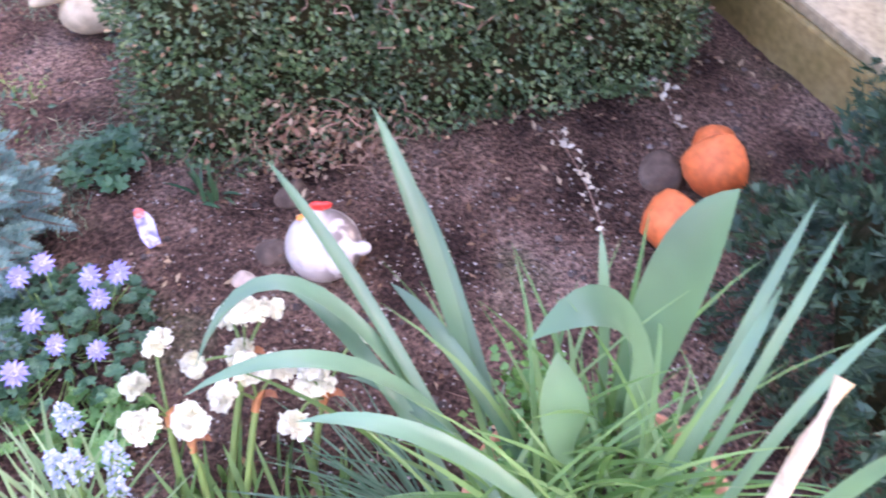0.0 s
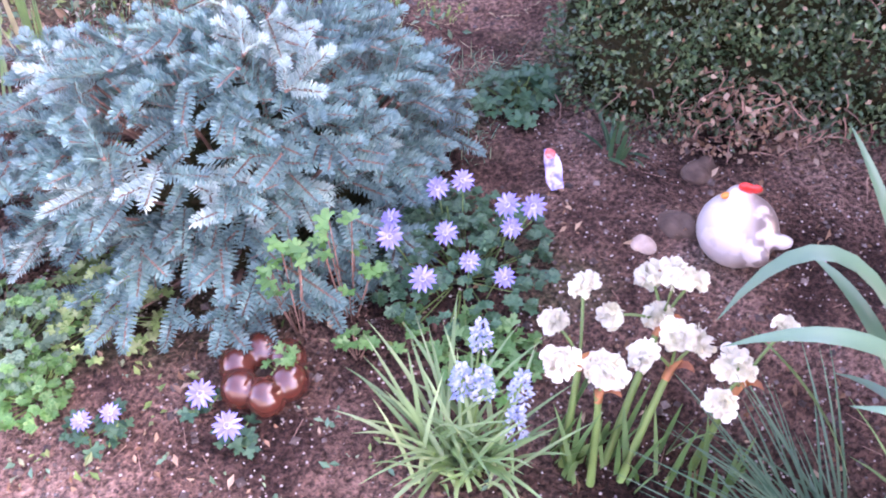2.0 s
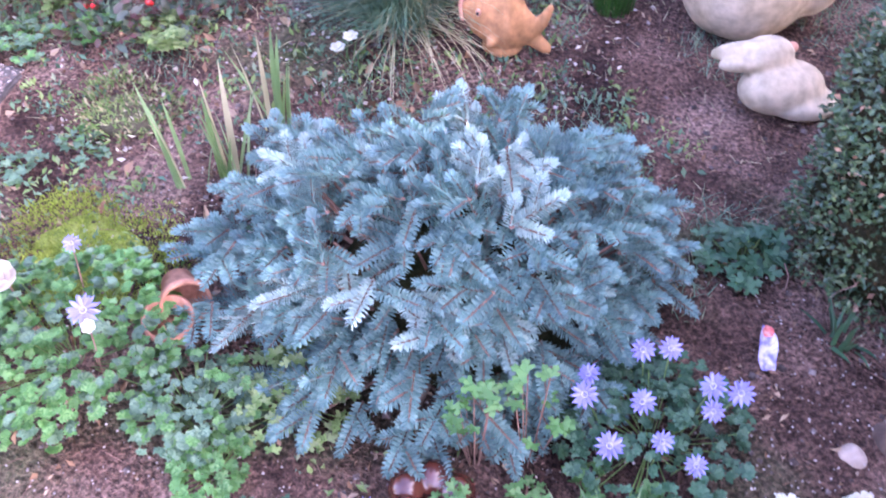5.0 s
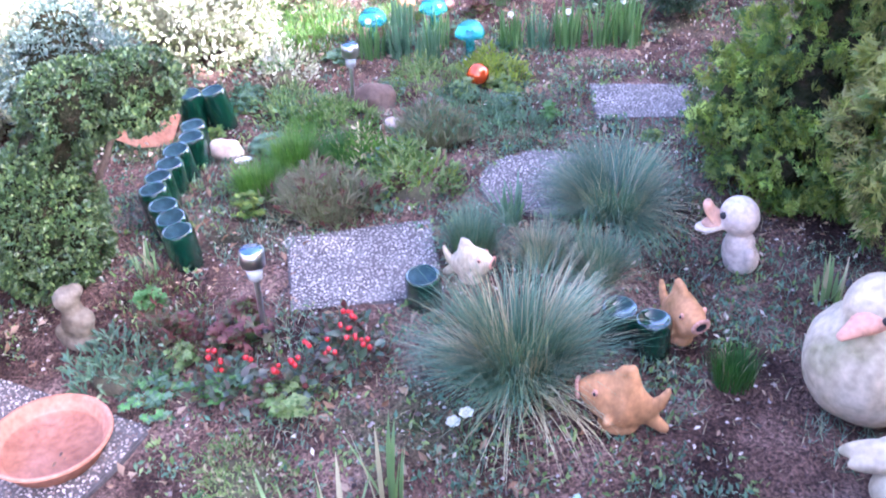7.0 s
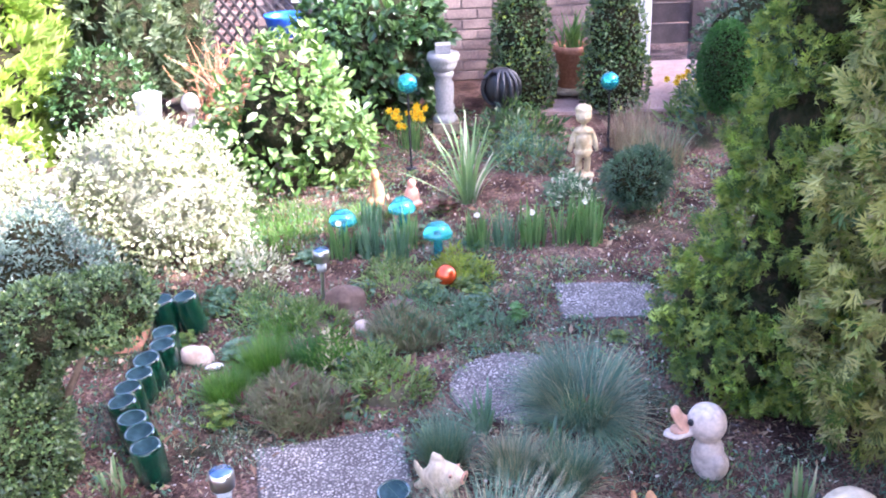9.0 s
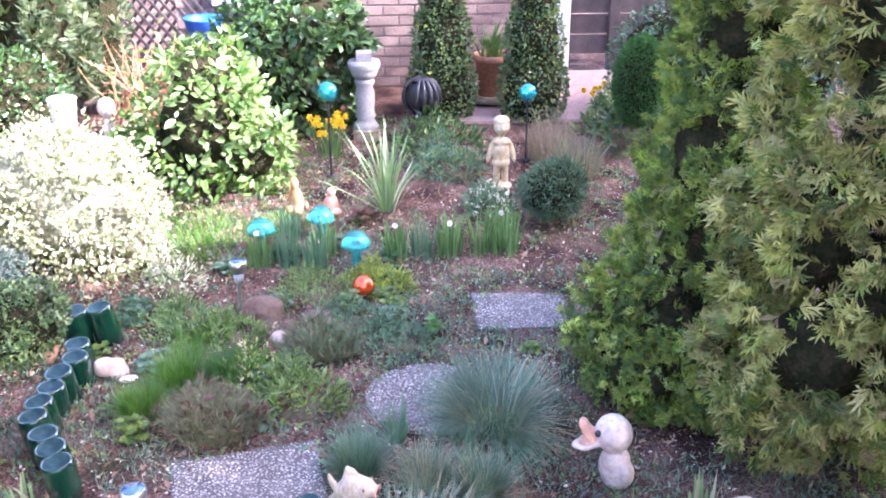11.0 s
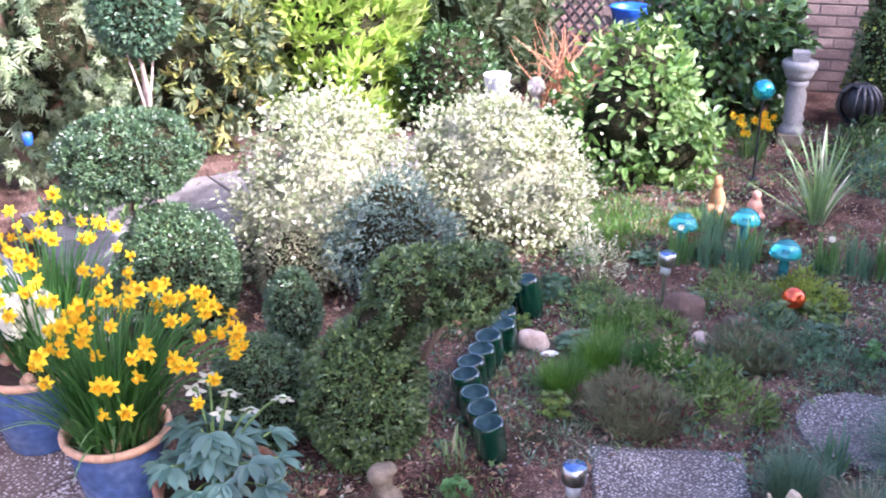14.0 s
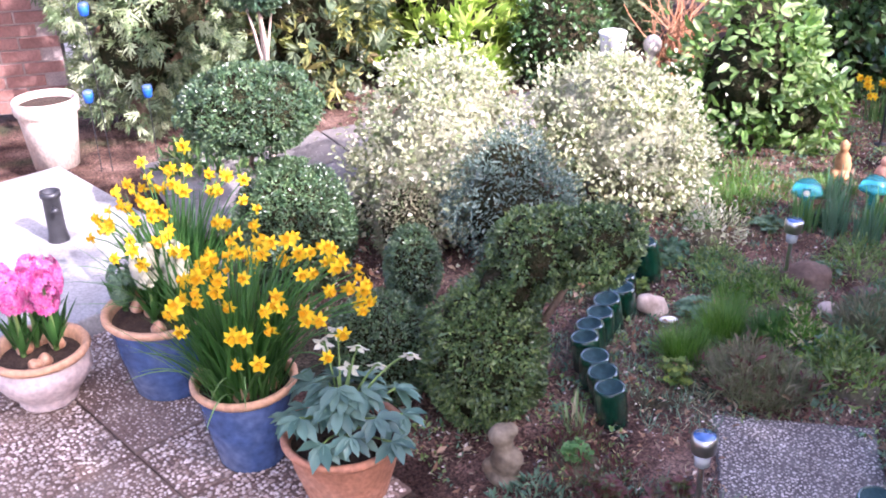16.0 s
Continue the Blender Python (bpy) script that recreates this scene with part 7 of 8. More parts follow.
big = herb("white_anemone", -1.62, 0.58, 0.22, 0.15, 420, 0.019, PARSLEY, "mound of lacy green leaves with white and lilac flowers", "flower", 131, second=SEDUM, lobes=7)
for i, (x, y, z, me, s) in enumerate([(-1.72, 0.57, 0.17, POPPY, 1.1), (-1.77, 0.50, 0.15, POPPY, 1.0), (-1.66, 0.45, 0.14, POPPY, 0.8), (-1.55, 0.60, 0.17, ANEMONE, 1.35), (-1.66, 0.68, 0.2, ANEMONE, 0.8), (-1.49, 0.57, 0.2, TULIPFLOWER, 0.5)]):
    child_mesh("flower", me, big, face_to((x + 1.62, y - 0.58, z), (0.3, -0.35, 0.8), s, i))
    soup("flower_stalk", [(*tubes([curve3((0.7 * (x + 1.62), 0.7 * (y - 0.58), 0), (0.9 * (x + 1.62), 0.9 * (y - 0.58), 0.1), (x + 1.62, y - 0.58, z), 5)], [[0.0016] * 5], 5), TWIG)], big)
tag = thing("plant_label", -0.57, 1.29, float(g(-0.57, 1.29)), "faded printed plant label stuck in soil", "plant label", turn=35)
RED_PRINT = rough_mat("red_print", [(0.4, 0.05, 0.06), (0.6, 0.16, 0.14), (0.7, 0.4, 0.36)], 90, 200, 0.4)
PRINT = rough_mat("printed_card", [(0.05, 0.05, 0.2), (0.22, 0.2, 0.5), (0.5, 0.46, 0.62), (0.7, 0.66, 0.7)], 60, 150, 0.35, 0, 0, 0.5)
V, Fc = strap(curve3((0, -0.034, 0.012), (0.004, 0.0, 0.04), (-0.004, 0.036, 0.06), 10), 0.052, 0.25, 0.5)
soup("card", [(V + 0.0025 * np.sin(V[:, ::-1] * 160), Fc, PRINT)], tag)
V, Fc = strap(curve3((0.0, 0.012, 0.052), (0.001, 0.02, 0.0575), (-0.001, 0.03, 0.0635), 6), 0.03, 0.6, 0.6)
soup("printed_patch", [(V, Fc, RED_PRINT)], tag, "faded red printed patch")


# ---- grasses and ground plants ----
def tuft(name, x, y, n, length, spread, width, material, label, category="grass", seed=0, foot=0.03, bend=0.9, group="", second=None, share=0.2, stiff=0.0, dz=0.0):
    rng = np.random.default_rng(seed)
    root = thing(name, x, y, float(g(x, y)) + dz, label, category, group)
    for mt, m, k in ((material, n, 1.0), (second, int(n * share), 1.08)):
        if mt is None:
            continue
        r, a = foot * np.sqrt(rng.uniform(0, 1, m)), rng.uniform(0, 6.28, m)
        base = np.stack([r * np.cos(a), r * np.sin(a), np.full(m, -0.005)], -1)
        az = a + rng.normal(0, 0.9, m)
        lean = np.abs(rng.normal(0, spread, m)) * rng.uniform(0.5, 1.2, m) + stiff
        if foot > 0.08 and width < 0.003:            # locks of blades that lie together
            lock, locks = rng.integers(0, 34, m), 34
            la, ll = rng.uniform(0, 6.28, locks), np.abs(rng.normal(0, spread, locks)) + stiff
            az, lean = la[lock] + rng.normal(0, 0.3, m), ll[lock] * rng.uniform(0.7, 1.25, m) + rng.normal(0, 0.1, m)
            base = np.stack([0.6 * foot * np.cos(la[lock]), 0.6 * foot * np.sin(la[lock]), np.full(m, -0.005)], -1) + rng.normal(0, 0.02, (m, 3)) * (1, 1, 0)
        V, Fc = blades(rng, base, az, np.clip(lean, 0, 1.35), rng.uniform(0.1, 1, m) * bend, length * k * rng.uniform(0.55, 1.1, m), width * rng.uniform(0.7, 1.2, m), 6, fold=0.3 if width > 0.006 else 0)
        tagged(soup("leaf_tuft" if k == 1.0 else "dry_tuft", [(V, Fc, mt)], root, smooth=True), kind="stuff")
    return root


tuft("blue_fescue", -1.76, 1.80, 2400, 0.32, 0.6, 0.0026, FESCUE, "large blue fescue with pale dry seed stalks", seed=201, foot=0.10, group="blue fescue", second=STRAW, share=0.22, bend=1.5)
tuft("blue_fescue", -2.0, 2.60, 2600, 0.25, 0.8, 0.0022, FESCUE, "wide blue fescue tuft over the round slab", seed=202, foot=0.12, group="blue fescue", second=STRAW, share=0.14, bend=1.6, stiff=0.3)
tuft("blue_fescue", -2.18, 2.12, 1300, 0.17, 0.6, 0.0018, FESCUE, "small blue fescue tuft at the slab edge", seed=203, foot=0.05, group="blue fescue")
tuft("blue_fescue", -1.84, 2.28, 1300, 0.16, 0.6, 0.0018, FESCUE, "small blue fescue tuft with fine leaves", seed=204, foot=0.05, group="blue fescue", second=STRAW, share=0.15)
tuft("blue_fescue", -2.0, 2.22, 800, 0.13, 0.7, 0.0018, FESCUE, "small blue fescue tuft with fine leaves", seed=205, foot=0.06, group="blue fescue", second=STRAW, share=0.5)
tuft("bulb_tuft", -2.2, 2.33, 34, 0.17, 0.55, 0.011, NARCLEAF, "tuft of broad bulb leaves beside the round slab", "plant", 206, group="bulb tufts", bend=0.5)
tuft("bulb_tuft", -1.98, 2.40, 24, 0.12, 0.6, 0.010, NARCLEAF, "tuft of broad bulb leaves between fescues", "plant", 207, group="bulb tufts", bend=0.6)
tuft("green_grass", -1.34, 2.15, 420, 0.115, 0.18, 0.0028, DARKGRASS, "short upright deep green grass tuft by the duck", seed=208, foot=0.05, second=STRAW, share=0.04)
for i, (x, y, n, l) in enumerate([(-3.0, 1.97, 900, 0.12), (-3.04, 2.17, 900, 0.13), (-2.94, 2.30, 600, 0.12), (-3.12, 2.28, 300, 0.12), (-3.22, 2.40, 300, 0.1)]):
    tuft("sedge_tuft", x, y, n, l, 0.85, 0.003, DARKGRASS if i % 3 == 2 else GRASS, "bright green sedge tuft in the bed", seed=210 + i, foot=0.06, group="sedge tufts", bend=0.9)
tuft("reed_clump", -3.45, 3.87, 44, 0.47, 0.45, 0.016, SHOOT, "tall iris clump with pale arching leaves", "plant", 217, bend=1.0, second=CREAM, share=0.12)
tuft("dry_grass_clump", -3.2, 5.05, 420, 0.3, 0.4, 0.003, DRYBROWN, "dry beige grass clump behind the statue", seed=218, foot=0.12)
tuft("dry_grass_clump", -2.95, 4.9, 340, 0.25, 0.45, 0.003, DRYBROWN, "dry beige grass clump behind the statue", seed=219, foot=0.12, second=FESCUE, share=0.5)
for i, (x, y) in enumerate([(-3.42, 3.12), (-3.52, 3.05), (-3.35, 3.28), (-3.28, 3.15), (-2.90, 3.62), (-2.80, 3.72), (-2.99, 3.55), (-2.78, 3.86), (-3.08, 3.46), (-3.62, 3.35), (-2.70, 3.78)]):
    clump = tuft("narcissus_clump", x, y, 46, 0.19 if i not in (4, 5, 7, 10) else 0.22, 0.16, 0.011, BULBLEAF if i % 3 else NARCLEAF, "upright narcissus leaves with few blooms", "plant", 220 + i, 0.055, 0.25, "narcissus clumps")
    if i in (1, 4, 7, 8):
        child_mesh("flower", TULIPFLOWER, clump, face_to((0.02, -0.03, 0.17), (0.4, -0.5, 0.5), 0.55, i))
for i, (x, y, n) in enumerate([(-1.70, 1.10, 9), (-1.76, 1.03, 4), (-1.73, 1.28, 8), (-2.86, 1.44, 10), (-1.3, 2.63, 14)]):
    tuft("iris_shoots", x, y, n, 0.25 if i < 3 else 0.14, 0.22, 0.016, SHOOT, "pale upright iris shoots in bare soil", "plant", 235 + i, 0.035, 0.15, "iris shoots", second=STRAW, share=0.25)
tuft("hedge_bulb", -0.47, 1.40, 16, 0.11, 0.7, 0.011, ANEMLEAF, "dark bulb leaves at the foot of the hedge", "plant", 241)
for i, (x, y) in enumerate([(-3.9, 3.2), (-4.1, 3.25), (-4.25, 3.05), (-4.0, 3.0), (-3.75, 3.42), (-4.4, 3.15), (-3.85, 3.0)]):
    tuft("lawn_tuft", x, y, 420, 0.07, 0.7, 0.0035, GRASS, "sunlit lawn grass at the bed edge", seed=245 + i, foot=0.14, group="lawn tufts")


MOSSY = rough_mat("moss_mat", [(0.12, 0.16, 0.025), (0.2, 0.25, 0.04), (0.27, 0.3, 0.07)], 30, 120, 0.95, 0.8, 0.01)
WOODY = rough_mat("woody_mound", [(0.06, 0.05, 0.03), (0.1, 0.085, 0.05), (0.13, 0.12, 0.06)], 30, 90, 0.95, 0.8, 0.008)


def heath(x, y, r, h, label, seed, material=HEATHER, n=1500, size=0.03, name="heather", second=None):
    rng = np.random.default_rng(seed)
    root = thing(name, x, y, float(g(x, y)), label, "ground cover")
    P, N = blobs_points(rng, [(0, 0, 0, r, r * 0.85, h), (r * 0.4, r * 0.2, 0, r * 0.6, r * 0.6, h * 0.9), (-r * 0.5, r * 0.3, 0, r * 0.5, r * 0.5, h * 1.3), (r * 0.1, -r * 0.4, 0, r * 0.4, r * 0.4, h * 1.25)], n * 2, 0.5, 0.25, floor=0.0)
    pieces = [leaves(rng, P, N + (0, 0, 0.5), size * 1.3, 0.12 if material is HEATHER else 0.26, 0.7, 0.5, material)]
    if second:
        pieces.append(leaves(rng, P[::3], N[::3] + (0, 0, 0.6), size * 1.1, 0.4, 0.7, 0.4, second))
    if material is HEATHER:
        m = 2000
        q, a = np.sqrt(rng.uniform(0, 1, m)), rng.uniform(0, 6.28, m)
        V, Fc = blades(rng, np.stack([r * 0.8 * q * np.cos(a), r * 0.7 * q * np.sin(a), np.full(m, 0.01)], -1), a + rng.normal(0, 0.7, m), 0.2 + 0.6 * q * rng.uniform(0.5, 1.2, m), rng.normal(0, 0.4, m), h * (1.75 - 0.6 * q) * rng.uniform(0.6, 1.1, m), np.full(m, 0.0022), 3)
        pieces.append((V, Fc, HEATHER))
    tagged(soup("cushion", pieces, root, smooth=False), kind="stuff")
    soup("mound", core([(0, 0, -h * 0.2, r * 0.8, r * 0.65, h * 0.6)] if material is not MOSS else [(0, 0, -h * 0.3, r * 0.9, r * 0.75, h * 0.8)], WOODY if material is not MOSS else MOSSY), root)


heath(-2.73, 2.03, 0.17, 0.09, "brownish winter heather mound", 261, second=BRONZE)
heath(-2.60, 2.30, 0.15, 0.10, "mixed green leafy mound between slabs", 262, WEED, 1500, 0.024, "leafy_mound", THUJA)
heath(-2.83, 2.34, 0.12, 0.08, "low green leafy mound in soil", 263, GRASS, 1200, 0.022, "leafy_mound", STRAW)
heath(-2.78, 2.62, 0.15, 0.07, "brown heather mound by the rocks", 264, second=SEDUM)
heath(-2.60, 2.82, 0.15, 0.06, "pale green sedum cushion", 265, SEDUM, 1600, 0.02, "sedum_cushion")
heath(-2.85, 2.86, 0.14, 0.05, "pale green sedum cushion", 266, SEDUM, 1300, 0.02, "sedum_cushion")
heath(-3.13, 2.97, 0.16, 0.06, "mossy green saxifrage cushion", 267, WEED, 1500, 0.02, "saxifrage")
heath(-2.95, 3.16, 0.14, 0.07, "mossy green saxifrage cushion", 268, MOSS, 1200, 0.022, "saxifrage", WEED)
heath(-1.80, 0.75, 0.2, 0.02, "bright yellow-green moss cushion", 269, MOSS, 14000, 0.007, "moss_cushion")
heath(-2.06, 1.12, 0.13, 0.035, "low olive green thyme cushion", 270, WEED, 1500, 0.013, "thyme_cushion", STRAW)
heath(-3.55, 4.50, 0.2, 0.14, "low grey-green spreading shrub", 271, FESCUE, 1800, 0.03, "creeping_shrub", WEED)
heath(-3.05, 4.17, 0.12, 0.10, "white-edged leafy clump before the statue", 272, SEDUM, 900, 0.03, "variegated_clump", CREAM)
heath(-3.62, 2.64, 0.13, 0.14, "cream variegated low shrub in the bed", 216, VARIEG, 900, 0.022, "variegated_shrub", CREAM)
heath(-3.35, 2.45, 0.16, 0.06, "leafy green ground cover", 273, WEED, 1300, 0.022, "ground_cover", SEDUM)
heath(-3.15, 2.50, 0.13, 0.06, "leafy green ground cover", 274, WEED, 1000, 0.022, "ground_cover", GRASS)
heath(-2.72, 1.36, 0.14, 0.05, "reddish ground cover near the bottles", 275, BRONZE, 900, 0.018, "sedum_carpet", WEED)
heath(-2.55, 1.32, 0.13, 0.04, "reddish ground cover near the bottles", 276, BRONZE, 800, 0.018, "sedum_carpet", FESCUE)
heath(-2.62, 1.16, 0.14, 0.05, "grey-green leafy patch by the bust", 277, SEDUM, 700, 0.024, "ground_cover", FESCUE)
# dark leaves added over the path to stand for the clipped shrub's shade
heath(-5.45, 1.1, 0.28, 0.2, "dark leafy fill in place of shade beneath clipped shrub", 281, IVY, 1400, 0.045, "ground_cover", WEED)
heath(-4.75, 4.2, 0.25, 0.15, "low leafy plants under the ivy bush", 278, WEED, 1200, 0.04, "ground_cover", GRASS)
heath(-3.0, 5.7, 0.3, 0.2, "low leafy plants near the patio", 279, WEED, 1500, 0.05, "ground_cover", FESCUE)
heath(-3.85, 4.85, 0.25, 0.14, "low leafy plants near the lantern", 280, IVY, 1200, 0.04, "ground_cover", WEED)
herb("columbine", -2.44, 1.16, 0.09, 0.05, 55, 0.021, SEDUM, "bluish leafy plant at the slab corner", "plant", 281, second=PARSLEY)
herb("columbine", -2.12, 0.87, 0.07, 0.03, 18, 0.02, SEDUM, "bluish leafy seedlings in soil", "plant", 282)
herb("columbine", -2.05, 0.98, 0.07, 0.03, 16, 0.018, SEDUM, "bluish leafy seedlings in soil", "plant", 283, second=PARSLEY)
herb("heuchera", -2.40, 1.43, 0.08, 0.11, 60, 0.032, BRONZE, "bronze heuchera behind the solar lamp", "plant", 284)


# small mixed plants that fill the bed
rng = np.random.default_rng(777)
FILL = [(SEDUM, "bluish green rosette growing in the bed"), (WEED, "low green weed rosette in the bed"), (PARSLEY, "fresh light green seedling clump in the bed"), (THUJA, "mid green leafy clump in the bed"), (BRONZE, "reddish bronze rosette in the bed"), (ANEMLEAF, "dark green leafy clump in the bed")]
for i in range(64):
    x, y = rng.uniform(-3.75, -1.95), rng.uniform(1.15, 3.75)
    if any((x - px) ** 2 + (y - py) ** 2 < r * r for px, py, r in ((-2.4, 1.88, 0.36), (-2.27, 2.6, 0.3), (-2.36, 3.33, 0.32), (-3.15, 1.4, 0.42), (-2.55, 0.9, 0.35), (-2.02, 2.64, 0.2))):
        continue
    mt, lab = FILL[int(rng.integers(0, 6))]
    herb("bed_plant", x, y, rng.uniform(0.035, 0.075), rng.uniform(0.04, 0.085), int(rng.integers(22, 46)), rng.uniform(0.018, 0.032), mt, lab, "plant", 800 + i, "bed plants", lobes=int(rng.integers(3, 6)))


def berry_bush(x, y, seed):
    rng = np.random.default_rng(seed)
    root = thing("berry_plant", x, y, float(g(x, y)), "low evergreen with clusters of red berries", "plant", "berry plants")
    P, N = blobs_points(rng, [(0, 0, 0.02, 0.08, 0.08, 0.065)], 150, 0.4, 0.2, floor=0.0)
    soup("foliage", [leaves(rng, P, N + (0, 0, 0.2), 0.031, 0.55, 0.6, 0.35, WINTERGREEN, True), leaves(rng, P[::4], N[::4], 0.027, 0.55, 0.5, 0.3, BRONZE, True)], root)
    bm = bmesh.new()
    bmesh.ops.create_uvsphere(bm, u_segments=10, v_segments=7, radius=0.0056)
    first = part("berry", bm, BERRY, root)
    c = rng.normal(0, 0.03, (3, 2))
    for i in range(11):
        o = first if i == 0 else child_mesh("berry", first.data, root, Matrix())
        k = c[i % 3]
        o.location = (k[0] + rng.normal(0, 0.011), k[1] + rng.normal(0, 0.011), 0.085 + rng.uniform(0, 0.02))
        o.scale = [1 + 0.5 * rng.random()] * 3


for i, (x, y) in enumerate([(-2.285, 1.275), (-2.133, 1.395), (-2.166, 1.574), (-2.09, 1.52)]):
    berry_bush(x, y, 290 + i)
cro = tuft("crocus", -1.72, 1.54, 10, 0.09, 0.2, 0.004, BULBLEAF, "white crocus with narrow leaves in soil", "flower", 299)
for i, (dx, dy, z) in enumerate([(0, 0, 0.085), (-0.03, -0.015, 0.05)]):
    child_mesh("flower", TULIPFLOWER, cro, face_to((dx, dy, z), (0, -0.1, 1), 0.75, i))

yd = tuft("daffodil_clump", -4.3, 4.40, 70, 0.2, 0.25, 0.01, BULBLEAF, "yellow daffodils flowering before the pedestal", "flower", 300, 0.08, 0.3)
rng = np.random.default_rng(301)
for i in range(14):
    child_mesh("flower", DAFFODIL, yd, face_to((rng.normal(0, 0.07), rng.normal(0, 0.07), 0.2 + rng.normal(0, 0.02)), (rng.normal(0.5, 0.4), -0.6 + rng.normal(0, 0.3), 0.3), 1.0, i))
yd = tuft("daffodil_clump", -3.4, 6.1, 40, 0.16, 0.25, 0.01, BULBLEAF, "yellow daffodils at the patio edge", "flower", 302, 0.08, 0.3)
for i in range(8):
    child_mesh("flower", DAFFODIL, yd, face_to((rng.normal(0, 0.06), rng.normal(0, 0.06), 0.17 + rng.normal(0, 0.02)), (rng.normal(0.5, 0.4), -0.6, 0.3), 1.0, i))

# red dogwood stems
dog = thing("dogwood", -5.45, 4.0, 0, "bare orange-red dogwood stems in sunlight", "shrub")
rng = np.random.default_rng(303)
st = rough_mat("dogwood_bark", [(0.36, 0.13, 0.06), (0.46, 0.22, 0.11), (0.55, 0.34, 0.2)], 20, 60, 0.6, 0.1, 0.001, own="island")
tagged(soup("stem_work", [(*tubes([curve3((rng.normal(0, 0.1), rng.normal(0, 0.1), 0), (rng.normal(0, 0.14), rng.normal(0, 0.14), 0.3), (rng.normal(0, 0.22), rng.normal(0, 0.2), rng.uniform(0.3, 0.58)), 6) for _ in range(90)], [np.linspace(0.006, 0.002, 6)] * 90, 5), st)], dog), kind="stuff")


# ---- potted bulbs on the terrace ----
ZT = 0.02


def flower_pot(x, y, r, base, h, material, label, body_label=""):
    root = thing("flower_pot", x, y, ZT, label, "flower pot", "terrace pots")
    body = part("pot_body", lathe([(0.0001, 0), (base, 0), (base * 1.02, 0.008), (base + (r - base) * 0.55, h * 0.5), (r * 0.96, h - 0.02)], 48), material, root)
    part("rim", lathe([(r * 0.95, h - 0.024), (r * 1.0, h - 0.022), (r * 1.045, h - 0.012), (r * 1.045, h - 0.003), (r * 1.01, h + 0.003), (r * 0.93, h), (r * 0.9, h - 0.012), (r * 0.88, h - 0.035)], 48), RIM_CLAY if material is not TERRACOTTA else TERRACOTTA, body, "unglazed clay rim")
    part("soil", lathe([(0.0001, h - 0.022), (r * 0.5, h - 0.026), (r * 0.9, h - 0.034)], 28), POT_SOIL, root)
    return root


def bulbs(x, y, z, n, r, seed):
    rng = np.random.default_rng(seed)
    for i in range(n):
        a, q = rng.uniform(0, 6.28), r * math.sqrt(rng.random())
        b = part("bulb", lathe([(0.0001, -0.01), (0.019, 0.0), (0.024, 0.014), (0.015, 0.032), (0.006, 0.042), (0.0001, 0.044)], 16), BULB, None)
        b.matrix_world = pose(x + q * math.cos(a), y + q * math.sin(a), z, rng.normal(0, 12), rng.normal(0, 12), 0)
        tagged(b, "brown papery flower bulb half out of the soil", "bulb", "potted bulbs")


flower_pot(-3.20, 0.56, 0.142, 0.096, 0.26, BLUE_POT, "blue glazed pot with a clay rim, full of daffodils")
flower_pot(-3.685, 0.455, 0.174, 0.118, 0.275, BLUE_POT, "large blue glazed pot of daffodils and white hyacinths")
ob = thing("flower_pot", -3.79, 0.09, ZT, "beige rounded bowl pot of pink hyacinths", "flower pot", "terrace pots")
bowl_pot = part("pot_body", lathe([(0.0001, 0), (0.085, 0), (0.09, 0.012), (0.082, 0.02), (0.12, 0.06), (0.148, 0.105), (0.146, 0.14), (0.132, 0.165)], 48), BEIGE_POT, ob)
part("rim", lathe([(0.13, 0.16), (0.147, 0.166), (0.155, 0.178), (0.148, 0.19), (0.132, 0.188), (0.124, 0.17), (0.12, 0.15)], 48), RIM_CLAY, bowl_pot, "unglazed clay rim")
part("soil", lathe([(0.0001, 0.162), (0.07, 0.16), (0.124, 0.152)], 28), POT_SOIL, ob)
flower_pot(-2.925, 0.735, 0.16, 0.11, 0.19, TERRACOTTA, "terracotta pot with a white hellebore")
bulbs(-3.20, 0.56, ZT + 0.235, 9, 0.09, 311)
bulbs(-3.685, 0.455, ZT + 0.25, 8, 0.12, 312)
bulbs(-3.79, 0.09, ZT + 0.155, 10, 0.08, 313)


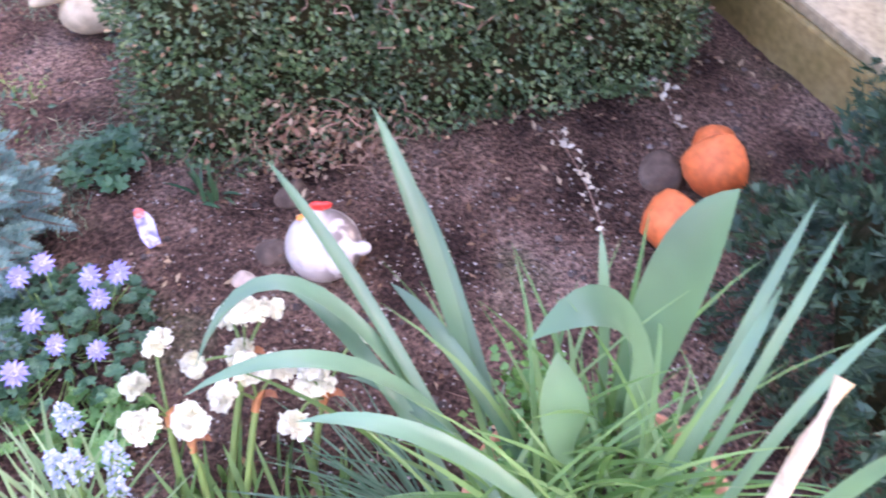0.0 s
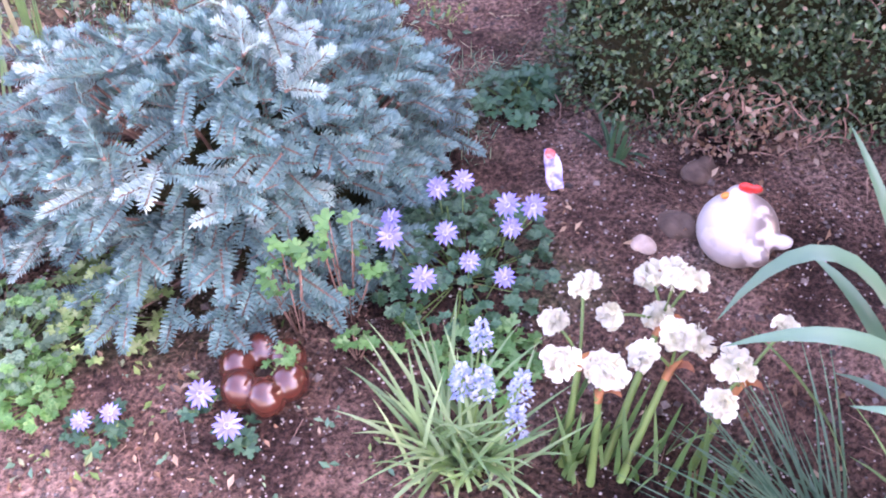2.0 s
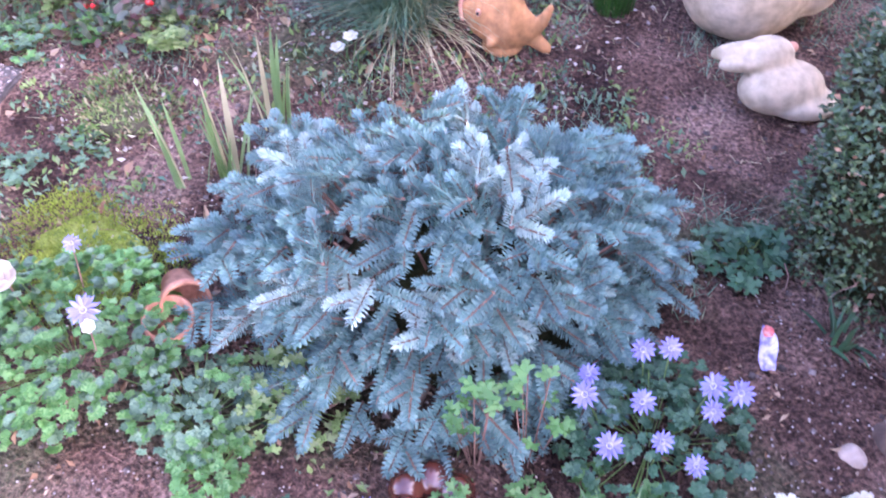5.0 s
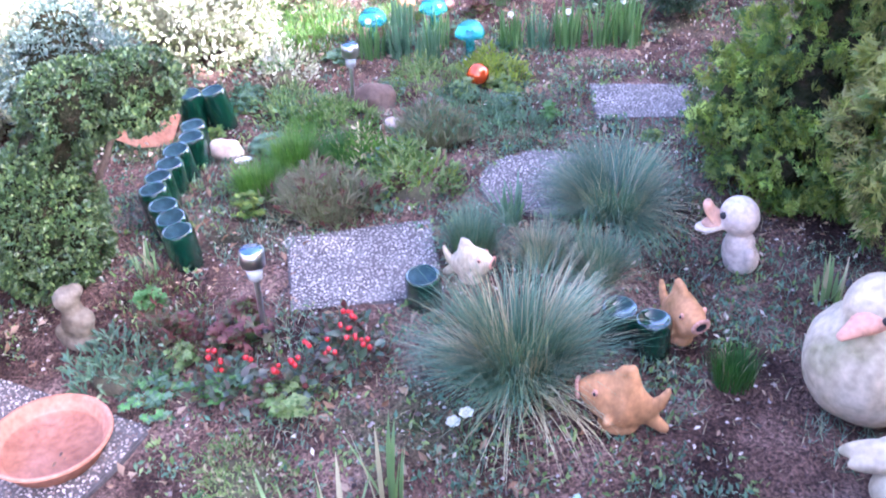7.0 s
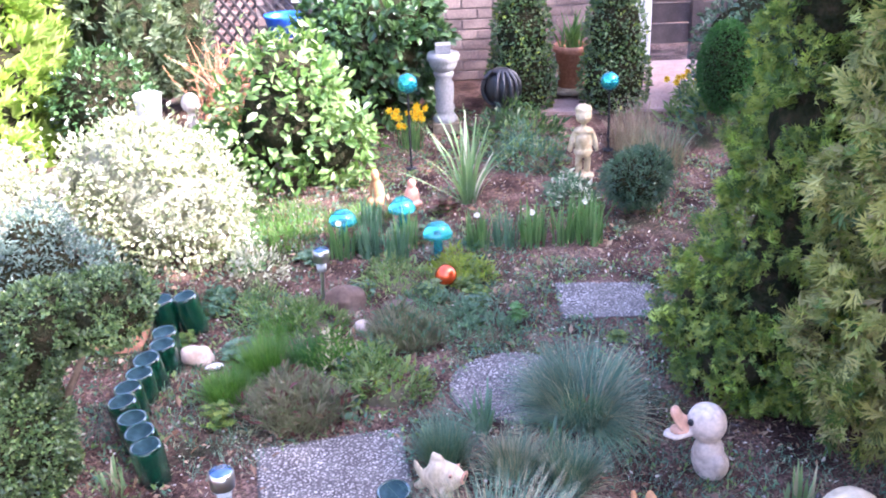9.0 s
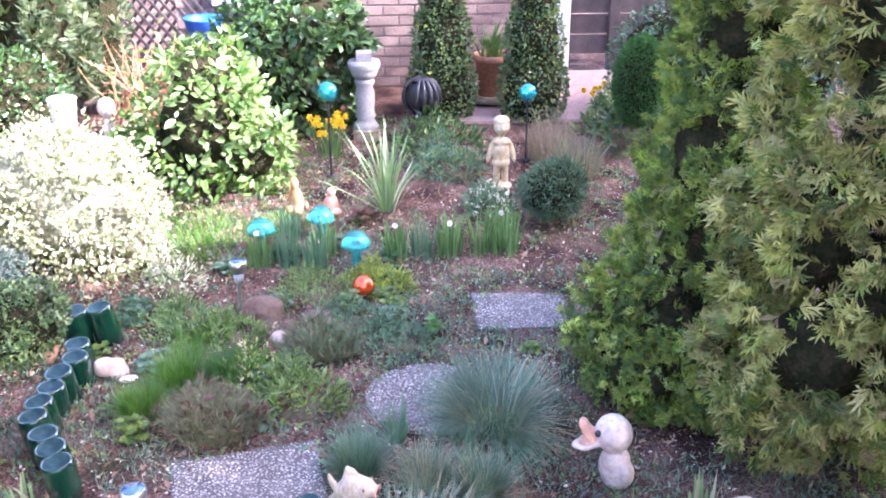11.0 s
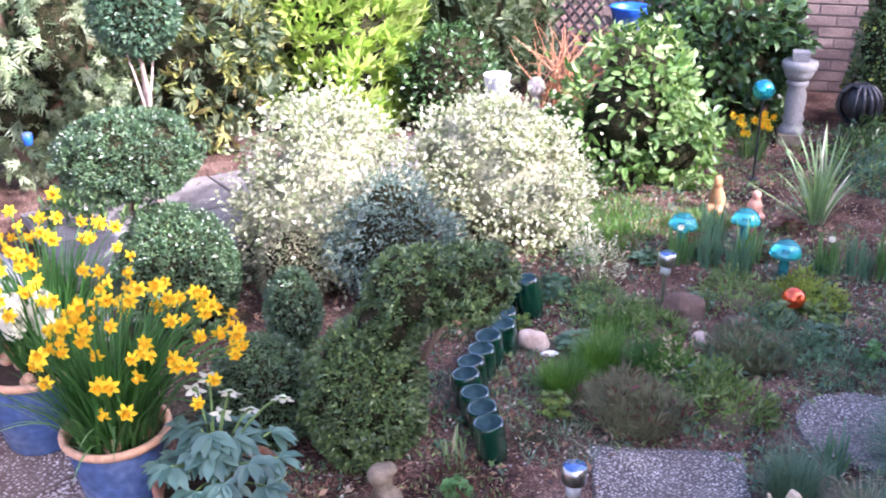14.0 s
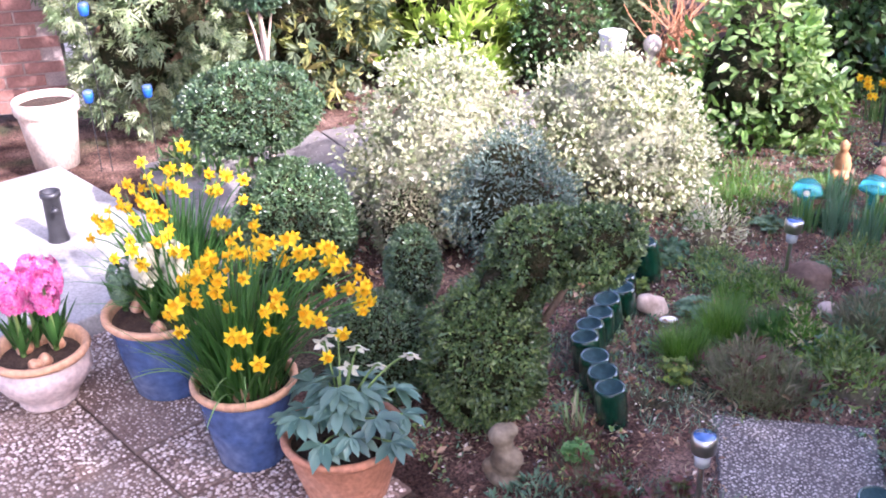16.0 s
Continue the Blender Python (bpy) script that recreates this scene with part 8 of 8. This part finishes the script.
def daffodils(x, y, z, n, r, h, seed, label, off=(0, 0)):
    rng = np.random.default_rng(seed)
    root = thing("daffodils", x, y, z, label, "flower", "potted daffodils")
    m = n * 5
    a, q = rng.uniform(0, 6.28, m), r * np.sqrt(rng.uniform(0, 1, m))
    base = np.stack([q * np.cos(a), q * np.sin(a), np.full(m, -0.02)], -1)
    V, Fc = blades(rng, base, a + rng.normal(0, 0.5, m), np.abs(rng.normal(0.12, 0.24, m)), rng.uniform(0.05, 0.9, m), h * rng.uniform(0.5, 0.98, m), rng.uniform(0.009, 0.013, m), 6, fold=0.35)
    V2, F2 = blades(rng, base[:14], a[:14], rng.uniform(0.4, 0.8, 14), rng.uniform(0.9, 1.7, 14), h * rng.uniform(0.6, 0.9, 14), np.full(14, 0.009), 8, fold=0.35)
    tagged(soup("leaf_tuft", [(V, Fc, DARKGRASS), (V2, F2, BULBLEAF)], root), kind="stuff")
    for i in range(n):
        aa, qq = rng.uniform(0, 6.28), math.sqrt(rng.random())
        f = np.array([0.4 * r * qq * math.cos(aa), 0.4 * r * qq * math.sin(aa), 0])
        t = np.array([off[0] + 2.5 * r * qq * math.cos(aa), off[1] + 2.5 * r * qq * math.sin(aa), h * (1.0 - 0.4 * qq * qq) + rng.normal(0, 0.035)])
        d = Vector((rng.normal(0.62, 0.55) + 0.5 * math.cos(aa), rng.normal(-0.35, 0.55) + 0.5 * math.sin(aa), rng.normal(0.1, 0.25)))
        soup("stem", [(*tubes([curve3(f, 0.55 * t + (0, 0, 0.1), t, 6)], [[0.002] * 6], 5), DARKGRASS)], root)
        child_mesh("flower", DAFFODIL, root, face_to(t, d, 0.82 + 0.26 * rng.random(), rng.uniform(0, 6)))
    return root


daffodils(-3.20, 0.56, ZT + 0.235, 84, 0.108, 0.40, 321, "dense yellow miniature daffodils in a blue pot", (0.03, 0.09))
daffodils(-3.70, 0.53, ZT + 0.25, 60, 0.11, 0.40, 322, "yellow miniature daffodils in the larger blue pot", (-0.08, 0.04))


def hyacinth(x, y, z, material, h, seed, label):
    rng = np.random.default_rng(seed)
    root = thing("hyacinth", x, y, z, label, "flower", "hyacinths")
    m = 150
    t, a = rng.uniform(0, 1, m), rng.uniform(0, 6.28, m)
    r = 0.038 * np.sin(np.pi * (0.12 + 0.76 * t)) ** 0.6
    P = np.stack([r * np.cos(a), r * np.sin(a), h + 0.12 * t - 0.03], -1)
    d = unit(np.stack([np.cos(a), np.sin(a), 0.2 + 0.8 * (t - 0.4)], -1))
    V, Fc = scatter(petal_ring(6, 0.015, 0.008, 0.35)[0], petal_ring(6, 0.015, 0.008, 0.35)[1], frames(np.cross(d, rng.normal(0, 1, d.shape)), d), P, rng.uniform(0.85, 1.2, m))
    soup("flower_spike", [(V, Fc, material)], root, smooth=True)
    soup("stem", [(*tubes([[(0, 0, 0), (0, 0.003, h * 0.5), (0, 0, h + 0.07)]], [[0.007, 0.006, 0.004]], 8), STALK)], root)
    n = 8
    V, Fc = blades(rng, np.zeros((n, 3)), np.arange(n) * 0.785 + rng.normal(0, 0.2, n), rng.uniform(0.25, 0.6, n), rng.uniform(-0.3, 0.2, n), rng.uniform(0.11, 0.17, n), np.full(n, 0.024), 6, fold=0.5)
    soup("leaf_rosette", [(V, Fc, DARKGRASS)], root)


for i, (dx, dy) in enumerate([(0.0, 0.0), (-0.06, 0.03), (-0.02, -0.06), (0.05, 0.05), (-0.03, 0.075), (0.04, -0.045)]):
    hyacinth(-3.83 + dx, 0.09 + dy, ZT + 0.165, PINK, 0.17 + 0.012 * (i % 3), 331 + i, "bright pink hyacinth in a beige pot")
for i, (dx, dy) in enumerate([(0.12, -0.03), (0.15, 0.05), (0.0, -0.09)]):
    hyacinth(-3.76 + dx, 0.45 + dy, ZT + 0.25, CREAM if i < 2 else SEDUM, 0.165 if i < 2 else 0.07, 341 + i, "creamy white hyacinth beside daffodils")


def hellebore():
    rng = np.random.default_rng(351)
    x, y, z = -2.925, 0.735, ZT + 0.165
    root = thing("hellebore", x, y, z, "white hellebore with bluish leathery leaves in a pot", "flower")
    for i in range(32):
        a = i * 2.4
        q = 0.03 + 0.13 * (i % 5) / 4
        c = np.array([q * math.cos(a), q * math.sin(a), 0.17 - 0.6 * q + 0.03 * math.sin(i * 1.7)])
        n = 7
        b = a + np.linspace(-1.5, 1.5, n) + rng.normal(0, 0.1, n)
        d = np.stack([np.cos(b), np.sin(b), rng.uniform(-0.5, 0.05, n)], -1)
        s = rng.uniform(0.058, 0.088, n)
        V, Fc = scatter(LONG_V, LONG_F, frames(d, np.tile([0.3 * math.cos(a), 0.3 * math.sin(a), 1.0], (n, 1))), np.tile(c, (n, 1)), np.stack([s * 0.42, s, s], -1))
        soup("leaf", [(V, Fc, HELLEB)], root)
        soup("leaf_stalk", [(*tubes([curve3((0, 0, 0), c * (0.4, 0.4, 0.8), c, 5)], [[0.003] * 5], 5), STALK)], root)
    for i, (dx, dy, h) in enumerate([(0.0, 0.06, 0.27), (-0.06, 0.03, 0.29), (0.1, 0.16, 0.27), (-0.02, 0.04, 0.2), (0.03, 0.1, 0.22), (-0.09, 0.0, 0.25)]):
        soup("flower_stalk", [(*tubes([curve3((0, 0, 0), (0.3 * dx, 0.3 * dy, h * 0.7), (dx, dy, h), 6)], [[0.003] * 6], 6), STALK)], root)
        child_mesh("flower", HELLFLOWER, root, face_to((dx, dy, h), (0.7, -0.5, -0.7 + 0.5 * (i % 2)), 1.0, i))


hellebore()

# ---- litter, seedlings and stones on the soil: past counting ----
def strew():
    rng = np.random.default_rng(400)
    def zone(n):
        x, y = rng.uniform(-4.6, 1.2, n), rng.uniform(0.35, 5.2, n)
        keep = ~((x < -2.55) & (y < 1.0))
        for px, py, r in ((-2.4, 1.88, 0.21), (-2.27, 2.6, 0.2), (-2.36, 3.33, 0.18), (-2.55, 0.9, 0.25)):
            keep &= (x - px) ** 2 + (y - py) ** 2 > r * r
        x, y = x[keep], y[keep]
        return np.stack([x, y, g(x, y) + 0.004], -1)
    P = zone(9000)
    N = np.tile([0, 0, 0.25], (len(P), 1))
    tagged(soup("leaf_litter", [leaves(rng, P, N, 0.018, 0.45, 0.9, 0.5, DEAD)], None, smooth=False), "dry brown leaves and petals scattered on soil", "leaf litter", kind="stuff")
    P = zone(9000)
    P = P[(P[:, 0] < -0.75) & (P[:, 1] > 1.0)]
    m = len(P)
    V, Fc = blades(rng, P, rng.uniform(0, 6.28, m), rng.uniform(1.1, 1.5, m), rng.uniform(-0.2, 0.3, m), rng.uniform(0.015, 0.05, m), np.full(m, 0.0022), 2)
    tagged(soup("straw_litter", [(V, Fc, STRAW)], None), "short pieces of dry straw on soil", "straw", kind="stuff")
    P = zone(6500)
    P = P[P[:, 0] < -1.5]
    tagged(soup("fallen_leaves", [leaves(rng, P + (0, 0, 0.004), np.tile([0, 0, 0.3], (len(P), 1)), 0.03, 0.5, 0.9, 0.5, DEAD)], None, smooth=False), "curled beige and reddish fallen leaves on soil", "fallen leaves", kind="stuff")
    P = zone(7000)
    P = P[(P[:, 0] < -0.9) | (np.arange(len(P)) % 4 == 0)]
    d = unit(rng.normal(0, 1, P.shape) * (1, 1, 0.15))
    V, Fc = tubes([np.stack([p, p + q * l]) for p, q, l in zip(P, d, rng.uniform(0.01, 0.05, len(P)))], [[0.0011, 0.0006]] * len(P), 3)
    tagged(soup("twig_litter", [(V, Fc, TWIG)], None), "small twigs and needles lying on soil", "twigs", kind="stuff")
    P = zone(13000)
    ico = np.array([(0, 0, .6), (.9, 0, 0), (0, .8, 0), (-.8, 0, .1), (0, -.9, 0)])
    icf = np.array([(0, 1, 2), (0, 2, 3), (0, 3, 4), (0, 4, 1)])
    a = rng.uniform(0, 6.28, len(P))
    R = np.stack([np.stack([np.cos(a), -np.sin(a), 0 * a], -1), np.stack([np.sin(a), np.cos(a), 0 * a], -1), np.tile([0, 0, 1.0], (len(P), 1))], 1)
    V, Fc = scatter(ico, icf, R, P - (0, 0, 0.003), 0.003 + 0.010 * rng.uniform(0, 1, len(P)) ** 2)
    tagged(soup("gravel", [(V, Fc, rough_mat("soil_pebbles", [(0.05, 0.033, 0.028), (0.1, 0.075, 0.065), (0.24, 0.2, 0.18)], 30, 90, 0.9, 0.3, 0.001, own="island"))], None, smooth=False), "small pebbles and crumbs of soil", "gravel", kind="stuff")
    # pale grit on the near soil
    m = 5200
    x, y = rng.uniform(-1.9, 0.6, m), rng.uniform(0.35, 1.5, m)
    a = rng.uniform(0, 6.28, m)
    R = np.stack([np.stack([np.cos(a), -np.sin(a), 0 * a], -1), np.stack([np.sin(a), np.cos(a), 0 * a], -1), np.tile([0, 0, 1.0], (m, 1))], 1)
    V, Fc = scatter(ico, icf, R, np.stack([x, y, g(x, y) + 0.004], -1), rng.uniform(0.0012, 0.0042, m))
    tagged(soup("pale_grit", [(V, Fc, rough_mat("pale_grit", [(0.2, 0.16, 0.14), (0.34, 0.29, 0.26), (0.5, 0.45, 0.4)], 30, 90, 0.9, 0.3, 0.001, own="island"))], None, smooth=False), "pale grit scattered over dark soil", "grit", kind="stuff")
    P = zone(9000)
    P = P[(P[:, 0] < -1.2) & (P[:, 1] > 1.0)]
    a = rng.uniform(0, 6.28, len(P))
    R = np.stack([np.stack([np.cos(a), -np.sin(a), 0 * a], -1), np.stack([np.sin(a), np.cos(a), 0 * a], -1), np.tile([0, 0, 1.0], (len(P), 1))], 1)
    V, Fc = scatter(ico, icf, R, P, 0.002 + 0.007 * rng.uniform(0, 1, len(P)) ** 2)
    tagged(soup("bed_grit", [(V, Fc, rough_mat("bed_grit", [(0.28, 0.22, 0.19), (0.42, 0.36, 0.32), (0.58, 0.52, 0.47)], 30, 90, 0.9, 0.3, 0.001, own="island"))], None, smooth=False), "pale grit and chips scattered over the bed", "grit", kind="stuff")
    P = zone(5000)
    P = P[(P[:, 0] < -1.2) & (P[:, 1] > 1.0)]
    tagged(soup("petal_litter", [leaves(rng, P + (0, 0, 0.006), np.tile([0, 0, 0.3], (len(P), 1)), 0.016, 0.5, 0.9, 0.5, POPPYPETAL)], None, smooth=False), "bleached leaf scraps and petals on the bed", "leaf litter", kind="stuff")
    # seedlings in patches
    P = zone(24000)
    f = np.array([noise.noise((x * 1.6, y * 1.6, 7)) + 0.5 * noise.noise((x * 5, y * 5, 2)) for x, y, _ in P])
    bare = ((P[:, 0] > -0.9) & (P[:, 1] > 0.9)) | ((P[:, 1] < 0.95) & (P[:, 0] > -1.7) & (rng.uniform(0, 1, len(P)) < 0.8))
    keep = (f > -0.08) & ~bare
    P, f = P[keep], f[keep]
    pieces = []
    for mt, sel in ((WEED, slice(0, None, 3)), (SEDUM, slice(1, None, 6)), (FESCUE, slice(2, None, 3))):
        q = P[sel]
        k = np.repeat(q, 4, 0) + rng.normal(0, 0.012, (len(q) * 4, 3)) * (1, 1, 0) + (0, 0, 0.004)
        pieces.append(leaves(rng, k, np.tile([0, 0, 0.8], (len(k), 1)), 0.018, 0.45, 0.7, 0.5, mt))
    tagged(soup("seedlings", pieces, None, smooth=False), "mixed small weeds and seedlings covering the soil", "weeds", kind="stuff")
    n = 26000
    x, y = rng.uniform(-3.5, -0.7, n), rng.uniform(1.2, 3.6, n)
    k = np.array([noise.noise((a * 3, b * 3, 1)) for a, b in zip(x, y)]) > 0.02
    k &= (x + 2.4) ** 2 + (y - 1.88) ** 2 > 0.06
    k &= (x + 2.27) ** 2 + (y - 2.6) ** 2 > 0.05
    k &= (x + 2.36) ** 2 + (y - 3.33) ** 2 > 0.05
    x, y = x[k], y[k]
    m = len(x)
    V, Fc = blades(rng, np.stack([x, y, g(x, y)], -1), rng.uniform(0, 6.28, m), rng.uniform(0.2, 1.2, m), rng.uniform(0, 0.8, m), rng.uniform(0.02, 0.055, m), np.full(m, 0.0024), 3)
    tagged(soup("sparse_grass", [(V, Fc, FESCUE)], None), "sparse thin grass and moss on soil", "grass", kind="stuff")


strew()
